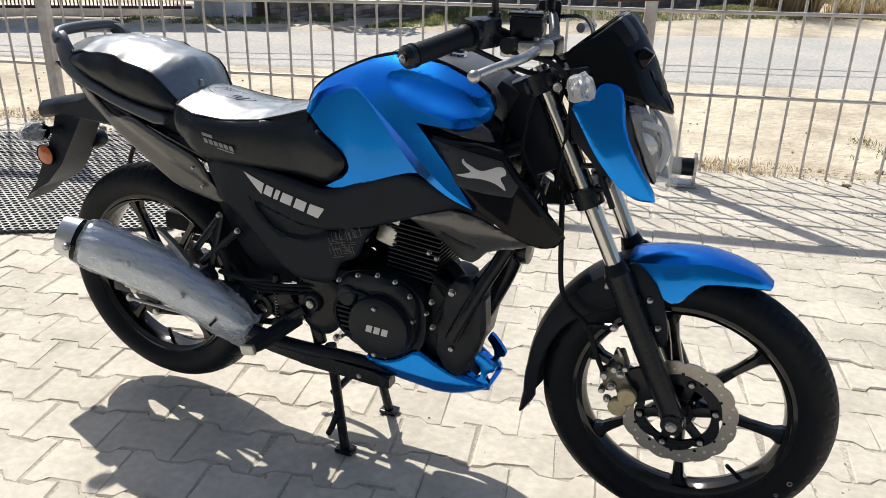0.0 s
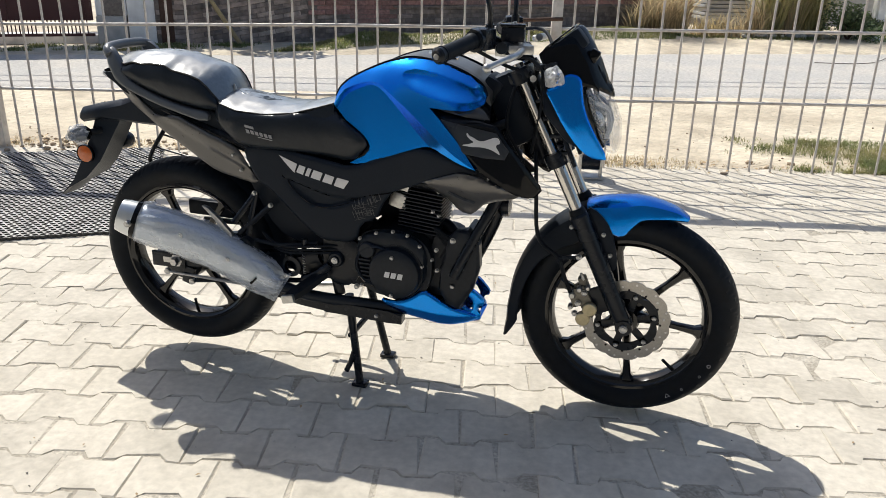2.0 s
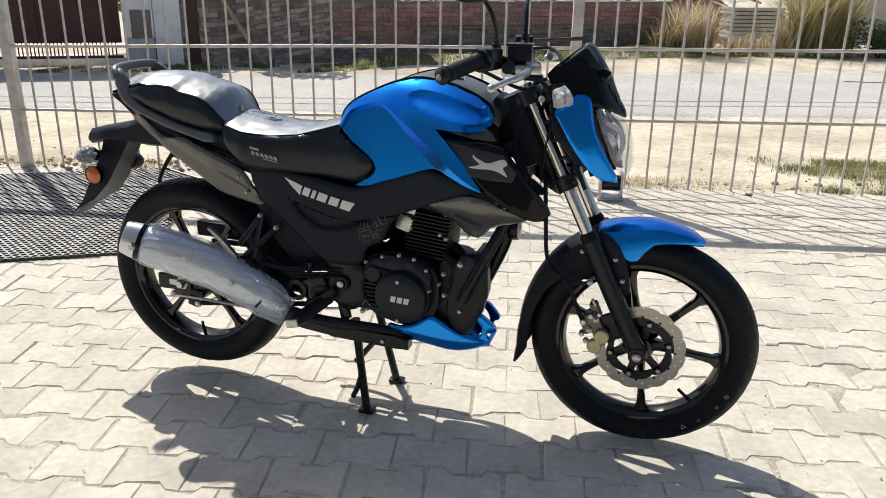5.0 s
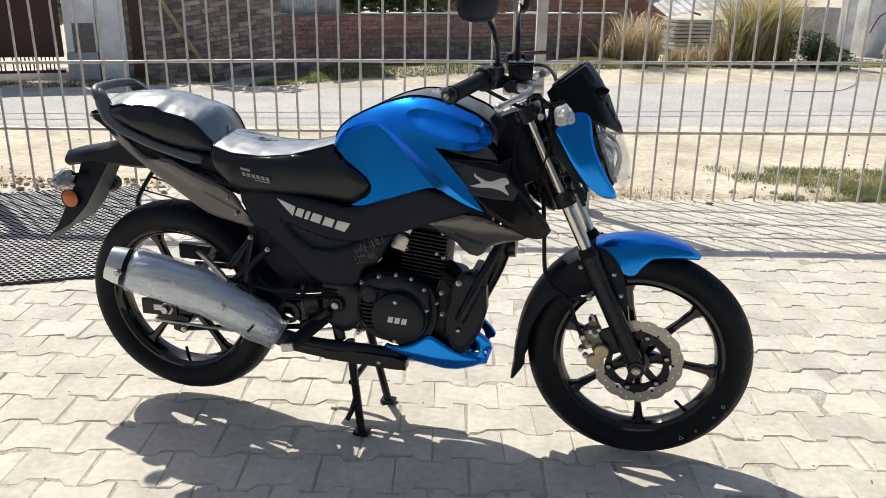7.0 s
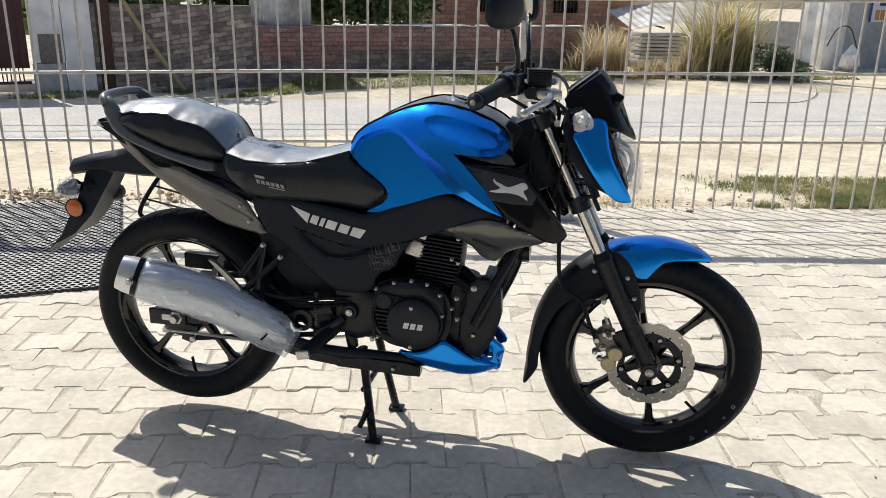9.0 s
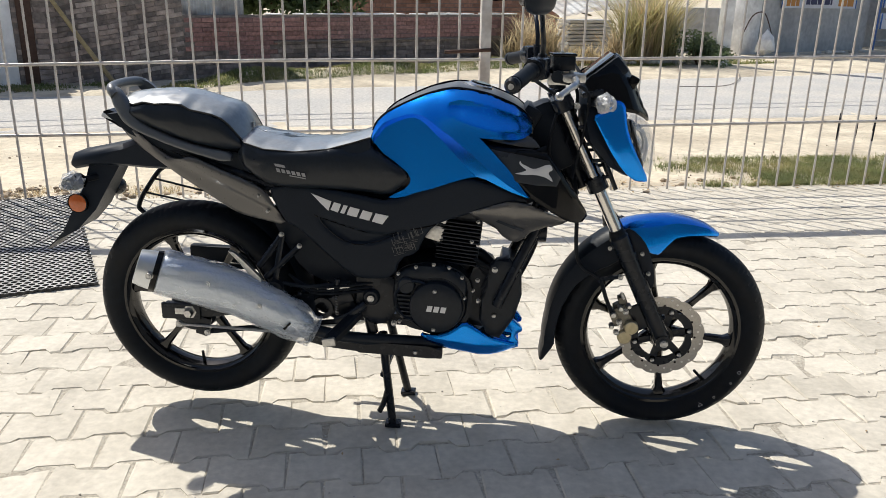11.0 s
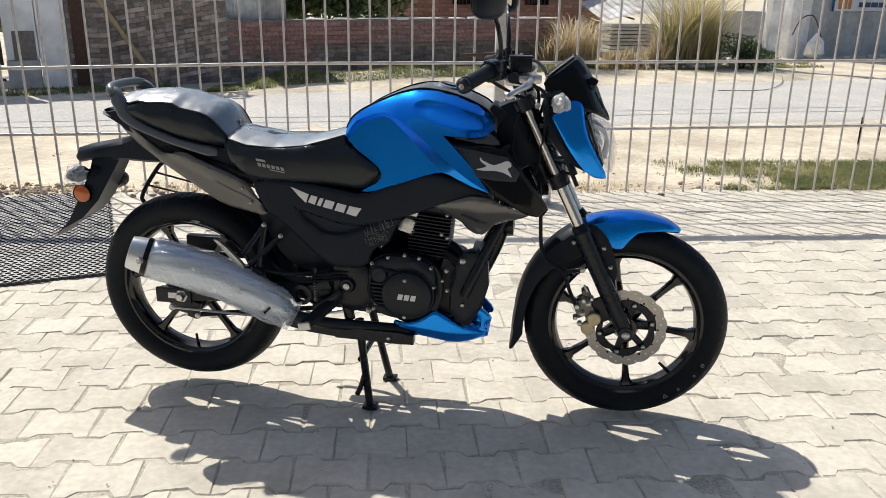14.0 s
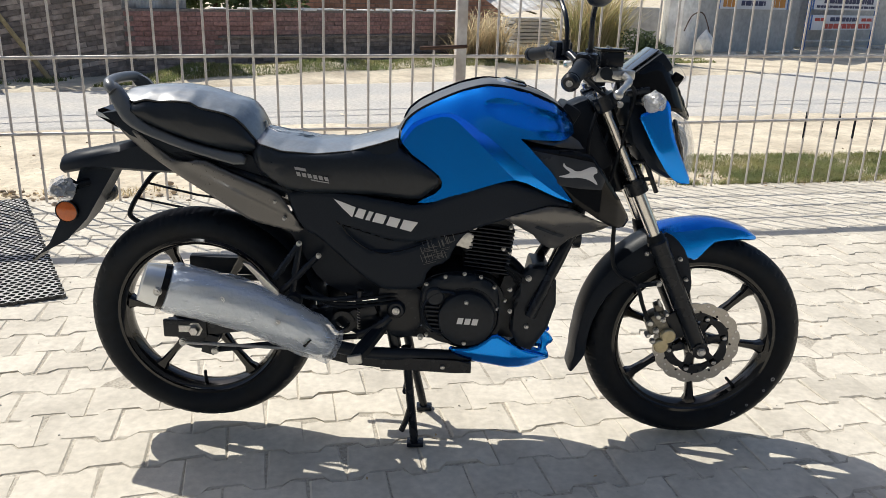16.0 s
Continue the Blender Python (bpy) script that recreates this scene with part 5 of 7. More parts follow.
# indicators, still wrapped
def wrapped_lamp(base, tip, r, seed, name="indicator"):
    b, t = Vector(base), Vector(tip)
    ind = part(name, Geo().tube([b, b.lerp(t, 0.55)], [0.010, 0.009], 10), M_TYRE, bike, "turn indicator still wrapped in clear plastic")
    ax = (t - b).normalized()
    pts = [t - ax * 0.035, t - ax * 0.025, t, t + ax * 0.02, t + ax * 0.03]
    part("indicator_lens", Geo().tube(pts, [0.010, r * 0.75, r * 0.85, r * 0.6, 0.006], 12), M_GLOSS if name == "rear_indicator" else M_BULB, ind, "lamp lens under the film")
    bm = bmesh.new()
    bmesh.ops.create_icosphere(bm, subdivisions=3, radius=1.0)
    bm.verts.index_update()
    v = []
    for p in bm.verts:
        q = p.co.copy()
        k = 0.92 + 0.30 * noise.noise(q * 1.9 + Vector((seed, 0, 0))) + 0.34 * abs(noise.noise(q * 4.5 + Vector((0, seed, 0)))) - 0.12 * max(0.0, -q.y * (1 if t.y > 0 else -1))
        v.append(t + Vector((q.x * r * 1.05, q.y * r * 1.35, q.z * r * 1.05)) * k)
    f = [[p.index for p in face.verts] for face in bm.faces]
    bm.free()
    part("wrapping", Geo().add(v, f), M_FILM if name == "rear_indicator" else M_WRAP, ind, "crumpled clear wrapping film", smooth=False)
    return ind


wrapped_lamp((1.085, -0.105, 0.965), (1.108, -0.166, 0.972), 0.0235, 1.0)
wrapped_lamp((1.085, 0.105, 0.965), (1.108, 0.166, 0.972), 0.0235, 4.0)
part("indicator_stay", Geo().box((1.082, -0.10, 0.988), (0.055, 0.045, 0.014), Matrix.Rotation(-0.2, 3, "Y"), 0.005), M_FRAME, bike)

# handlebar and controls
for sd in (-1, 1):
    pts = spline([(0.890, sd * 0.340, 1.033), (0.925, sd * 0.235, 1.051), (0.955, sd * 0.17, 1.052), (0.985, sd * 0.09, 1.020), (0.995, sd * 0.0, 1.012)], 6)
    part("handlebar", Geo().tube(pts, 0.011, 14), M_FRAME, bike)
    gp = [Vector(q) for q in spline([(0.882, sd * 0.350, 1.031), (0.902, sd * 0.290, 1.040), (0.924, sd * 0.232, 1.051)], 12)]
    part("handgrip", Geo().tube(gp, [0.0165 + (0.003 if i in (0, 1) or i >= len(gp) - 3 else 0.0012 * (i % 2)) for i in range(len(gp))], 18), M_TYRE, bike, "ribbed black rubber handgrip")
    part("bar_end", Geo().tube([(0.875, sd * 0.367, 1.029), (0.878, sd * 0.361, 1.030), (0.882, sd * 0.350, 1.031)], [0.013, 0.019, 0.018], 16), M_FRAME, bike)
    bolt((0.876, sd * 0.368, 1.029), 0.006, side=sd)
    g = Geo().box((0.940, sd * 0.200, 1.054), (0.050, 0.052, 0.050), Matrix.Rotation(sd * 0.3, 3, "Z"), 0.010)
    g.tube([(0.927, sd * 0.232, 1.051), (0.942, sd * 0.190, 1.054)], 0.026, 16)
    part("switch_pod", g, M_FRAME, bike, "black plastic switch cluster")
    # mirror
    ms = spline([(0.950, sd * 0.170, 1.060), (0.950, sd * 0.172, 1.11), (0.944, sd * 0.20, 1.155), (0.936, sd * 0.272, 1.193), (0.932, sd * 0.30, 1.205)], 6)
    mir = part("mirror", Geo().tube(ms, 0.0062, 10).tube([(0.950, sd * 0.170, 1.045), (0.950, sd * 0.171, 1.085)], 0.011, 12), M_FRAME, bike, "black mirror on a thin stem")
    rings = []
    for k, (x, s1) in enumerate(((0.955, 0.55), (0.948, 0.85), (0.938, 1.0), (0.928, 1.0), (0.924, 0.94))):
        rings.append([(x, sd * 0.325 + s1 * 0.062 * math.copysign(abs(math.cos(a)) ** 0.7, math.cos(a)), 1.232 + s1 * 0.042 * math.copysign(abs(math.sin(a)) ** 0.7, math.sin(a))) for a in np.linspace(0, 2 * math.pi, 28, endpoint=False)])
    face = [[(0.9225, y, z) for _, y, z in rings[-1]], [(0.9215, sd * 0.325 + (y - sd * 0.325) * 0.97, 1.232 + (z - 1.232) * 0.97) for _, y, z in rings[-1]]]
    turn = Matrix.Translation((0.936, sd * 0.318, -0.012)) @ Matrix.Rotation(sd * radians(28), 4, "Z") @ Matrix.Translation((-0.936, -sd * 0.318, 0))
    part("shell", Geo().loft([[turn @ Vector(p) for p in ring] for ring in rings]), M_PLASTIC, mir)
    part("glass", Geo().loft([[turn @ Vector(p) for p in ring] for ring in face]), M_CHROME, mir, "mirror glass")
res = part("brake_reservoir", Geo().box((1.000, -0.135, 1.062), (0.056, 0.058, 0.036), Matrix.Rotation(0.12, 3, "Z"), 0.006), M_FRAME, bike, "black brake fluid reservoir")
part("lid", Geo().box((1.000, -0.135, 1.083), (0.060, 0.062, 0.007), Matrix.Rotation(0.12, 3, "Z"), 0.003), M_GLOSS, res)
for dy in (-0.018, 0.018):
    bolt((1.0, -0.135 + dy, 1.087), 0.004, res, "z", 1, 0.003)
part("master_cylinder", Geo().tube([(0.985, -0.20, 1.035), (0.998, -0.11, 1.030)], 0.014, 14), M_ENGINE, bike)
for sd in (-1, 1):
    pts = spline([(1.022, sd * 0.150, 1.030), (1.030, sd * 0.19, 1.028), (1.026, sd * 0.245, 1.024), (1.004, sd * 0.300, 1.017), (0.986, sd * 0.334, 1.009)], 6)
    lev = part("brake_lever" if sd < 0 else "clutch_lever", Geo().tube(pts, [0.010] * 6 + [0.0085] * 10 + [0.007] * (len(pts) - 16), 12), M_ALU, bike, "polished aluminium hand lever")
    bm = bmesh.new()
    bmesh.ops.create_uvsphere(bm, u_segments=16, v_segments=10, radius=0.0105, matrix=Matrix.Translation((0.983, sd * 0.343, 1.007)))
    bm.verts.index_update()
    ball = Geo().add([tuple(p.co) for p in bm.verts], [[p.index for p in q.verts] for q in bm.faces])
    bm.free()
    part("ball_end", ball, M_ALU, lev)
part("lever_pivot", Geo().box((1.020, -0.155, 1.030), (0.062, 0.052, 0.022), Matrix.Rotation(0.35, 3, "Z"), 0.005).box((0.990, -0.165, 1.026), (0.05, 0.03, 0.026), bevel=0.006), M_ALU, bike, "bright lever pivot bracket")
bolt((1.022, -0.158, 1.041), 0.006, axis="z", side=1)
part("ignition_lock", Geo().tube([(1.0, 0, 0.99), (0.992, 0, 1.008)], 0.017, 16), M_BOLT, bike)
part("bar_clamp", Geo().box((0.998, 0, 1.008), (0.045, 0.09, 0.040), bevel=0.010), M_FRAME, bike)
for k, pts in enumerate([[(0.96, -0.15, 1.03), (1.02, -0.10, 1.02), (1.05, -0.06, 0.97), (1.03, -0.05, 0.85)], [(0.99, -0.19, 1.025), (1.06, -0.15, 1.0), (1.075, -0.09, 0.93), (1.05, -0.06, 0.76)],
                         [(0.94, 0.2, 1.04), (1.03, 0.15, 1.05), (1.07, 0.07, 1.0), (1.05, 0.03, 0.9)], [(0.93, -0.22, 1.03), (0.99, -0.13, 0.985), (1.03, -0.05, 0.96), (1.06, 0.0, 0.9)],
                         [(1.0, -0.06, 0.93), (0.985, -0.075, 0.83), (1.03, -0.07, 0.74), (1.045, -0.07, 0.66)]]):
    part("cable", Geo().tube(spline(pts, 7), 0.0045, 8), M_TYRE, bike)


# tank
def eased(x, table, reach):
    """The table's value, averaged over a short reach so that it has no kinks."""
    return sum(lerp(x + reach * k / 4, table) for k in range(-4, 5)) / 9


def blue_w(x, z):
    w, top = eased(x, BODY_W, 0.05), eased(x, TANK_TOP, 0.02)
    t = min(1.0, max(0.0, (z - (top - 0.115)) / 0.115))
    return w - max(0.0, w - 0.098) * t ** 2.2 - 0.010 * t ** 6


LOW_EDGE = [(0.803, 0.777), (0.785, 0.774), (0.756, 0.764), (0.720, 0.750), (0.686, 0.736), (0.650, 0.722), (0.621, 0.711), (0.588, 0.703), (0.570, 0.704), (0.590, 0.716), (0.613, 0.728), (0.627, 0.744), (0.629, 0.756), (0.621, 0.772), (0.588, 0.797), (0.556, 0.818), (0.530, 0.846)]
FRONT_EDGE = [(0.936, 0.890), (0.921, 0.881), (0.896, 0.877), (0.834, 0.878), (0.806, 0.879), (0.829, 0.858), (0.881, 0.806), (0.935, 0.737)]
RAMP_LOW = [(0.935, 0.737), (0.891, 0.750), (0.854, 0.765), (0.826, 0.775), (0.803, 0.777)]
PAD = PAD_EDGE[:-1] + LOW_EDGE[:-1]
INSIDE_RIDGE = RIDGE + RAMP_LOW[1:] + LOW_EDGE[1:]
SCOOP = SCOOP_TOP + SCOOP_LOW[-2:0:-1]
SHOULDER_UP = TANK_TOP[1:] + [(0.929, 0.904)] + SCOOP_TOP[-2::-1] + RIDGE[5::-1]
SHOULDER_LOW = [RIDGE[5]] + SCOOP_LOW + [(0.936, 0.905)] + FRONT_EDGE + RIDGE[-2:5:-1]
RAMP = RIDGE + RAMP_LOW[1:-1] + PAD_EDGE[::-1]
TANK_SIDE = TANK_TOP[1:] + FRONT_EDGE + RAMP_LOW[1:] + LOW_EDGE[1:] + [RIDGE[0]]


def tank_place(u, v, o):
    """The shoulder leans out down to the ridge; below it a ramp leads in to the flat knee pad."""
    w = blue_w(u, v)
    to_ridge = off_line(RIDGE, u, v)
    if float(signed(INSIDE_RIDGE, [(u, v)])[0]) > -8e-5 and to_ridge > 1.5e-4:
        pad = eased(u, BODY_W, 0.06) - eased(u, [(0.53, 0.004), (0.64, 0.008), (0.72, 0.014), (0.80, 0.016), (0.94, 0.010)], 0.04) - 0.11 * (v - 0.82)
        t = 1.0
        if float(signed(PAD, [(u, v)])[0]) < -8e-5:
            t = to_ridge / (to_ridge + off_line(PAD_EDGE, u, v))
        w = (w + 0.013) * (1 - t) + pad * t
    else:
        w += 0.013 * math.exp(-to_ridge / 0.035)
        if float(signed(SCOOP, [(u, v)])[0]) > 0:
            a, b = off_line(SCOOP_LOW, u, v), off_line(SCOOP_TOP, u, v)
            w -= 0.010 * min(1.0, (a + b) / 0.04) * math.sin(math.pi * (a / (a + b + 1e-9)) ** 1.3)
    return (u, -(w + o), v)


side = both("tank_side", creased([SHOULDER_UP, SHOULDER_LOW, SCOOP, RAMP, PAD], TANK_SIDE, tank_place, 0.010, 0.0, 0.006, 0.005), M_BLUE, "metallic blue moulded tank side", sharp=30)
for sd in (-1, 1):
    seam = [(u, -sd * (tank_place(u, v, 0)[1] + 0.004), v + 0.0015) for u, v in TANK_TOP[1:]]
    part("tank_seam", Geo().tube([(x, -y, z) for x, y, z in spline(seam, 4)], 0.0032, 8), M_GLOSS, bike)
rings = []
for x in np.linspace(0.505, 0.940, 34):
    top = lerp(x, TANK_TOP)
    ctr = lerp(x, [(0.485, 0.835), (0.494, 0.848), (0.536, 0.894), (0.592, 0.932), (0.648, 0.963), (0.703, 0.986), (0.744, 0.996), (0.786, 0.991), (0.858, 0.972), (0.909, 0.948), (0.935, 0.915)])
    w = min(0.092, blue_w(x, top) - 0.004) if x < 0.90 else 0.092 - (x - 0.90) * 0.5
    w = min(w, 0.05 + (x - 0.50) * 0.9)
    rings.append([(x, -w, top - 0.03), (x, -w + 0.001, top - 0.006), (x, -w * 0.85, top + 0.002)] + [(x, w * u, ctr - (ctr - top - 0.002) * abs(u) ** 2 * 1.1) for u in (-0.6, -0.3, 0, 0.3, 0.6)] + [(x, w * 0.85, top + 0.002), (x, w - 0.001, top - 0.006), (x, w, top - 0.03)])
tank = part("tank_centre", Geo().loft(rings), M_SPINE, bike, "matte black tank spine with filler cap", sharp=50)
CAP = Matrix.Translation((0.80, 0.0, 0.9845)) @ Matrix.Rotation(0.24, 4, "Y")
part("filler_cap", Geo().lathe([(0.0, 0.008), (0.030, 0.008), (0.034, 0.006), (0.036, 0.0), (0.046, 0.001), (0.048, -0.012)], (0, 0, 0), "z", 32).turned(CAP), M_CHROME, tank, "polished filler cap ring")
part("cap_lid", Geo().lathe([(0.0, 0.012), (0.024, 0.012), (0.028, 0.009), (0.028, 0.0)], (0, 0, 0), "z", 28).turned(CAP), M_GLOSS, tank)
part("tank_nose", Geo().box((0.925, 0, 0.90), (0.05, 0.10, 0.09), Matrix.Rotation(0.5, 3, "Y"), 0.012), M_PLASTIC, bike)
# body core below tank and seats keeps daylight out
rings = []
for x, z0, z1, w in ((0.10, 0.74, 0.83, 0.06), (0.25, 0.68, 0.80, 0.075), (0.36, 0.60, 0.79, 0.08), (0.48, 0.52, 0.80, 0.08), (0.58, 0.52, 0.88, 0.08), (0.66, 0.60, 0.94, 0.09), (0.76, 0.66, 0.965, 0.09), (0.88, 0.68, 0.92, 0.09), (0.94, 0.72, 0.88, 0.07)):
    rings.append([(x, -w, z0 + 0.02), (x, -w, z1 - 0.03), (x, -w * 0.7, z1), (x, w * 0.7, z1), (x, w, z1 - 0.03), (x, w, z0 + 0.02), (x, w * 0.6, z0), (x, -w * 0.6, z0)])
part("under_body", Geo().loft(rings), M_FRAME, bike)


SHROUD = [(0.804, 0.872), (0.833, 0.866), (0.885, 0.860), (0.934, 0.855), (0.978, 0.844), (1.011, 0.800), (1.054, 0.740), (1.086, 0.690), (1.091, 0.677), (1.078, 0.663), (1.059, 0.664), (1.032, 0.674), (0.990, 0.701), (0.940, 0.733), (0.897, 0.772), (0.852, 0.823)]


def shroud_place(u, v, o):
    return (u, -(lerp(u, BODY_W) + 0.003 - 0.12 * (v - 0.77) - 0.022 * ease((v - 0.84) / 0.05) + o), v)


both("tank_shroud", panel(SHROUD, shroud_place, 0.010, 0.006, 0.010, 0.006, corners=0), M_GLOSS, "gloss black tank shroud")
DECAL = [(0.832, 0.852), (0.908, 0.843), (0.980, 0.829), (1.012, 0.786), (1.003, 0.766), (0.952, 0.768), (0.890, 0.778), (0.870, 0.793)]
both("shroud_decal", panel(DECAL, lambda u, v, o: shroud_place(u, v, o + 0.0015), 0.001, 0.0004, 0.003, 0.008, corners=0), M_STICKER, "charcoal sticker on the shroud")
EMBLEM = [(0.896, 0.798), (0.905, 0.796), (0.922, 0.794), (0.936, 0.795), (0.951, 0.794), (0.966, 0.791), (0.978, 0.786), (0.993, 0.776), (0.988, 0.787), (0.980, 0.797), (0.982, 0.803), (0.990, 0.805), (0.989, 0.813), (0.983, 0.820), (0.972, 0.819), (0.961, 0.814), (0.945, 0.8085), (0.934, 0.811), (0.926, 0.816), (0.912, 0.822), (0.909, 0.830), (0.906, 0.822), (0.916, 0.813), (0.927, 0.806), (0.914, 0.801)]
both("emblem", panel(EMBLEM, lambda u, v, o: shroud_place(u, v, o + 0.003), 0.001, 0.0004, 0.002, 0.012, corners=1), M_SILVER, "plain silver emblem")
DUCT = [(0.807, 0.8745), (0.834, 0.873), (0.898, 0.8745), (0.927, 0.885), (0.945, 0.874), (0.957, 0.858), (0.934, 0.8575), (0.890, 0.862), (0.838, 0.868)]
both("duct_cover", panel(DUCT, lambda u, v, o: (u, -(lerp(u, BODY_W) - 0.020 - 0.5 * max(0.0, v - 0.855) + o), v), 0.006, 0.002, 0.004, 0.008, corners=0), M_DUCT, "glossy dark grey duct cover above the shroud")
both("inner_duct", panel([(0.815, 0.876), (0.885, 0.88), (0.925, 0.885), (0.945, 0.855), (0.92, 0.832), (0.85, 0.84)], lambda u, v, o: (u, -(lerp(u, BODY_W) - 0.045 + o), v), 0.01, 0.005, 0.01, 0.015), M_PLASTIC)
GREY_SH = [(0.780, 0.679), (0.810, 0.692), (0.839, 0.703), (0.880, 0.719), (0.900, 0.722), (0.940, 0.714), (0.990, 0.691), (1.046, 0.664), (1.024, 0.655), (0.982, 0.648), (0.947, 0.633), (0.926, 0.610), (0.914, 0.602), (0.892, 0.605), (0.874, 0.615), (0.855, 0.638), (0.822, 0.657)]
both("lower_shroud", panel(GREY_SH, lambda u, v, o: (u, -(lerp(u, BODY_W) - 0.006 - 0.045 * ease((0.70 - v) / 0.10) + o), v), 0.006, 0.003, 0.004, 0.008, corners=0), M_GREY, "metallic grey lower shroud")
part("shroud_badge", panel([(0.855, 0.662), (0.861, 0.669), (0.930, 0.644), (0.924, 0.636)], lambda u, v, o: (u, -(lerp(u, BODY_W) - 0.006 - 0.045 * ease((0.70 - v) / 0.10) + o + 0.002), v), 0.001, 0.0004, 0.002, 0.02, corners=0), M_STICKER, bike)
SIDE = [(0.242, 0.707), (0.27, 0.723), (0.325, 0.728), (0.407, 0.721), (0.489, 0.709), (0.578, 0.693), (0.654, 0.727), (0.721, 0.755), (0.775, 0.771), (0.845, 0.759), (0.908, 0.740), (0.937, 0.722), (0.91, 0.712), (0.835, 0.695), (0.78, 0.674), (0.726, 0.652), (0.692, 0.636), (0.664, 0.596), (0.650, 0.556), (0.600, 0.537), (0.588, 0.478), (0.505, 0.472), (0.470, 0.480), (0.378, 0.561), (0.323, 0.611), (0.290, 0.622)]
GROOVE = [(0.383, 0.644), (0.434, 0.629), (0.504, 0.609), (0.574, 0.606), (0.629, 0.622), (0.60, 0.606), (0.518, 0.577), (0.462, 0.578), (0.406, 0.613)]


def side_w(u, v, o):
    w = lerp(u, [(0.2, 0.095), (0.3, 0.116), (0.45, 0.126), (0.6, 0.128), (0.72, 0.138), (0.8, 0.156), (0.94, 0.18)])
    gd = float(signed(GROOVE, [(u, v)])[0])
    w -= 0.010 * ease((gd + 0.004) / 0.007) - 0.004 * ease((0.56 - v) / 0.06)
    return (u, -(w - 0.012 * ease((0.56 - v) / 0.12) + o), v)


both("side_panel", panel(SIDE, side_w, 0.006, 0.006, 0.012, 0.007), M_PLASTIC, "matte black side panel", sharp=50)


def bars(name, place, start, along, up, marks_at, material, parent, label=""):
    """Slanted plain blocks along a line, in place of lettering."""
    g = Geo()
    a, b = np.array(along, float), np.array(up, float)
    for s0, s1, h0, h1 in marks_at:
        c = [np.array(start) + a * s + b * h for s, h in ((s0, h0), (s1, h0), (s1, h1), (s0, h1))]
        q = panel([tuple(p) for p in c], place, 0.001, 0.0003, 0.001, 0.05, corners=0)
        g.add(q.v, q.f)
    return part(name, g, material, parent, label)


# black beads draw the shade along the edges of the moulded groove
groove = [(u, v) for u, v in spline([(0.372, 0.652), (0.383, 0.644), (0.434, 0.629), (0.504, 0.609), (0.574, 0.606), (0.640, 0.624), (0.700, 0.640)], 6)]
both("panel_seam", Geo().tube([side_w(u, v, -0.0005) for u, v in groove], 0.0022, 6), M_GLOSS)
groove = [(u, v) for u, v in spline([(0.383, 0.644), (0.406, 0.613), (0.462, 0.578), (0.518, 0.577), (0.600, 0.606)], 6)]
both("panel_seam", Geo().tube([side_w(u, v, -0.0005) for u, v in groove], 0.0020, 6), M_GLOSS)
# silver badge: slanted plain blocks with a spike at each end
g = Geo()
for blk in ([(0.366, 0.709), (0.420, 0.690), (0.411, 0.664), (0.390, 0.684)], [(0.417, 0.667), (0.427, 0.688), (0.446, 0.684), (0.437, 0.661)], [(0.443, 0.660), (0.453, 0.682), (0.464, 0.680), (0.454, 0.658)],
            [(0.460, 0.656), (0.470, 0.678), (0.496, 0.672), (0.487, 0.650)], [(0.494, 0.648), (0.504, 0.670), (0.530, 0.664), (0.521, 0.642)], [(0.528, 0.640), (0.538, 0.663), (0.573, 0.657), (0.556, 0.633)]):
    q = panel(blk, lambda u, v, o: side_w(u, v, o + 0.0025), 0.001, 0.0003, 0.001, 0.02, corners=0)
    g.add(q.v, q.f)
part("side_badge", g, M_SILVER, bike, "row of slanted silver badge blocks")
# pattern of fine strokes on the panel's lower corner
g = Geo()
q = random.Random(5)
for k in range(60):
    u0, v0 = 0.585 + 0.085 * q.random(), 0.548 + 0.045 * q.random()
    v0 += (u0 - 0.585) * 0.35 - 0.004
    du, dv = ((0.02, 0.006) if k % 2 else (-0.006, 0.017))
    c = [(u0, v0), (u0 + du, v0 + dv), (u0 + du + 0.0012, v0 + dv + 0.0012), (u0 + 0.0012, v0 + 0.0012)]
    if signed(SIDE, [(u0, v0), (u0 + du, v0 + dv)]).min() > 0.008:
        w = panel(c, lambda u, v, o: side_w(u, v, o + 0.002), 0.0005, 0.0002, 0.001, 0.05, corners=0)
        g.add(w.v, w.f)
part("panel_pattern", g, M_FAINT, bike, "fine grey strokes moulded on the panel")


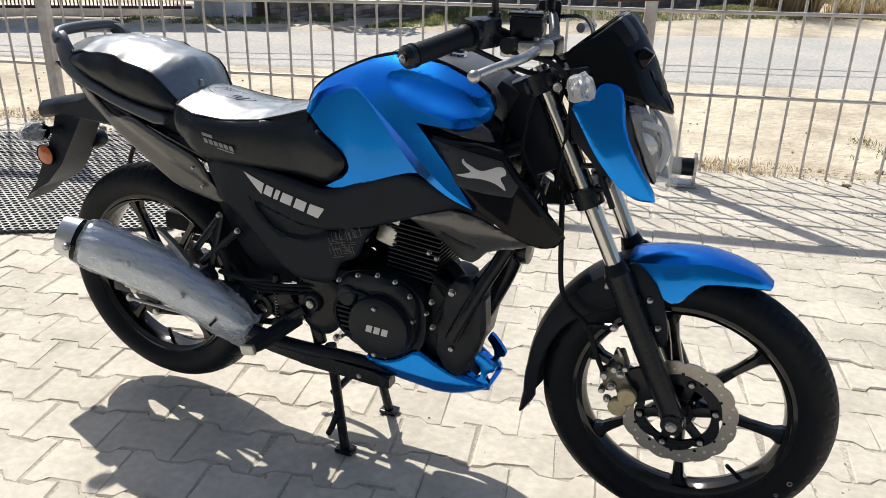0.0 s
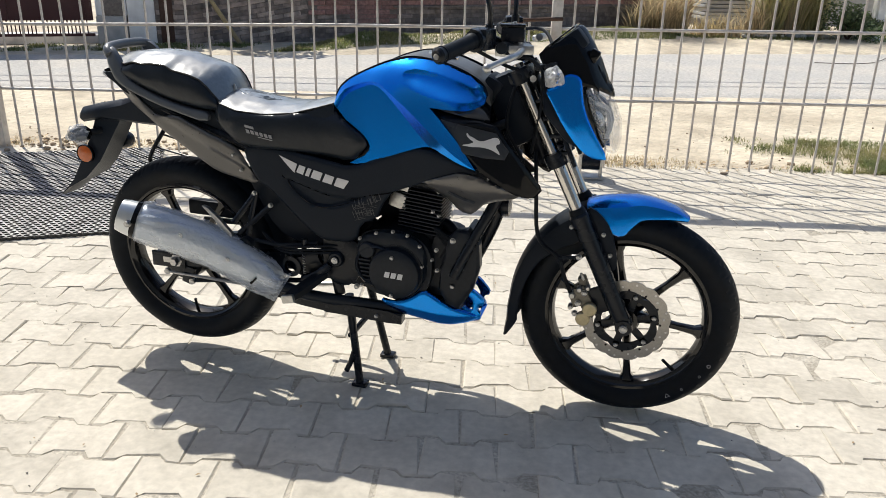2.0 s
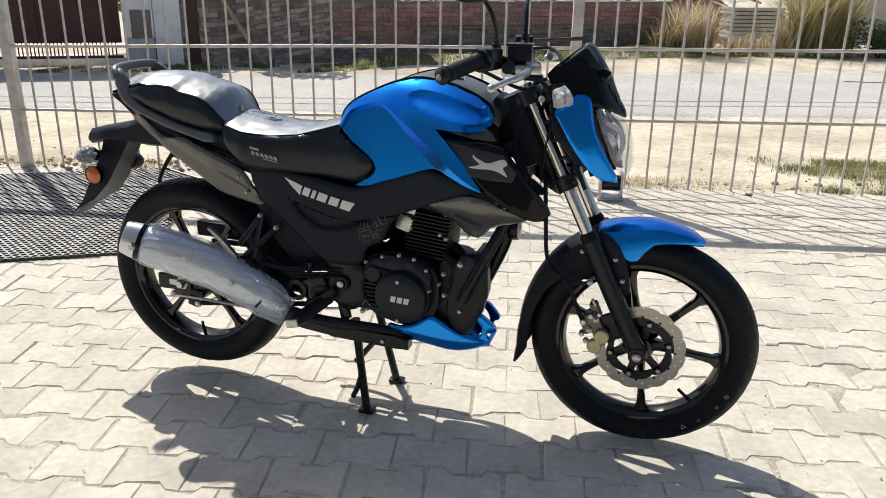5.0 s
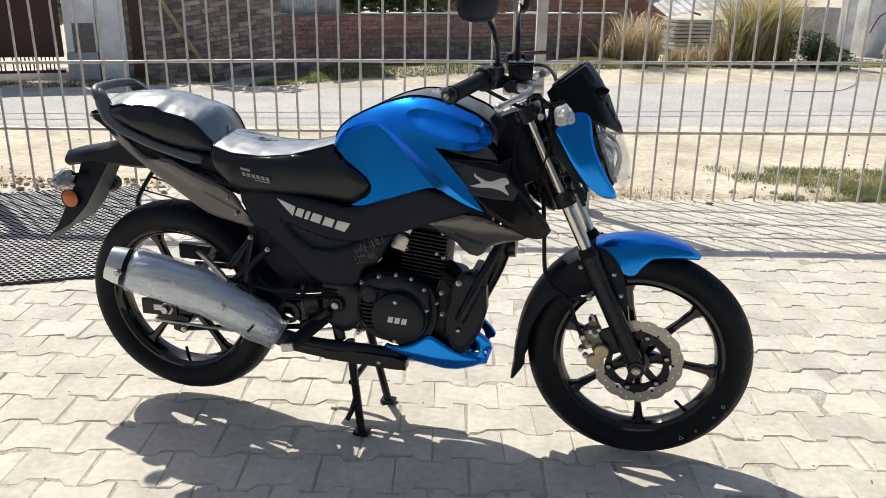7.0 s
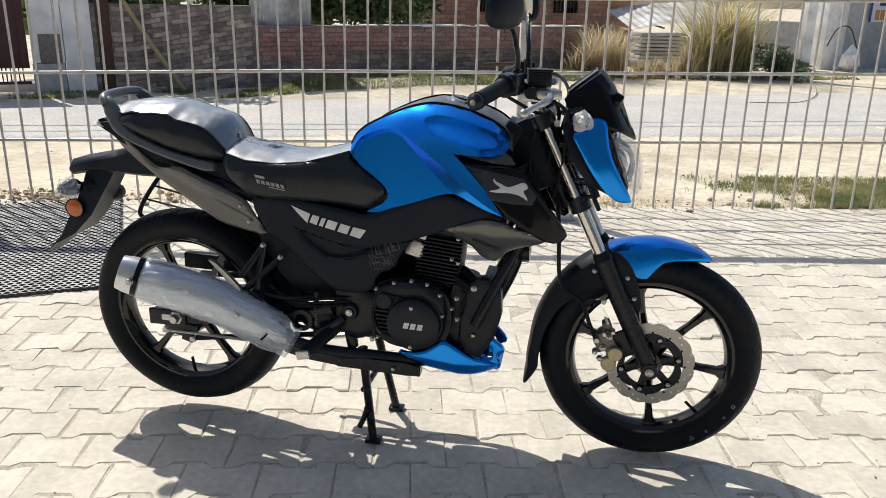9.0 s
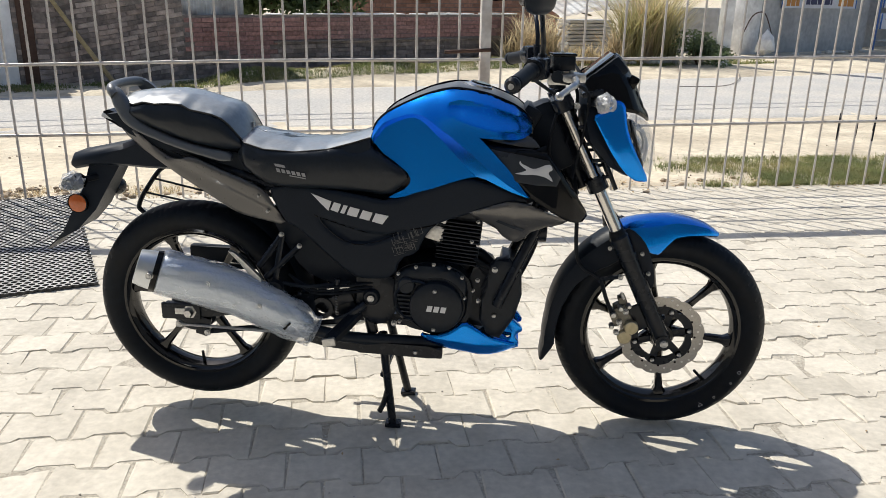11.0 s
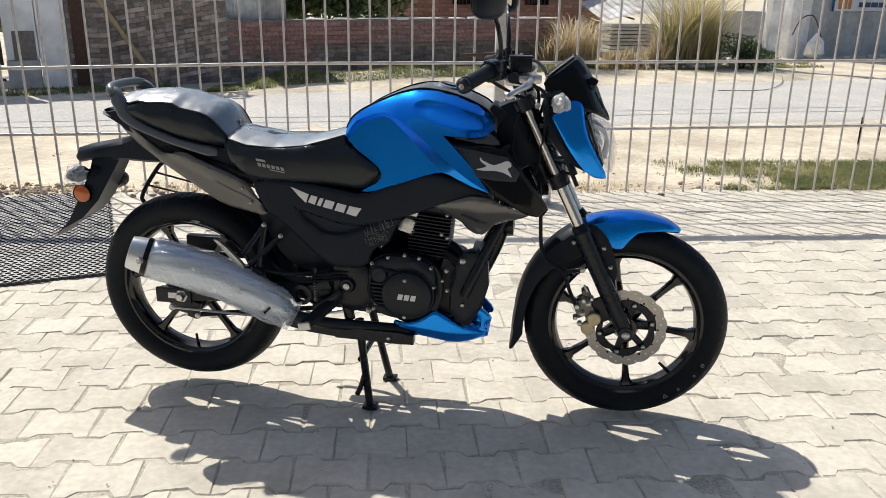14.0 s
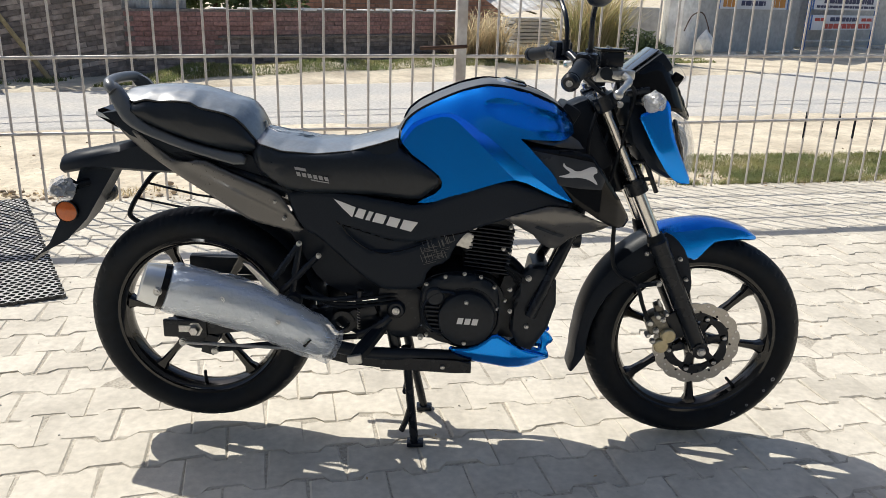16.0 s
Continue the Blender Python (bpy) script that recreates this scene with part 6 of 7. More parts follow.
# seats
def seat(name, table, material, side_material, label, crown):
    """table: x, half width, piping height, bottom height, centre height."""
    xs = np.linspace(table[0][0], table[-1][0], 56)
    col = lambda i: [(t[0], t[i]) for t in table]
    top, sides, pipe_r, pipe_l = [], [], [], []
    for x in xs:
        w, zp, zb, zc = (lerp(x, col(i)) for i in (1, 2, 3, 4))
        top.append([(x, w * u, zp + (zc + crown - zp) * (1 - abs(u) ** 2.0) + 0.0022 * noise.noise((x * 22, u * 5, 2)) + 0.0012 * noise.noise((x * 60, u * 14, 7))) for u in np.linspace(-1, 1, 25)])
        for sgn, dst in ((-1, pipe_r), (1, pipe_l)):
            dst.append((x, sgn * (w + 0.001), zp + 0.001))
        prof = [(0.0, 0.0), (0.10, 0.005), (0.25, 0.011), (0.45, 0.013), (0.65, 0.010), (0.85, 0.001), (1.0, -0.014)]
        fold = lambda f, sgn: 0.0035 * noise.noise((x * 26, f * 5, 3 + sgn)) + 0.002 * noise.noise((x * 9 + f * 6, f * 11, sgn))
        right = [(x, -w - e1 - (fold(f, 1) if 0 < f < 1 else 0), zp - 0.002 - (zp - zb) * f) for f, e1 in prof]
        left = [(x, w + e1 + (fold(f, 2) if 0 < f < 1 else 0), zp - 0.002 - (zp - zb) * f) for f, e1 in reversed(prof)]
        sides.append([(x, -w * 0.5, zp - 0.012)] + right + left + [(x, w * 0.5, zp - 0.012)])
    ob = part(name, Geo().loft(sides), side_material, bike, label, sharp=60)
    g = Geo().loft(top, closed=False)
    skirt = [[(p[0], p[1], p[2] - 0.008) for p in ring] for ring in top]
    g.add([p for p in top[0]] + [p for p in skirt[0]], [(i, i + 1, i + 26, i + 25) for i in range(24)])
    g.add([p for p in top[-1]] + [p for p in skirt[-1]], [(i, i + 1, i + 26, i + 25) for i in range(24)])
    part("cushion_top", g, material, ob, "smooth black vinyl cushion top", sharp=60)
    for pts in (pipe_r, pipe_l):
        part("piping", Geo().tube(pts, 0.0022, 8), M_THREAD, ob)
    return ob


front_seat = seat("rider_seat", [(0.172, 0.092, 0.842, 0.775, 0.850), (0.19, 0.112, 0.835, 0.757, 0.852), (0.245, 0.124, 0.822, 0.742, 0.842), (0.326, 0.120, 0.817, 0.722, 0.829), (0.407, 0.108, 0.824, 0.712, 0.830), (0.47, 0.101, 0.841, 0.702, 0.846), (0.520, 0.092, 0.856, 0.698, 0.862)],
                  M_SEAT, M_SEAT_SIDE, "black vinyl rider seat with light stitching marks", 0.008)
SEATCHEEK = [(0.165, 0.80), (0.178, 0.842), (0.245, 0.822), (0.326, 0.818), (0.407, 0.822), (0.503, 0.847), (0.535, 0.824), (0.576, 0.799), (0.611, 0.779), (0.622, 0.758), (0.604, 0.735), (0.572, 0.705), (0.489, 0.712), (0.379, 0.724), (0.269, 0.722), (0.202, 0.760)]
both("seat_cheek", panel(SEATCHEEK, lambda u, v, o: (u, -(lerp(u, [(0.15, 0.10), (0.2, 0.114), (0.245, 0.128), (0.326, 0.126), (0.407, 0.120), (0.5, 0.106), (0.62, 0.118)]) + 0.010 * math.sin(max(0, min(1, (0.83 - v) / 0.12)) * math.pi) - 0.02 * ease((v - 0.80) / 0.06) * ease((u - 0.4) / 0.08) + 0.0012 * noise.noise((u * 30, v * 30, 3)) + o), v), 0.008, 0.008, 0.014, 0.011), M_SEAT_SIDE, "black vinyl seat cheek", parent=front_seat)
bars("seat_print", lambda u, v, o: (u, -(0.1405 + o), v), (0.282, 0.768), (0.078, -0.012), (-0.003, 0.010), [(0.17 * k, 0.17 * k + 0.12, 0.0, 1.0) for k in range(6)] + [(0.4, 0.95, -0.55, -0.30), (0.0, 0.34, 1.5, 2.2)], M_MARK, front_seat, "faint grey printed bars on the seat")
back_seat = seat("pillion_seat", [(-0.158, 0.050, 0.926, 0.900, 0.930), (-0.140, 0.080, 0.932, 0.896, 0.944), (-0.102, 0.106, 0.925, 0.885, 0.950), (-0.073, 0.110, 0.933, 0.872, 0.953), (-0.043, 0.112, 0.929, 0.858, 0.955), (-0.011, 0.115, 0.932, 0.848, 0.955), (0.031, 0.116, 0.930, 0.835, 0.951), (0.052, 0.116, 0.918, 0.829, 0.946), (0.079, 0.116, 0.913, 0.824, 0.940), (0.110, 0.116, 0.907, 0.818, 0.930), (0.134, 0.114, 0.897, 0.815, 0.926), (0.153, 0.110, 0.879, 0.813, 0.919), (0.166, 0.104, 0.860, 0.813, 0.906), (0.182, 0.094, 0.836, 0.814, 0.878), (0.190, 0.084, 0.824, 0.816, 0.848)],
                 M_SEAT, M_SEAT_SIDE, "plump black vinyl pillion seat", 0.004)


def stitches(seat_ob, cx, z_of, scale):
    """Raised shield-shaped stitching lines on a cushion."""
    for k in range(3):
        s = scale * (1 - 0.27 * k)
        pts = [(cx - s * 0.9, 0.0), (cx - s * 0.45, 0.42 * s), (cx + s * 0.5, 0.40 * s), (cx + s * 1.1, 0.0), (cx + s * 0.5, -0.40 * s), (cx - s * 0.45, -0.42 * s)]
        loop = spline(pts + pts[:1], 8)
        part("stitch_line", Geo().tube([(x, y, z_of(x) - 60 * y * y * 0.03 + 0.0012) for x, y in loop], 0.0014, 6), M_SEAT, seat_ob)


stitches(front_seat, 0.25, lambda x: lerp(x, [(0.172, 0.850), (0.19, 0.852), (0.245, 0.842), (0.326, 0.829), (0.407, 0.826)]) + 0.0065, 0.065)
stitches(back_seat, 0.03, lambda x: lerp(x, [(-0.073, 0.953), (-0.011, 0.954), (0.026, 0.950), (0.069, 0.940), (0.112, 0.926), (0.143, 0.912)]) + 0.0022, 0.070)
part("seat_strap_stud", Geo().tube([(0.188, -0.02, 0.862), (0.188, -0.02, 0.876)], [0.006, 0.003], 8), M_BOLT, bike)

# tail
TAIL = [(-0.190, 0.888), (-0.150, 0.876), (-0.112, 0.856), (-0.047, 0.802), (-0.010, 0.783), (0.048, 0.795), (0.092, 0.774), (0.206, 0.728), (0.236, 0.708), (0.262, 0.660), (0.294, 0.609), (0.215, 0.628), (0.163, 0.642), (0.112, 0.672), (0.05, 0.711), (-0.037, 0.765), (-0.133, 0.829), (-0.158, 0.853)]
both("tail_panel", panel(TAIL, lambda u, v, o: (u, -(lerp(u, [(-0.2, 0.055), (-0.1, 0.088), (0.0, 0.105), (0.15, 0.112), (0.3, 0.102)]) + 0.006 * ease((v - 0.80 + 0.5 * (u + 0.05)) / 0.02) + o), v), 0.006, 0.004, 0.008, 0.006), M_GREY, "metallic grey tail panel")
TAILCORE = [(-0.19, 0.895), (-0.12, 0.905), (0.0, 0.86), (0.14, 0.81), (0.26, 0.77), (0.24, 0.70), (0.10, 0.74), (-0.03, 0.80), (-0.13, 0.845)]
part("tail_frame", Geo().prism(TAILCORE, -0.086, 0.086), M_PLASTIC, bike)
for x, z in ((0.221, 0.695), (0.243, 0.653)):
    bolt((x, -0.113, z), 0.0042)
lampt = part("tail_lamp", Geo().prism([(-0.216, 0.882), (-0.213, 0.898), (-0.199, 0.903), (-0.15, 0.885), (-0.14, 0.850), (-0.17, 0.855)], -0.052, 0.052), M_GLOSS, bike)
part("lens", Geo().prism([(-0.219, 0.884), (-0.216, 0.894), (-0.165, 0.876), (-0.155, 0.866)], -0.055, 0.055), M_GUIDE, lampt, "pale tail lamp lens")
GRAB_TOP = [(-0.15, 0.957), (-0.105, 0.905), (-0.046, 0.863), (0.009, 0.843), (0.145, 0.811)]
GRAB = [(0.152, 0.780), (0.154, 0.809), (0.100, 0.817), (0.054, 0.827), (0.010, 0.840), (-0.026, 0.854), (-0.060, 0.868), (-0.087, 0.884), (-0.100, 0.902), (-0.113, 0.924), (-0.126, 0.946), (-0.140, 0.962), (-0.156, 0.970), (-0.172, 0.968), (-0.172, 0.955), (-0.160, 0.930), (-0.142, 0.900), (-0.124, 0.878), (-0.104, 0.864), (-0.068, 0.848), (-0.012, 0.826), (0.052, 0.806)]
for sd in (-1, 1):
    g = panel(GRAB, lambda u, v, o: (u, -(lerp(u, [(-0.19, 0.082), (-0.13, 0.112), (0.0, 0.116), (0.15, 0.114)]) + 0.35 * min(0.03, max(-0.02, lerp(u, GRAB_TOP) - v)) + o), v), 0.014, 0.004, 0.008, 0.004)
    part("grab_rail_side", g if sd < 0 else g.mirrored(), M_GRAB, bike, "satin grey grab rail arm", sharp=60)
part("grab_rail", Geo().tube(spline([(-0.150, -0.100, 0.948), (-0.162, -0.092, 0.960), (-0.172, -0.066, 0.966), (-0.177, 0.0, 0.968), (-0.172, 0.066, 0.966), (-0.162, 0.092, 0.960), (-0.150, 0.100, 0.948)], 6), 0.0130, 16), M_GRAB, bike, "satin grey grab rail")
# rear fender, plate bracket and lamps
rings = []
for x, z0, z1, w in ((-0.326, 0.738, 0.768, 0.046), (-0.318, 0.734, 0.778, 0.050), (-0.25, 0.748, 0.792, 0.055), (-0.17, 0.748, 0.810, 0.058), (-0.10, 0.745, 0.835, 0.062), (0.0, 0.745, 0.82, 0.066), (0.06, 0.73, 0.80, 0.06)):
    rings.append([(x, -w, z0 + 0.008), (x, -w, z1 - 0.014), (x, -w * 0.7, z1), (x, w * 0.7, z1), (x, w, z1 - 0.014), (x, w, z0 + 0.008), (x, w * 0.8, z0), (x, -w * 0.8, z0)])
part("rear_fender", Geo().loft(rings), M_PLASTIC, bike, "matte black rear fender", sharp=50)
rings = [[(xa, -w, za), (xa - 0.002, -w * 0.7, za - 0.006), (xa - 0.002, w * 0.7, za - 0.006), (xa, w, za), (xb, w, zb), (xb, w * 0.6, zb + 0.004), (xb, -w * 0.6, zb + 0.004), (xb, -w, zb)]
         for xa, za, xb, zb, w in ((-0.278, 0.752, -0.190, 0.752, 0.036), (-0.296, 0.70, -0.222, 0.700, 0.040), (-0.334, 0.625, -0.272, 0.618, 0.048), (-0.372, 0.552, -0.325, 0.562, 0.056), (-0.428, 0.498, -0.398, 0.522, 0.052))]
part("plate_holder", Geo().loft(rings), M_PLASTIC, bike, "black plate holder and mudflap", sharp=50)
refl = part("side_reflector", Geo().lathe([(0.0, -0.010), (0.020, -0.010), (0.0255, -0.007), (0.0265, 0.0), (0.0, 0.0)], (-0.318, -0.050, 0.638), "y", 36), M_ORANGE, bike, "round orange side reflector")
part("reflector_rim", Geo().lathe([(0.0262, -0.008), (0.0285, -0.008), (0.0285, 0.002), (0.0262, 0.002)], (-0.318, -0.050, 0.638), "y", 36, closed=True), M_GLOSS, refl)
wrapped_lamp((-0.262, -0.035, 0.712), (-0.305, -0.086, 0.706), 0.028, 7.0, "rear_indicator")
far = part("rear_indicator", Geo().lathe([(0.0, -0.024), (0.018, -0.022), (0.025, -0.010), (0.026, 0.008), (0.022, 0.020), (0.0, 0.022)], (-0.262, 0.066, 0.660), "y", 28), M_FRAME, bike, "black rear turn indicator")
part("stalk", Geo().tube([(-0.25, 0.03, 0.69), (-0.262, 0.066, 0.665)], 0.010, 10), M_TYRE, far)
# guard loop on the far side
part("leg_guard", Geo().tube(spline([(0.02, 0.13, 0.70), (-0.10, 0.15, 0.705), (-0.155, 0.155, 0.700), (-0.20, 0.155, 0.65), (-0.238, 0.155, 0.590), (-0.236, 0.155, 0.562), (-0.18, 0.155, 0.54), (0.0, 0.15, 0.52), (0.12, 0.13, 0.56)], 6), 0.007, 10), M_FRAME, bike, "black wire leg guard")
part("guard_wire", Geo().tube([(-0.185, 0.155, 0.665), (-0.05, 0.155, 0.635), (0.08, 0.15, 0.62)], 0.0035, 8), M_FRAME, bike)
part("guard_wire", Geo().tube([(-0.215, 0.155, 0.62), (-0.08, 0.155, 0.595), (0.08, 0.15, 0.58)], 0.0035, 8), M_FRAME, bike)

# muffler: an oval can, its cap and the film round it
AX = [(-0.055, -0.248, 0.527), (-0.005, -0.232, 0.508), (0.060, -0.212, 0.486), (0.130, -0.193, 0.460), (0.195, -0.178, 0.428), (0.265, -0.164, 0.386), (0.320, -0.154, 0.350), (0.360, -0.146, 0.325)]


def can(table, segs=40, wrinkle=0.0, seed=0.0, dense=0):
    """table: place along the axis 0..1, half height, half width."""
    if dense:
        table = [(t, lerp(t, [(q[0], q[1]) for q in table]), lerp(t, [(q[0], q[2]) for q in table])) for t in np.linspace(table[0][0], table[-1][0], dense)]
    ax = spline(AX, 6)
    rings = []
    for t, hh, hw in table:
        hh, hw = 0.87 * hh, 0.90 * hw
        k = t * (len(ax) - 1)
        i = min(int(max(k, 0)), len(ax) - 2)
        p = Vector(ax[i]).lerp(Vector(ax[i + 1]), k - i)
        d = (Vector(ax[min(i + 2, len(ax) - 1)]) - Vector(ax[max(i - 1, 0)])).normalized()
        side = d.cross(Vector((0, 0, 1))).normalized()
        up = side.cross(d)
        ring = []
        for m in range(segs):
            a = 2 * math.pi * m / segs
            k2 = 1 + wrinkle * (1 + 2.5 * max(0.0, 1 - t / 0.25) + 4.0 * max(0.0, (t - 0.72) / 0.3)) * (0.1 + abs(noise.noise((math.cos(a) * 1.6 + seed, math.sin(a) * 1.6, t * 7 + math.cos(a)))) * 1.3 - 0.55 * abs(noise.noise((math.cos(a) * 4 + 2 * t, math.sin(a) * 4 + seed, t * 16 - 5 * a))) + 0.25 * abs(noise.noise((math.cos(a) * 9, math.sin(a) * 9 + seed, t * 30))))
            ring.append(p + up * (hh * math.sin(a) * k2) + side * (hw * math.cos(a) * k2))
        rings.append(ring)
    return rings


muf = part("muffler", Geo().loft(can([(0.10, 0.050, 0.040), (0.115, 0.060, 0.047), (0.16, 0.066, 0.051), (0.25, 0.069, 0.053), (0.5, 0.069, 0.053), (0.68, 0.066, 0.050), (0.80, 0.058, 0.044), (0.90, 0.045, 0.036), (0.97, 0.032, 0.027), (1.0, 0.024, 0.021)], wrinkle=0.0)), M_MUFFLER, bike, "silver muffler wrapped in wrinkled clear film")
part("muffler_cap", Geo().loft(can([(-0.06, 0.048, 0.036), (-0.055, 0.053, 0.040), (0.02, 0.058, 0.044), (0.085, 0.061, 0.047), (0.09, 0.056, 0.043)])), M_TIP, muf, "satin silver end cap")
part("cap_band", Geo().loft(can([(0.080, 0.057, 0.044), (0.081, 0.0630, 0.0490), (0.112, 0.0645, 0.0505), (0.113, 0.055, 0.042)])), M_GLOSS, muf)
part("wrap_film", Geo().loft(can([(0.115, 0.066, 0.052), (0.13, 0.067, 0.053), (0.25, 0.071, 0.0555), (0.5, 0.071, 0.0555), (0.7, 0.068, 0.053), (0.82, 0.060, 0.048), (0.92, 0.050, 0.040), (1.0, 0.040, 0.033), (1.04, 0.044, 0.036)], 96, wrinkle=0.10, seed=3.0, dense=120), caps=False), M_FILM, muf, "loose wrinkled plastic film", sharp=30)
part("muffler_slot", Geo().tube([(0.298, -0.203, 0.350), (0.314, -0.198, 0.368)], 0.004, 8), M_GLOSS, muf)
for x, y, z in ((0.113, -0.241, 0.487), (0.237, -0.214, 0.419), (-0.022, -0.284, 0.519)):
    bolt((x, y, z), 0.0085, muf)
part("muffler_bracket", Geo().loft([[(0.152, -0.172, 0.560), (0.168, -0.172, 0.556), (0.168, -0.186, 0.556), (0.152, -0.186, 0.560)], [(0.181, -0.165, 0.522), (0.196, -0.165, 0.525), (0.196, -0.178, 0.525), (0.181, -0.178, 0.522)], [(0.214, -0.165, 0.478), (0.234, -0.165, 0.484), (0.234, -0.178, 0.484), (0.214, -0.178, 0.478)], [(0.222, -0.165, 0.450), (0.236, -0.165, 0.450), (0.236, -0.178, 0.450), (0.222, -0.178, 0.450)]]), M_ALU, bike, "bare aluminium muffler hanger")
part("hanger_bush", Geo().lathe([(0.0, -0.016), (0.010, -0.016), (0.011, -0.012), (0.021, -0.012), (0.022, 0.01), (0.0, 0.012)], (0.266, -0.155, 0.449), "y", 24), M_TYRE, bike)
for a, b in (((0.276, -0.10, 0.585), (0.258, -0.135, 0.455)), ((0.324, -0.10, 0.556), (0.235, -0.135, 0.470)), ((0.276, -0.10, 0.585), (0.216, -0.13, 0.50))):
    part("peg_strut", Geo().tube([a, b], 0.009, 10), M_FRAME, bike)
bolt((0.276, -0.108, 0.587), 0.006)
bolt((0.324, -0.108, 0.556), 0.006)
part("exhaust_pipe", Geo().tube(spline([(0.36, -0.146, 0.328), (0.45, -0.125, 0.30), (0.58, -0.10, 0.285), (0.72, -0.09, 0.282), (0.83, -0.065, 0.30), (0.88, -0.04, 0.38), (0.865, -0.02, 0.46), (0.82, 0.0, 0.515), (0.775, 0.0, 0.525)], 6), 0.017, 14), M_ENGINE, bike)

# frame, swing arm, shock
for sd in (-1, 1):
    part("swing_arm", Geo().loft([[(x, sd * (y + dy * w), z + dz * h) for dy, dz in ((-1, -1), (1, -1), (1, 1), (-1, 1))] for x, y, z, w, h in ((0.53, 0.065, 0.405, 0.012, 0.022), (0.30, 0.085, 0.385, 0.012, 0.022), (0.06, 0.098, 0.355, 0.012, 0.020), (-0.07, 0.100, 0.350, 0.010, 0.020))]), M_FRAME, bike)
    part("axle_plate", Geo().box((-0.022, sd * 0.112, 0.350), (0.112, 0.012, 0.048), bevel=0.004), M_FRAME, bike)
    part("shock_absorber", Geo().tube([(0.262, sd * 0.02, 0.66), (0.40, sd * 0.02, 0.42)], 0.016, 12), M_FRAME, bike)
    part("frame_tube", Geo().tube(spline([(0.98, sd * 0.045, 0.83), (0.80, sd * 0.085, 0.75), (0.55, sd * 0.09, 0.62), (0.50, sd * 0.085, 0.45), (0.52, sd * 0.085, 0.30)], 6), 0.016, 12), M_FRAME, bike)
    part("rear_frame_tube", Geo().tube([(0.52, sd * 0.085, 0.60), (0.25, sd * 0.09, 0.72), (-0.10, sd * 0.07, 0.83)], 0.012, 10), M_FRAME, bike)
    part("belly_rail", Geo().loft([[(x, sd * (0.105 + dy * 0.016), z + dz * h) for dy, dz in ((-1, -1), (1, -1), (1, 1), (-1, 1))] for x, z, h in ((0.33, 0.292, 0.012), (0.40, 0.278, 0.014), (0.52, 0.268, 0.017), (0.68, 0.262, 0.018), (0.72, 0.258, 0.012))]), M_FRAME, bike)
part("axle_nut", Geo().lathe([(0.0, -0.016), (0.011, -0.016), (0.014, -0.010), (0.014, 0.0), (0.02, 0.0), (0.02, 0.004)], (0.004, -0.119, 0.350), "y", 6), M_BOLT, bike)
part("adjuster_washer", Geo().box((-0.012, -0.1195, 0.352), (0.05, 0.004, 0.018), bevel=0.001), M_BOLT, bike)
bolt((-0.030, -0.116, 0.312), 0.009)
bolt((0.050, -0.112, 0.288), 0.009)
part("brake_torque_arm", Geo().tube([(0.05, -0.106, 0.288), (0.30, -0.095, 0.318), (0.42, -0.09, 0.33)], 0.008, 8), M_FRAME, bike)
part("brake_arm", Geo().box((0.038, -0.108, 0.305), (0.035, 0.010, 0.055), Matrix.Rotation(0.3, 3, "Y"), 0.003), M_FRAME, bike)
part("brake_rod", Geo().tube([(-0.028, -0.118, 0.312), (0.20, -0.11, 0.30), (0.47, -0.118, 0.30)], 0.0045, 8), M_BOLT, bike)
part("chain_guard", Geo().box((0.17, 0.085, 0.455), (0.46, 0.03, 0.05), Matrix.Rotation(0.02, 3, "Y"), 0.008), M_PLASTIC, bike)
part("chain_run", Geo().box((0.25, 0.076, 0.425), (0.52, 0.012, 0.016), Matrix.Rotation(-0.02, 3, "Y"), 0.003).box((0.25, 0.076, 0.29), (0.52, 0.012, 0.016), Matrix.Rotation(-0.1, 3, "Y"), 0.003), M_ENGINE, bike)
part("tyre_hugger", Geo().loft([[(RA[0] + rr * math.cos(radians(ph)), yy, RA[1] + rr * math.sin(radians(ph))) for rr, yy in ((0.318, -0.06), (0.330, -0.045), (0.334, 0.0), (0.330, 0.045), (0.318, 0.06), (0.314, 0.05), (0.328, 0.0), (0.314, -0.05))] for ph in np.linspace(2, 62, 14)]), M_PLASTIC, bike, "black inner mudguard")

both("inner_fender", Geo().prism(chaikin([(0.30, 0.71), (0.235, 0.64), (0.275, 0.56), (0.325, 0.475), (0.40, 0.44), (0.49, 0.44), (0.50, 0.60)], 1), -0.078, -0.062), M_PLASTIC)
# foot pegs and plates
both("heel_plate", panel([(0.475, 0.475), (0.50, 0.49), (0.585, 0.475), (0.60, 0.43), (0.585, 0.36), (0.545, 0.33), (0.50, 0.34), (0.47, 0.40)], lambda u, v, o: (u, -(0.106 + o), v), 0.014, 0.006, 0.010, 0.02), M_FRAME)
part("pivot_cap", Geo().lathe([(0.0, -0.010), (0.011, -0.010), (0.013, -0.006), (0.019, -0.006), (0.022, -0.002), (0.024, 0.004)], (0.521, -0.113, 0.417), "y", 28), M_ENGINE, bike)
bolt((0.521, -0.120, 0.417), 0.010, h=0.006)
ring = [(-1, -0.6), (-0.6, -1), (0.6, -1), (1, -0.6), (1, 0.6), (0.6, 1), (-0.6, 1), (-1, 0.6)]
part("footpeg", Geo().loft([[(x + w * c, y, z + h * q) for c, q in ring] for x, y, z, w, h in ((0.428, -0.230, 0.336, 0.015, 0.012), (0.436, -0.212, 0.340, 0.018, 0.015), (0.448, -0.185, 0.347, 0.018, 0.015), (0.462, -0.158, 0.356, 0.017, 0.015), (0.482, -0.120, 0.368, 0.015, 0.014))]), M_TYRE, bike, "black rubber footpeg")
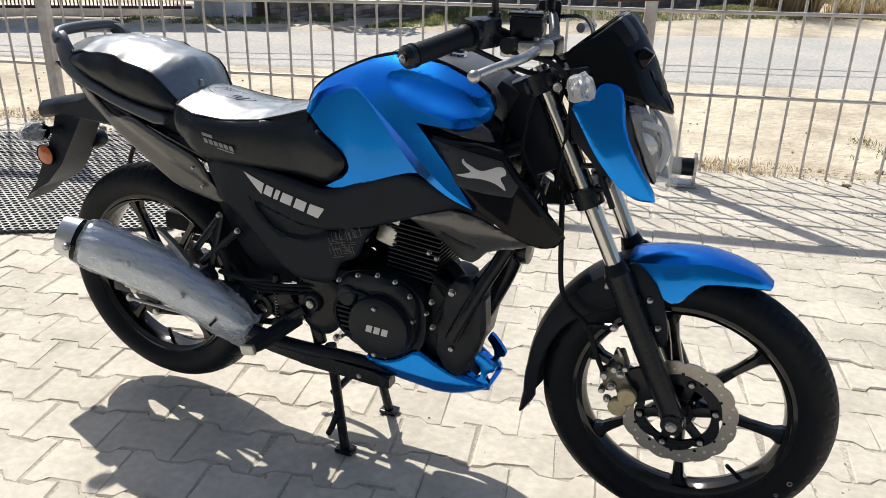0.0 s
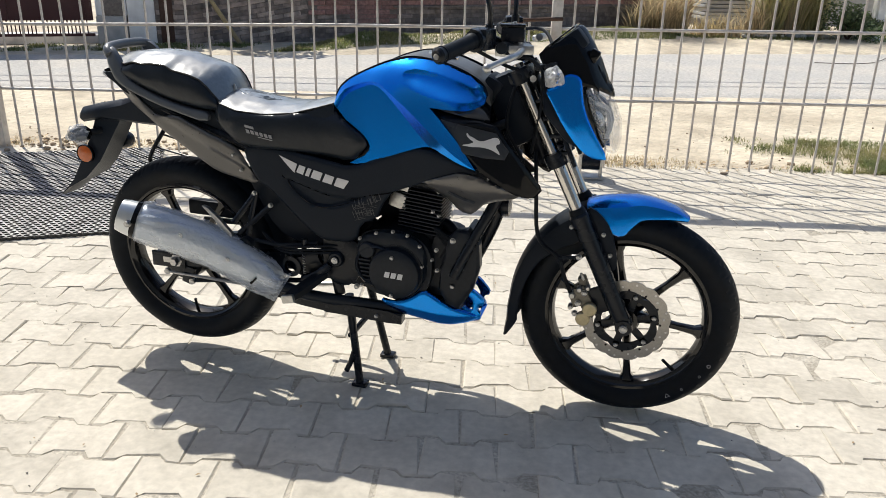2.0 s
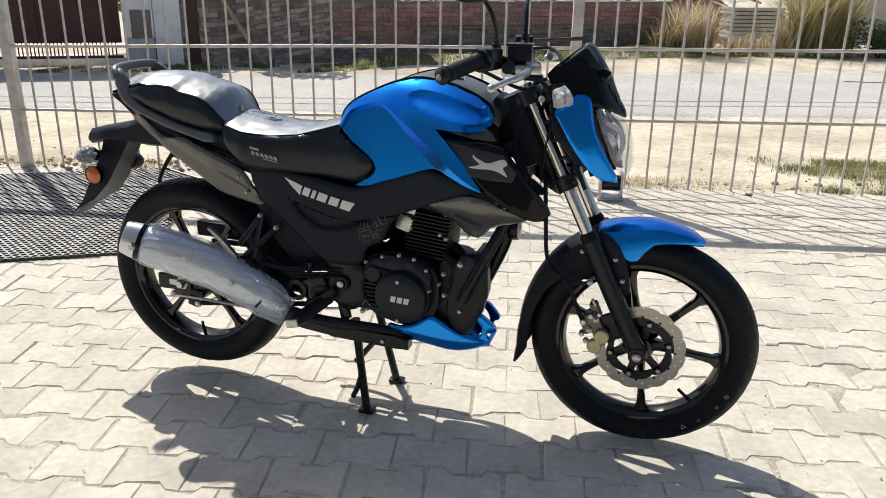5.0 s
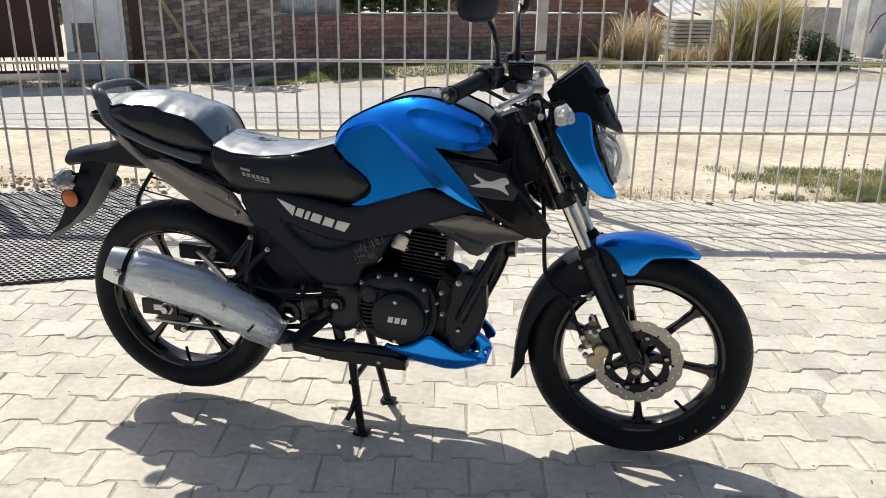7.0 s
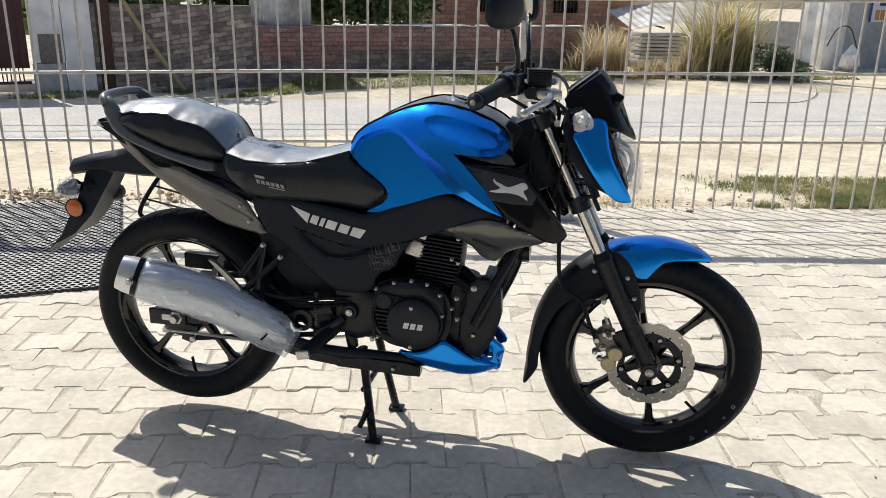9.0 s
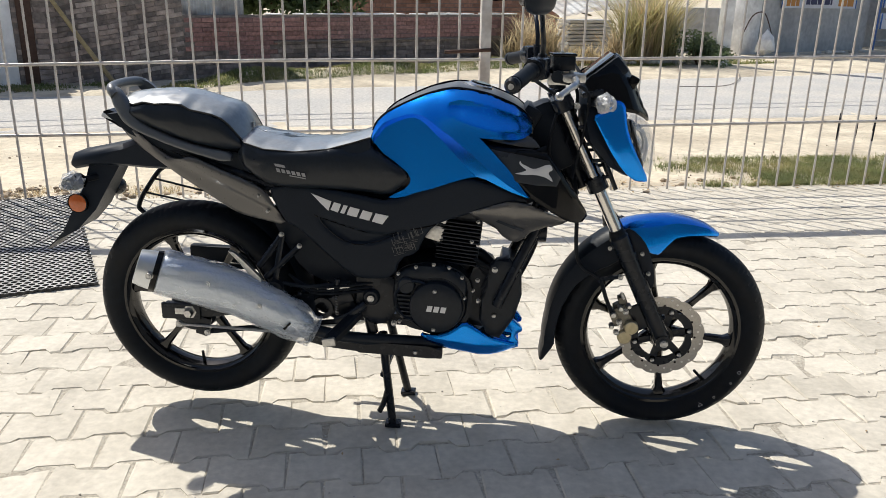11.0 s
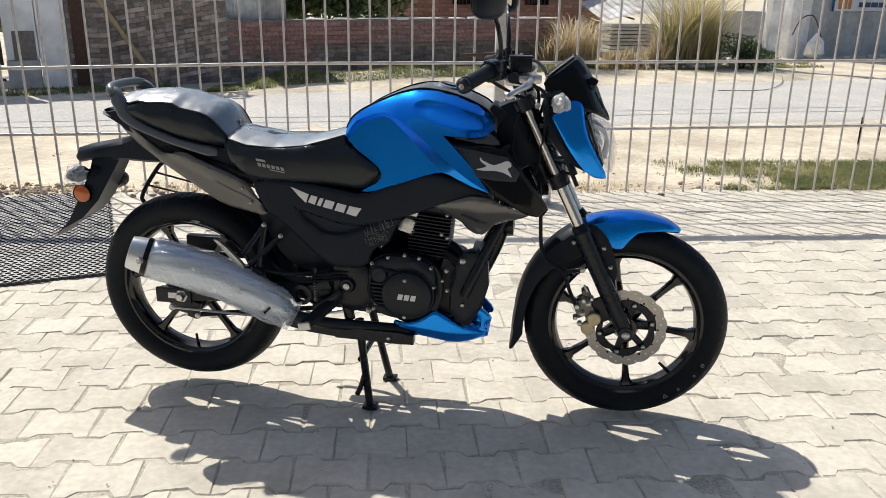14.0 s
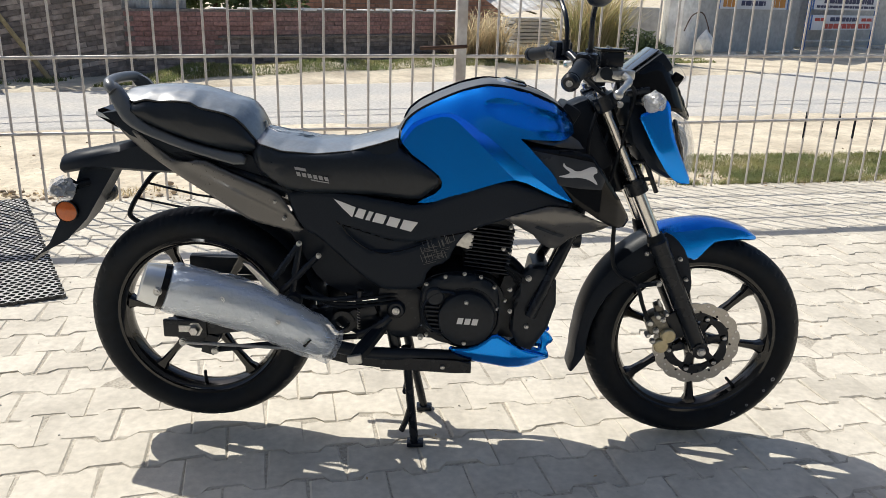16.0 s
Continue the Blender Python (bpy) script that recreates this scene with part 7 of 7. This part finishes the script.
part("peg_tip", Geo().box((0.427, -0.235, 0.334), (0.036, 0.012, 0.024), Matrix.Rotation(-0.2, 3, "Y"), 0.004), M_ALU, bike, "bare metal footpeg tip")
part("brake_pedal", Geo().tube(spline([(0.505, -0.122, 0.40), (0.485, -0.130, 0.385), (0.455, -0.130, 0.365), (0.425, -0.128, 0.35)], 5), [0.012] * 16, 10), M_FRAME, bike)
part("rear_peg", Geo().lathe([(0.019, -0.012), (0.031, -0.012), (0.031, 0.0), (0.019, 0.0)], (0.385, -0.112, 0.382), "y", 28, closed=True), M_FRAME, bike)
part("rear_peg_arm", Geo().box((0.43, -0.112, 0.405), (0.085, 0.014, 0.030), Matrix.Rotation(-0.35, 3, "Y"), 0.005), M_FRAME, bike)
part("far_footpeg", Geo().tube([(0.48, 0.11, 0.345), (0.46, 0.20, 0.335)], 0.013, 10), M_TYRE, bike)
part("oil_line", Geo().tube(spline([(0.46, -0.10, 0.455), (0.40, -0.12, 0.450), (0.34, -0.13, 0.448), (0.28, -0.13, 0.455)], 5), 0.006, 8), M_ENGINE, bike)

part("peg_bracket", panel([(0.36, 0.43), (0.40, 0.425), (0.47, 0.40), (0.49, 0.36), (0.455, 0.335), (0.40, 0.345), (0.355, 0.385)], lambda u, v, o: (u, -(0.102 + o), v), 0.010, 0.004, 0.008, 0.014), M_FRAME, bike)
part("brake_light_switch", Geo().tube([(0.43, -0.118, 0.47), (0.425, -0.118, 0.425)], [0.009, 0.007], 10), M_FRAME, bike)
part("switch_spring", Geo().tube([(0.425 + 0.004 * math.cos(1.3 * k), -0.118 + 0.004 * math.sin(1.3 * k), 0.425 - 0.0016 * k) for k in range(40)], 0.001, 5), M_BOLT, bike)
for k in range(3):
    part("cable", Geo().tube(spline([(0.56, -0.09, 0.46 - 0.012 * k), (0.46, -0.122, 0.452 - 0.010 * k), (0.36, -0.128, 0.446 - 0.008 * k), (0.29, -0.10, 0.47)], 6), 0.0038, 7), M_TYRE, bike)

# engine
eng = part("engine", Geo().prism(chaikin([(0.578, 0.40), (0.585, 0.49), (0.62, 0.515), (0.69, 0.525), (0.765, 0.505), (0.80, 0.46), (0.80, 0.38), (0.77, 0.325), (0.67, 0.315), (0.60, 0.335)], 2), -0.100, 0.105), M_ENGINE, bike, "black engine with finned cylinder", sharp=40)
part("crankcase_cover", panel([(0.580, 0.41), (0.588, 0.488), (0.622, 0.512), (0.69, 0.524), (0.762, 0.503), (0.788, 0.46), (0.785, 0.375), (0.745, 0.345), (0.66, 0.338), (0.592, 0.36)], lambda u, v, o: (u, -(0.122 + o), v), 0.020, 0.012, 0.018, 0.012, corners=2), M_ENGINE, eng, "black clutch-side casing")
rc = part("round_cover", Geo().lathe([(0.0, -0.026), (0.040, -0.0265), (0.064, -0.025), (0.071, -0.021), (0.0735, -0.013), (0.0735, 0.000), (0.078, 0.000), (0.0805, -0.003), (0.083, 0.003), (0.083, 0.012)], (0.702, -0.120, 0.405), "y", 64), M_ENGINE, eng, "round black engine cover with silver badge blocks")
bars("cover_mark", lambda u, v, o: (u, -(0.1475 + o), v), (0.676, 0.397), (0.052, -0.003), (0.004, 0.0165), [(0.36 * k, 0.36 * k + 0.27, 0.0, 1.0) for k in range(3)], M_SILVER, rc, "silver badge blocks")
for x, z in ((0.699, 0.456), (0.697, 0.344)):
    bolt((x, -0.1445, z), 0.0055, rc)
part("small_cap", Geo().lathe([(0.0, -0.012), (0.020, -0.012), (0.024, -0.008), (0.025, 0.004)], (0.620, -0.121, 0.462), "y", 28), M_ENGINE, eng)
part("clutch_arch", Geo().lathe([(0.052, -0.010), (0.056, -0.014), (0.060, -0.010), (0.060, 0.004), (0.052, 0.004)], (0.645, -0.120, 0.420), "y", 48, closed=True), M_ENGINE, eng)
for k in range(7):
    part("cover_rib", Geo().box((0.612 + 0.003 * k, -0.125, 0.435 - 0.012 * k), (0.038, 0.012, 0.005), Matrix.Rotation(0.05, 3, "Y"), 0.0015), M_ENGINE, eng)
for x, z in ((0.597, 0.492), (0.645, 0.513), (0.693, 0.522), (0.735, 0.515), (0.770, 0.488), (0.778, 0.43), (0.600, 0.352)):
    bolt((x, -0.118, z), 0.0042, eng)
# finned barrel leaning back a little
up = Vector((0.10, 0, 0.995)).normalized()
B0 = Vector((0.748, 0, 0.50))
RB = Matrix.Rotation(math.atan2(0.10, 0.995), 3, "Y")
part("cylinder", Geo().box(B0 + up * 0.065, (0.085, 0.10, 0.16), RB, 0.012), M_ENGINE, eng)
for k in range(12):
    part("fin", Geo().box(B0 + up * (0.012 + 0.0105 * k), (0.118, 0.142, 0.0042), RB, 0.0015), M_ENGINE, eng)
part("cylinder_head", Geo().box(B0 + up * 0.155, (0.105, 0.12, 0.036), RB, 0.010).box(B0 + up * 0.175, (0.075, 0.10, 0.03), RB, 0.010), M_ENGINE, eng)
for x, z in ((0.809, 0.566), (0.808, 0.632), (0.792, 0.575), (0.722, 0.51)):
    bolt((x, -0.070, z), 0.0045, eng)
part("intake", Geo().tube([(0.70, -0.01, 0.605), (0.655, -0.01, 0.62), (0.62, 0, 0.63)], 0.022, 14), M_TYRE, bike)
part("throttle_body", Geo().box((0.690, -0.055, 0.598), (0.046, 0.034, 0.046), Matrix.Rotation(0.3, 3, "Y"), 0.008).box((0.712, -0.060, 0.640), (0.026, 0.024, 0.030), Matrix.Rotation(0.3, 3, "Y"), 0.005).tube([(0.672, -0.06, 0.588), (0.712, -0.06, 0.580)], 0.010, 12), M_ALU, bike, "bare cast throttle body")
part("airbox", Geo().prism(chaikin([(0.58, 0.50), (0.60, 0.66), (0.70, 0.70), (0.735, 0.66), (0.72, 0.52)], 1), 0.030, 0.080), M_PLASTIC, bike)
part("ignition_lead", Geo().tube(spline([(0.70, -0.05, 0.65), (0.685, -0.06, 0.61), (0.69, -0.06, 0.575), (0.70, -0.06, 0.56)], 5), 0.004, 8), M_TYRE, bike)
for z in (0.595, 0.63):
    bolt((0.695, -0.062, z), 0.006)
# castings and hoses between barrel and shield
part("crankcase_front", Geo().prism(chaikin([(0.775, 0.335), (0.845, 0.325), (0.872, 0.42), (0.858, 0.490), (0.825, 0.505), (0.79, 0.50)], 1), -0.070, 0.075), M_ENGINE, eng)
part("head_guard", Geo().prism(chaikin([(0.80, 0.665), (0.82, 0.70), (0.90, 0.705), (0.94, 0.67), (0.90, 0.625), (0.84, 0.618)], 1), -0.030, 0.045), M_ENGINE, bike)
for k in range(4):
    part("hose", Geo().tube(spline([(0.80 + 0.008 * k, -0.075, 0.53 - 0.012 * k), (0.83 + 0.008 * k, -0.085, 0.515 - 0.015 * k), (0.85, -0.088, 0.50 - 0.03 * k), (0.825, -0.09, 0.45 - 0.03 * k)], 5), 0.006, 8), M_TYRE, bike)
for sd in (-1, 1):
    part("cradle_tube", Geo().tube(spline([(1.0, sd * 0.030, 0.74), (0.968, sd * 0.060, 0.63), (0.918, sd * 0.088, 0.525), (0.890, sd * 0.104, 0.463), (0.866, sd * 0.112, 0.408)], 5), 0.015, 12), M_FRAME, bike)
# oil cooler shield and down tube
part("front_shield", panel([(0.845, 0.515), (0.862, 0.532), (0.897, 0.540), (0.930, 0.500), (0.934, 0.435), (0.916, 0.366), (0.876, 0.303), (0.842, 0.315), (0.818, 0.359), (0.826, 0.434)], lambda u, v, o: (u, -(0.098 + o), v), 0.030, 0.008, 0.010, 0.014, corners=0), M_ENGINE, bike, "black engine front shield")
for x, z, r in ((0.858, 0.507, 0.007), (0.885, 0.428, 0.005), (0.860, 0.374, 0.006), (0.812, 0.475, 0.005), (0.815, 0.415, 0.005), (0.800, 0.445, 0.004)):
    bolt((x, -0.098, z), r)
part("cooler", Geo().box((0.885, 0, 0.43), (0.05, 0.17, 0.17), Matrix.Rotation(0.18, 3, "Y"), 0.008), M_ENGINE, bike)
part("down_tube", Geo().tube(spline([(1.0, 0, 0.80), (0.975, 0, 0.68), (0.955, 0, 0.56), (0.905, 0, 0.44), (0.85, 0, 0.32)], 5), 0.020, 14), M_FRAME, bike, "black frame down tube")
part("crash_loop", Geo().tube(spline([(0.955, -0.04, 0.635), (0.962, -0.05, 0.60), (0.945, -0.055, 0.57), (0.93, -0.05, 0.585)], 5), 0.004, 8), M_TYRE, bike)
part("horn", Geo().lathe([(0.0, -0.02), (0.03, -0.018), (0.036, -0.006), (0.034, 0.010), (0.0, 0.014)], (0.985, -0.01, 0.60), "x", 24), M_FRAME, bike)
# belly pan
BELLY = [(0.654, 0.322), (0.694, 0.313), (0.739, 0.327), (0.779, 0.355), (0.812, 0.333), (0.855, 0.300), (0.890, 0.286), (0.932, 0.268), (0.925, 0.256), (0.885, 0.244), (0.840, 0.240), (0.761, 0.264), (0.675, 0.289)]
BELLY_W = [(0.65, 0.120), (0.74, 0.119), (0.82, 0.100), (0.89, 0.068), (0.935, 0.045)]


def belly_place(u, v, o):
    fold = lerp(u, [(0.65, 0.310), (0.75, 0.292), (0.86, 0.266), (0.93, 0.262)])
    return (u, -(lerp(u, BELLY_W) - 0.45 * max(0.0, fold - v) + 0.004 * ease((v - fold) / 0.006) - 0.10 * max(0.0, v - fold) + o), v)


both("belly_pan", panel(BELLY, belly_place, 0.006, 0.004, 0.008, 0.005), M_BLUE, "blue belly pan with a folded edge")
CLAW = [(0.900, 0.352), (0.914, 0.345), (0.943, 0.316), (0.941, 0.304), (0.928, 0.300), (0.922, 0.287), (0.934, 0.272), (0.926, 0.262), (0.880, 0.266), (0.872, 0.284), (0.884, 0.296), (0.897, 0.286), (0.908, 0.286), (0.914, 0.303), (0.904, 0.322), (0.892, 0.334)]
both("belly_claw", panel(CLAW, lambda u, v, o: (u, -(0.056 - 0.25 * max(0.0, u - 0.90) + o), v), 0.012, 0.003, 0.004, 0.006, corners=1), M_BLUE, "blue forked tip of the belly pan")
part("belly_front", Geo().loft([[(0.925, y, 0.270), (0.934, y * 0.95, 0.266), (0.932, y * 0.95, 0.257), (0.915, y, 0.252)] for y in np.linspace(-0.046, 0.046, 9)]), M_BLUE, bike)
part("belly_lower", Geo().prism([(0.66, 0.300), (0.74, 0.272), (0.86, 0.256), (0.89, 0.262), (0.84, 0.295), (0.70, 0.31)], -0.062, 0.062), M_FRAME, bike)
part("lower_frame_bar", Geo().box((0.60, -0.108, 0.262), (0.24, 0.02, 0.034), Matrix.Rotation(0.03, 3, "Y"), 0.005), M_FRAME, bike)
bolt((0.645, -0.120, 0.262), 0.006)
bolt((0.585, -0.118, 0.345), 0.007)
# centre stand
stand = part("centre_stand", Geo().tube([(0.548, -0.085, 0.30), (0.558, -0.083, 0.18), (0.575, -0.081, 0.012)], [0.014, 0.012, 0.012], 12), M_FRAME, bike, "black tubular centre stand")
part("stand_leg", Geo().tube([(0.535, 0.095, 0.30), (0.56, 0.105, 0.18), (0.597, 0.116, 0.012)], [0.014, 0.012, 0.012], 12), M_FRAME, stand)
part("stand_cross", Geo().tube([(0.548, -0.082, 0.165), (0.558, 0.105, 0.175)], 0.009, 10), M_FRAME, stand)
for x, y in ((0.577, -0.081), (0.599, 0.116)):
    part("stand_foot", Geo().box((x, y, 0.007), (0.046, 0.034, 0.012), bevel=0.003), M_FRAME, stand)
part("stand_tang", Geo().tube(spline([(0.560, -0.088, 0.115), (0.552, -0.092, 0.085), (0.542, -0.096, 0.060), (0.538, -0.098, 0.052)], 4), [0.008] * 12 + [0.006], 8), M_FRAME, stand)
part("side_stand", Geo().tube(spline([(0.50, 0.12, 0.27), (0.45, 0.135, 0.235), (0.36, 0.14, 0.215), (0.31, 0.14, 0.215)], 5), 0.009, 8), M_BOLT, bike)


# ---- paving, piece by piece ----
ROW_A = radians(12.0)
RD, RN = np.array((math.cos(ROW_A), math.sin(ROW_A))), np.array((-math.sin(ROW_A), math.cos(ROW_A)))
LONG, DEEP, ZIG = 0.204, 0.1460, 0.0125
ORIGIN = RD * (-0.0607 + LONG / 2) + RN * (0.0444 - DEEP / 2)


def paver_outline():
    """A dumb-bell shaped interlocking block: its long edges step in towards the middle."""
    h = LONG / 2
    low = [(-h, -ZIG), (-h * 0.62, -ZIG), (-h * 0.44, ZIG), (h * 0.44, ZIG), (h * 0.66, -ZIG), (h, -ZIG)]
    top = [(h, ZIG), (h * 0.56, ZIG), (h * 0.38, -ZIG), (-h * 0.34, -ZIG), (-h * 0.56, ZIG), (-h, ZIG)]
    return [(x, y - DEEP / 2) for x, y in low] + [(x, y + DEEP / 2) for x, y in top]


def paver_geo(at=(0, 0), turn=0.0, z=0.0, tilt=(0, 0), out=None):
    P = np.array(paver_outline())
    rough = np.array([(random.gauss(0, 0.0022), random.gauss(0, 0.0022)) for _ in P])
    if random.random() < 0.6:
        k = random.choice((0, 5, 6, 11, 2, 3))
        rough[k] -= P[k] * random.uniform(0.03, 0.09)
    inner, top = P * np.array(((LONG - 0.0022) / LONG, (DEEP - 0.0045) / DEEP)) + rough, P * np.array(((LONG - 0.0085) / LONG, (DEEP - 0.012) / DEEP)) + 1.6 * rough
    c, s = math.cos(turn), math.sin(turn)
    n, v = len(P), []
    for ring, zz in ((inner, -0.03), (inner, -0.0040), (top, 0.0)):
        for x, y in ring:
            v.append((at[0] + c * x - s * y, at[1] + s * x + c * y, z + zz + tilt[0] * x + tilt[1] * y))
    f = [tuple(range(2 * n, 3 * n))] + [(k * n + i, k * n + (i + 1) % n, (k + 1) * n + (i + 1) % n, (k + 1) * n + i) for k in (0, 1) for i in range(n)]
    return (out or Geo()).add(v, f)


bed = sheet("pavement", [(-9, -8), (9, -8), on_fence(9, 0.10), on_fence(-9, 0.10)], 90, 70, M_JOINT, -0.0030, 0.0022, 9.0, label="pale grey-beige interlocking concrete paving with sandy joints", category="pavement")
shared = [paver_geo().mesh("paver", M_PAVER, sharp=20) for _ in range(24)]
rest = Geo()
for j in range(-48, 40):
    for i in range(-46, 46):
        p = ORIGIN + RD * (i * LONG + (LONG / 2 if j % 2 else 0)) + RN * ((j + 0.5) * DEEP)
        side = (p - FENCE_P) @ FENCE_N
        if side > 0.06 or p[0] < -6 or p[0] > 8 or p[1] < -6:
            continue
        turn = ROW_A + random.gauss(0, 0.006)
        z, tilt = min(0.003, max(-0.002, random.gauss(0, 0.0013))), (random.gauss(0, 0.007), random.gauss(0, 0.010))
        if -0.75 < p[0] < 2.05 and -0.78 < p[1] < 0.62 + 0.3 * p[0] and len(bed.children) < 300:
            ob = new("paver", random.choice(shared))
            ob.parent = bed
            ob.location, ob.rotation_euler = (p[0], p[1], z), (tilt[1], -tilt[0], turn)
        else:
            paver_geo(p, turn, z, tilt, rest)
joined = part("paver_field", rest, M_PAVER_FAR, bed, sharp=20)
tagged(joined, kind="stuff")
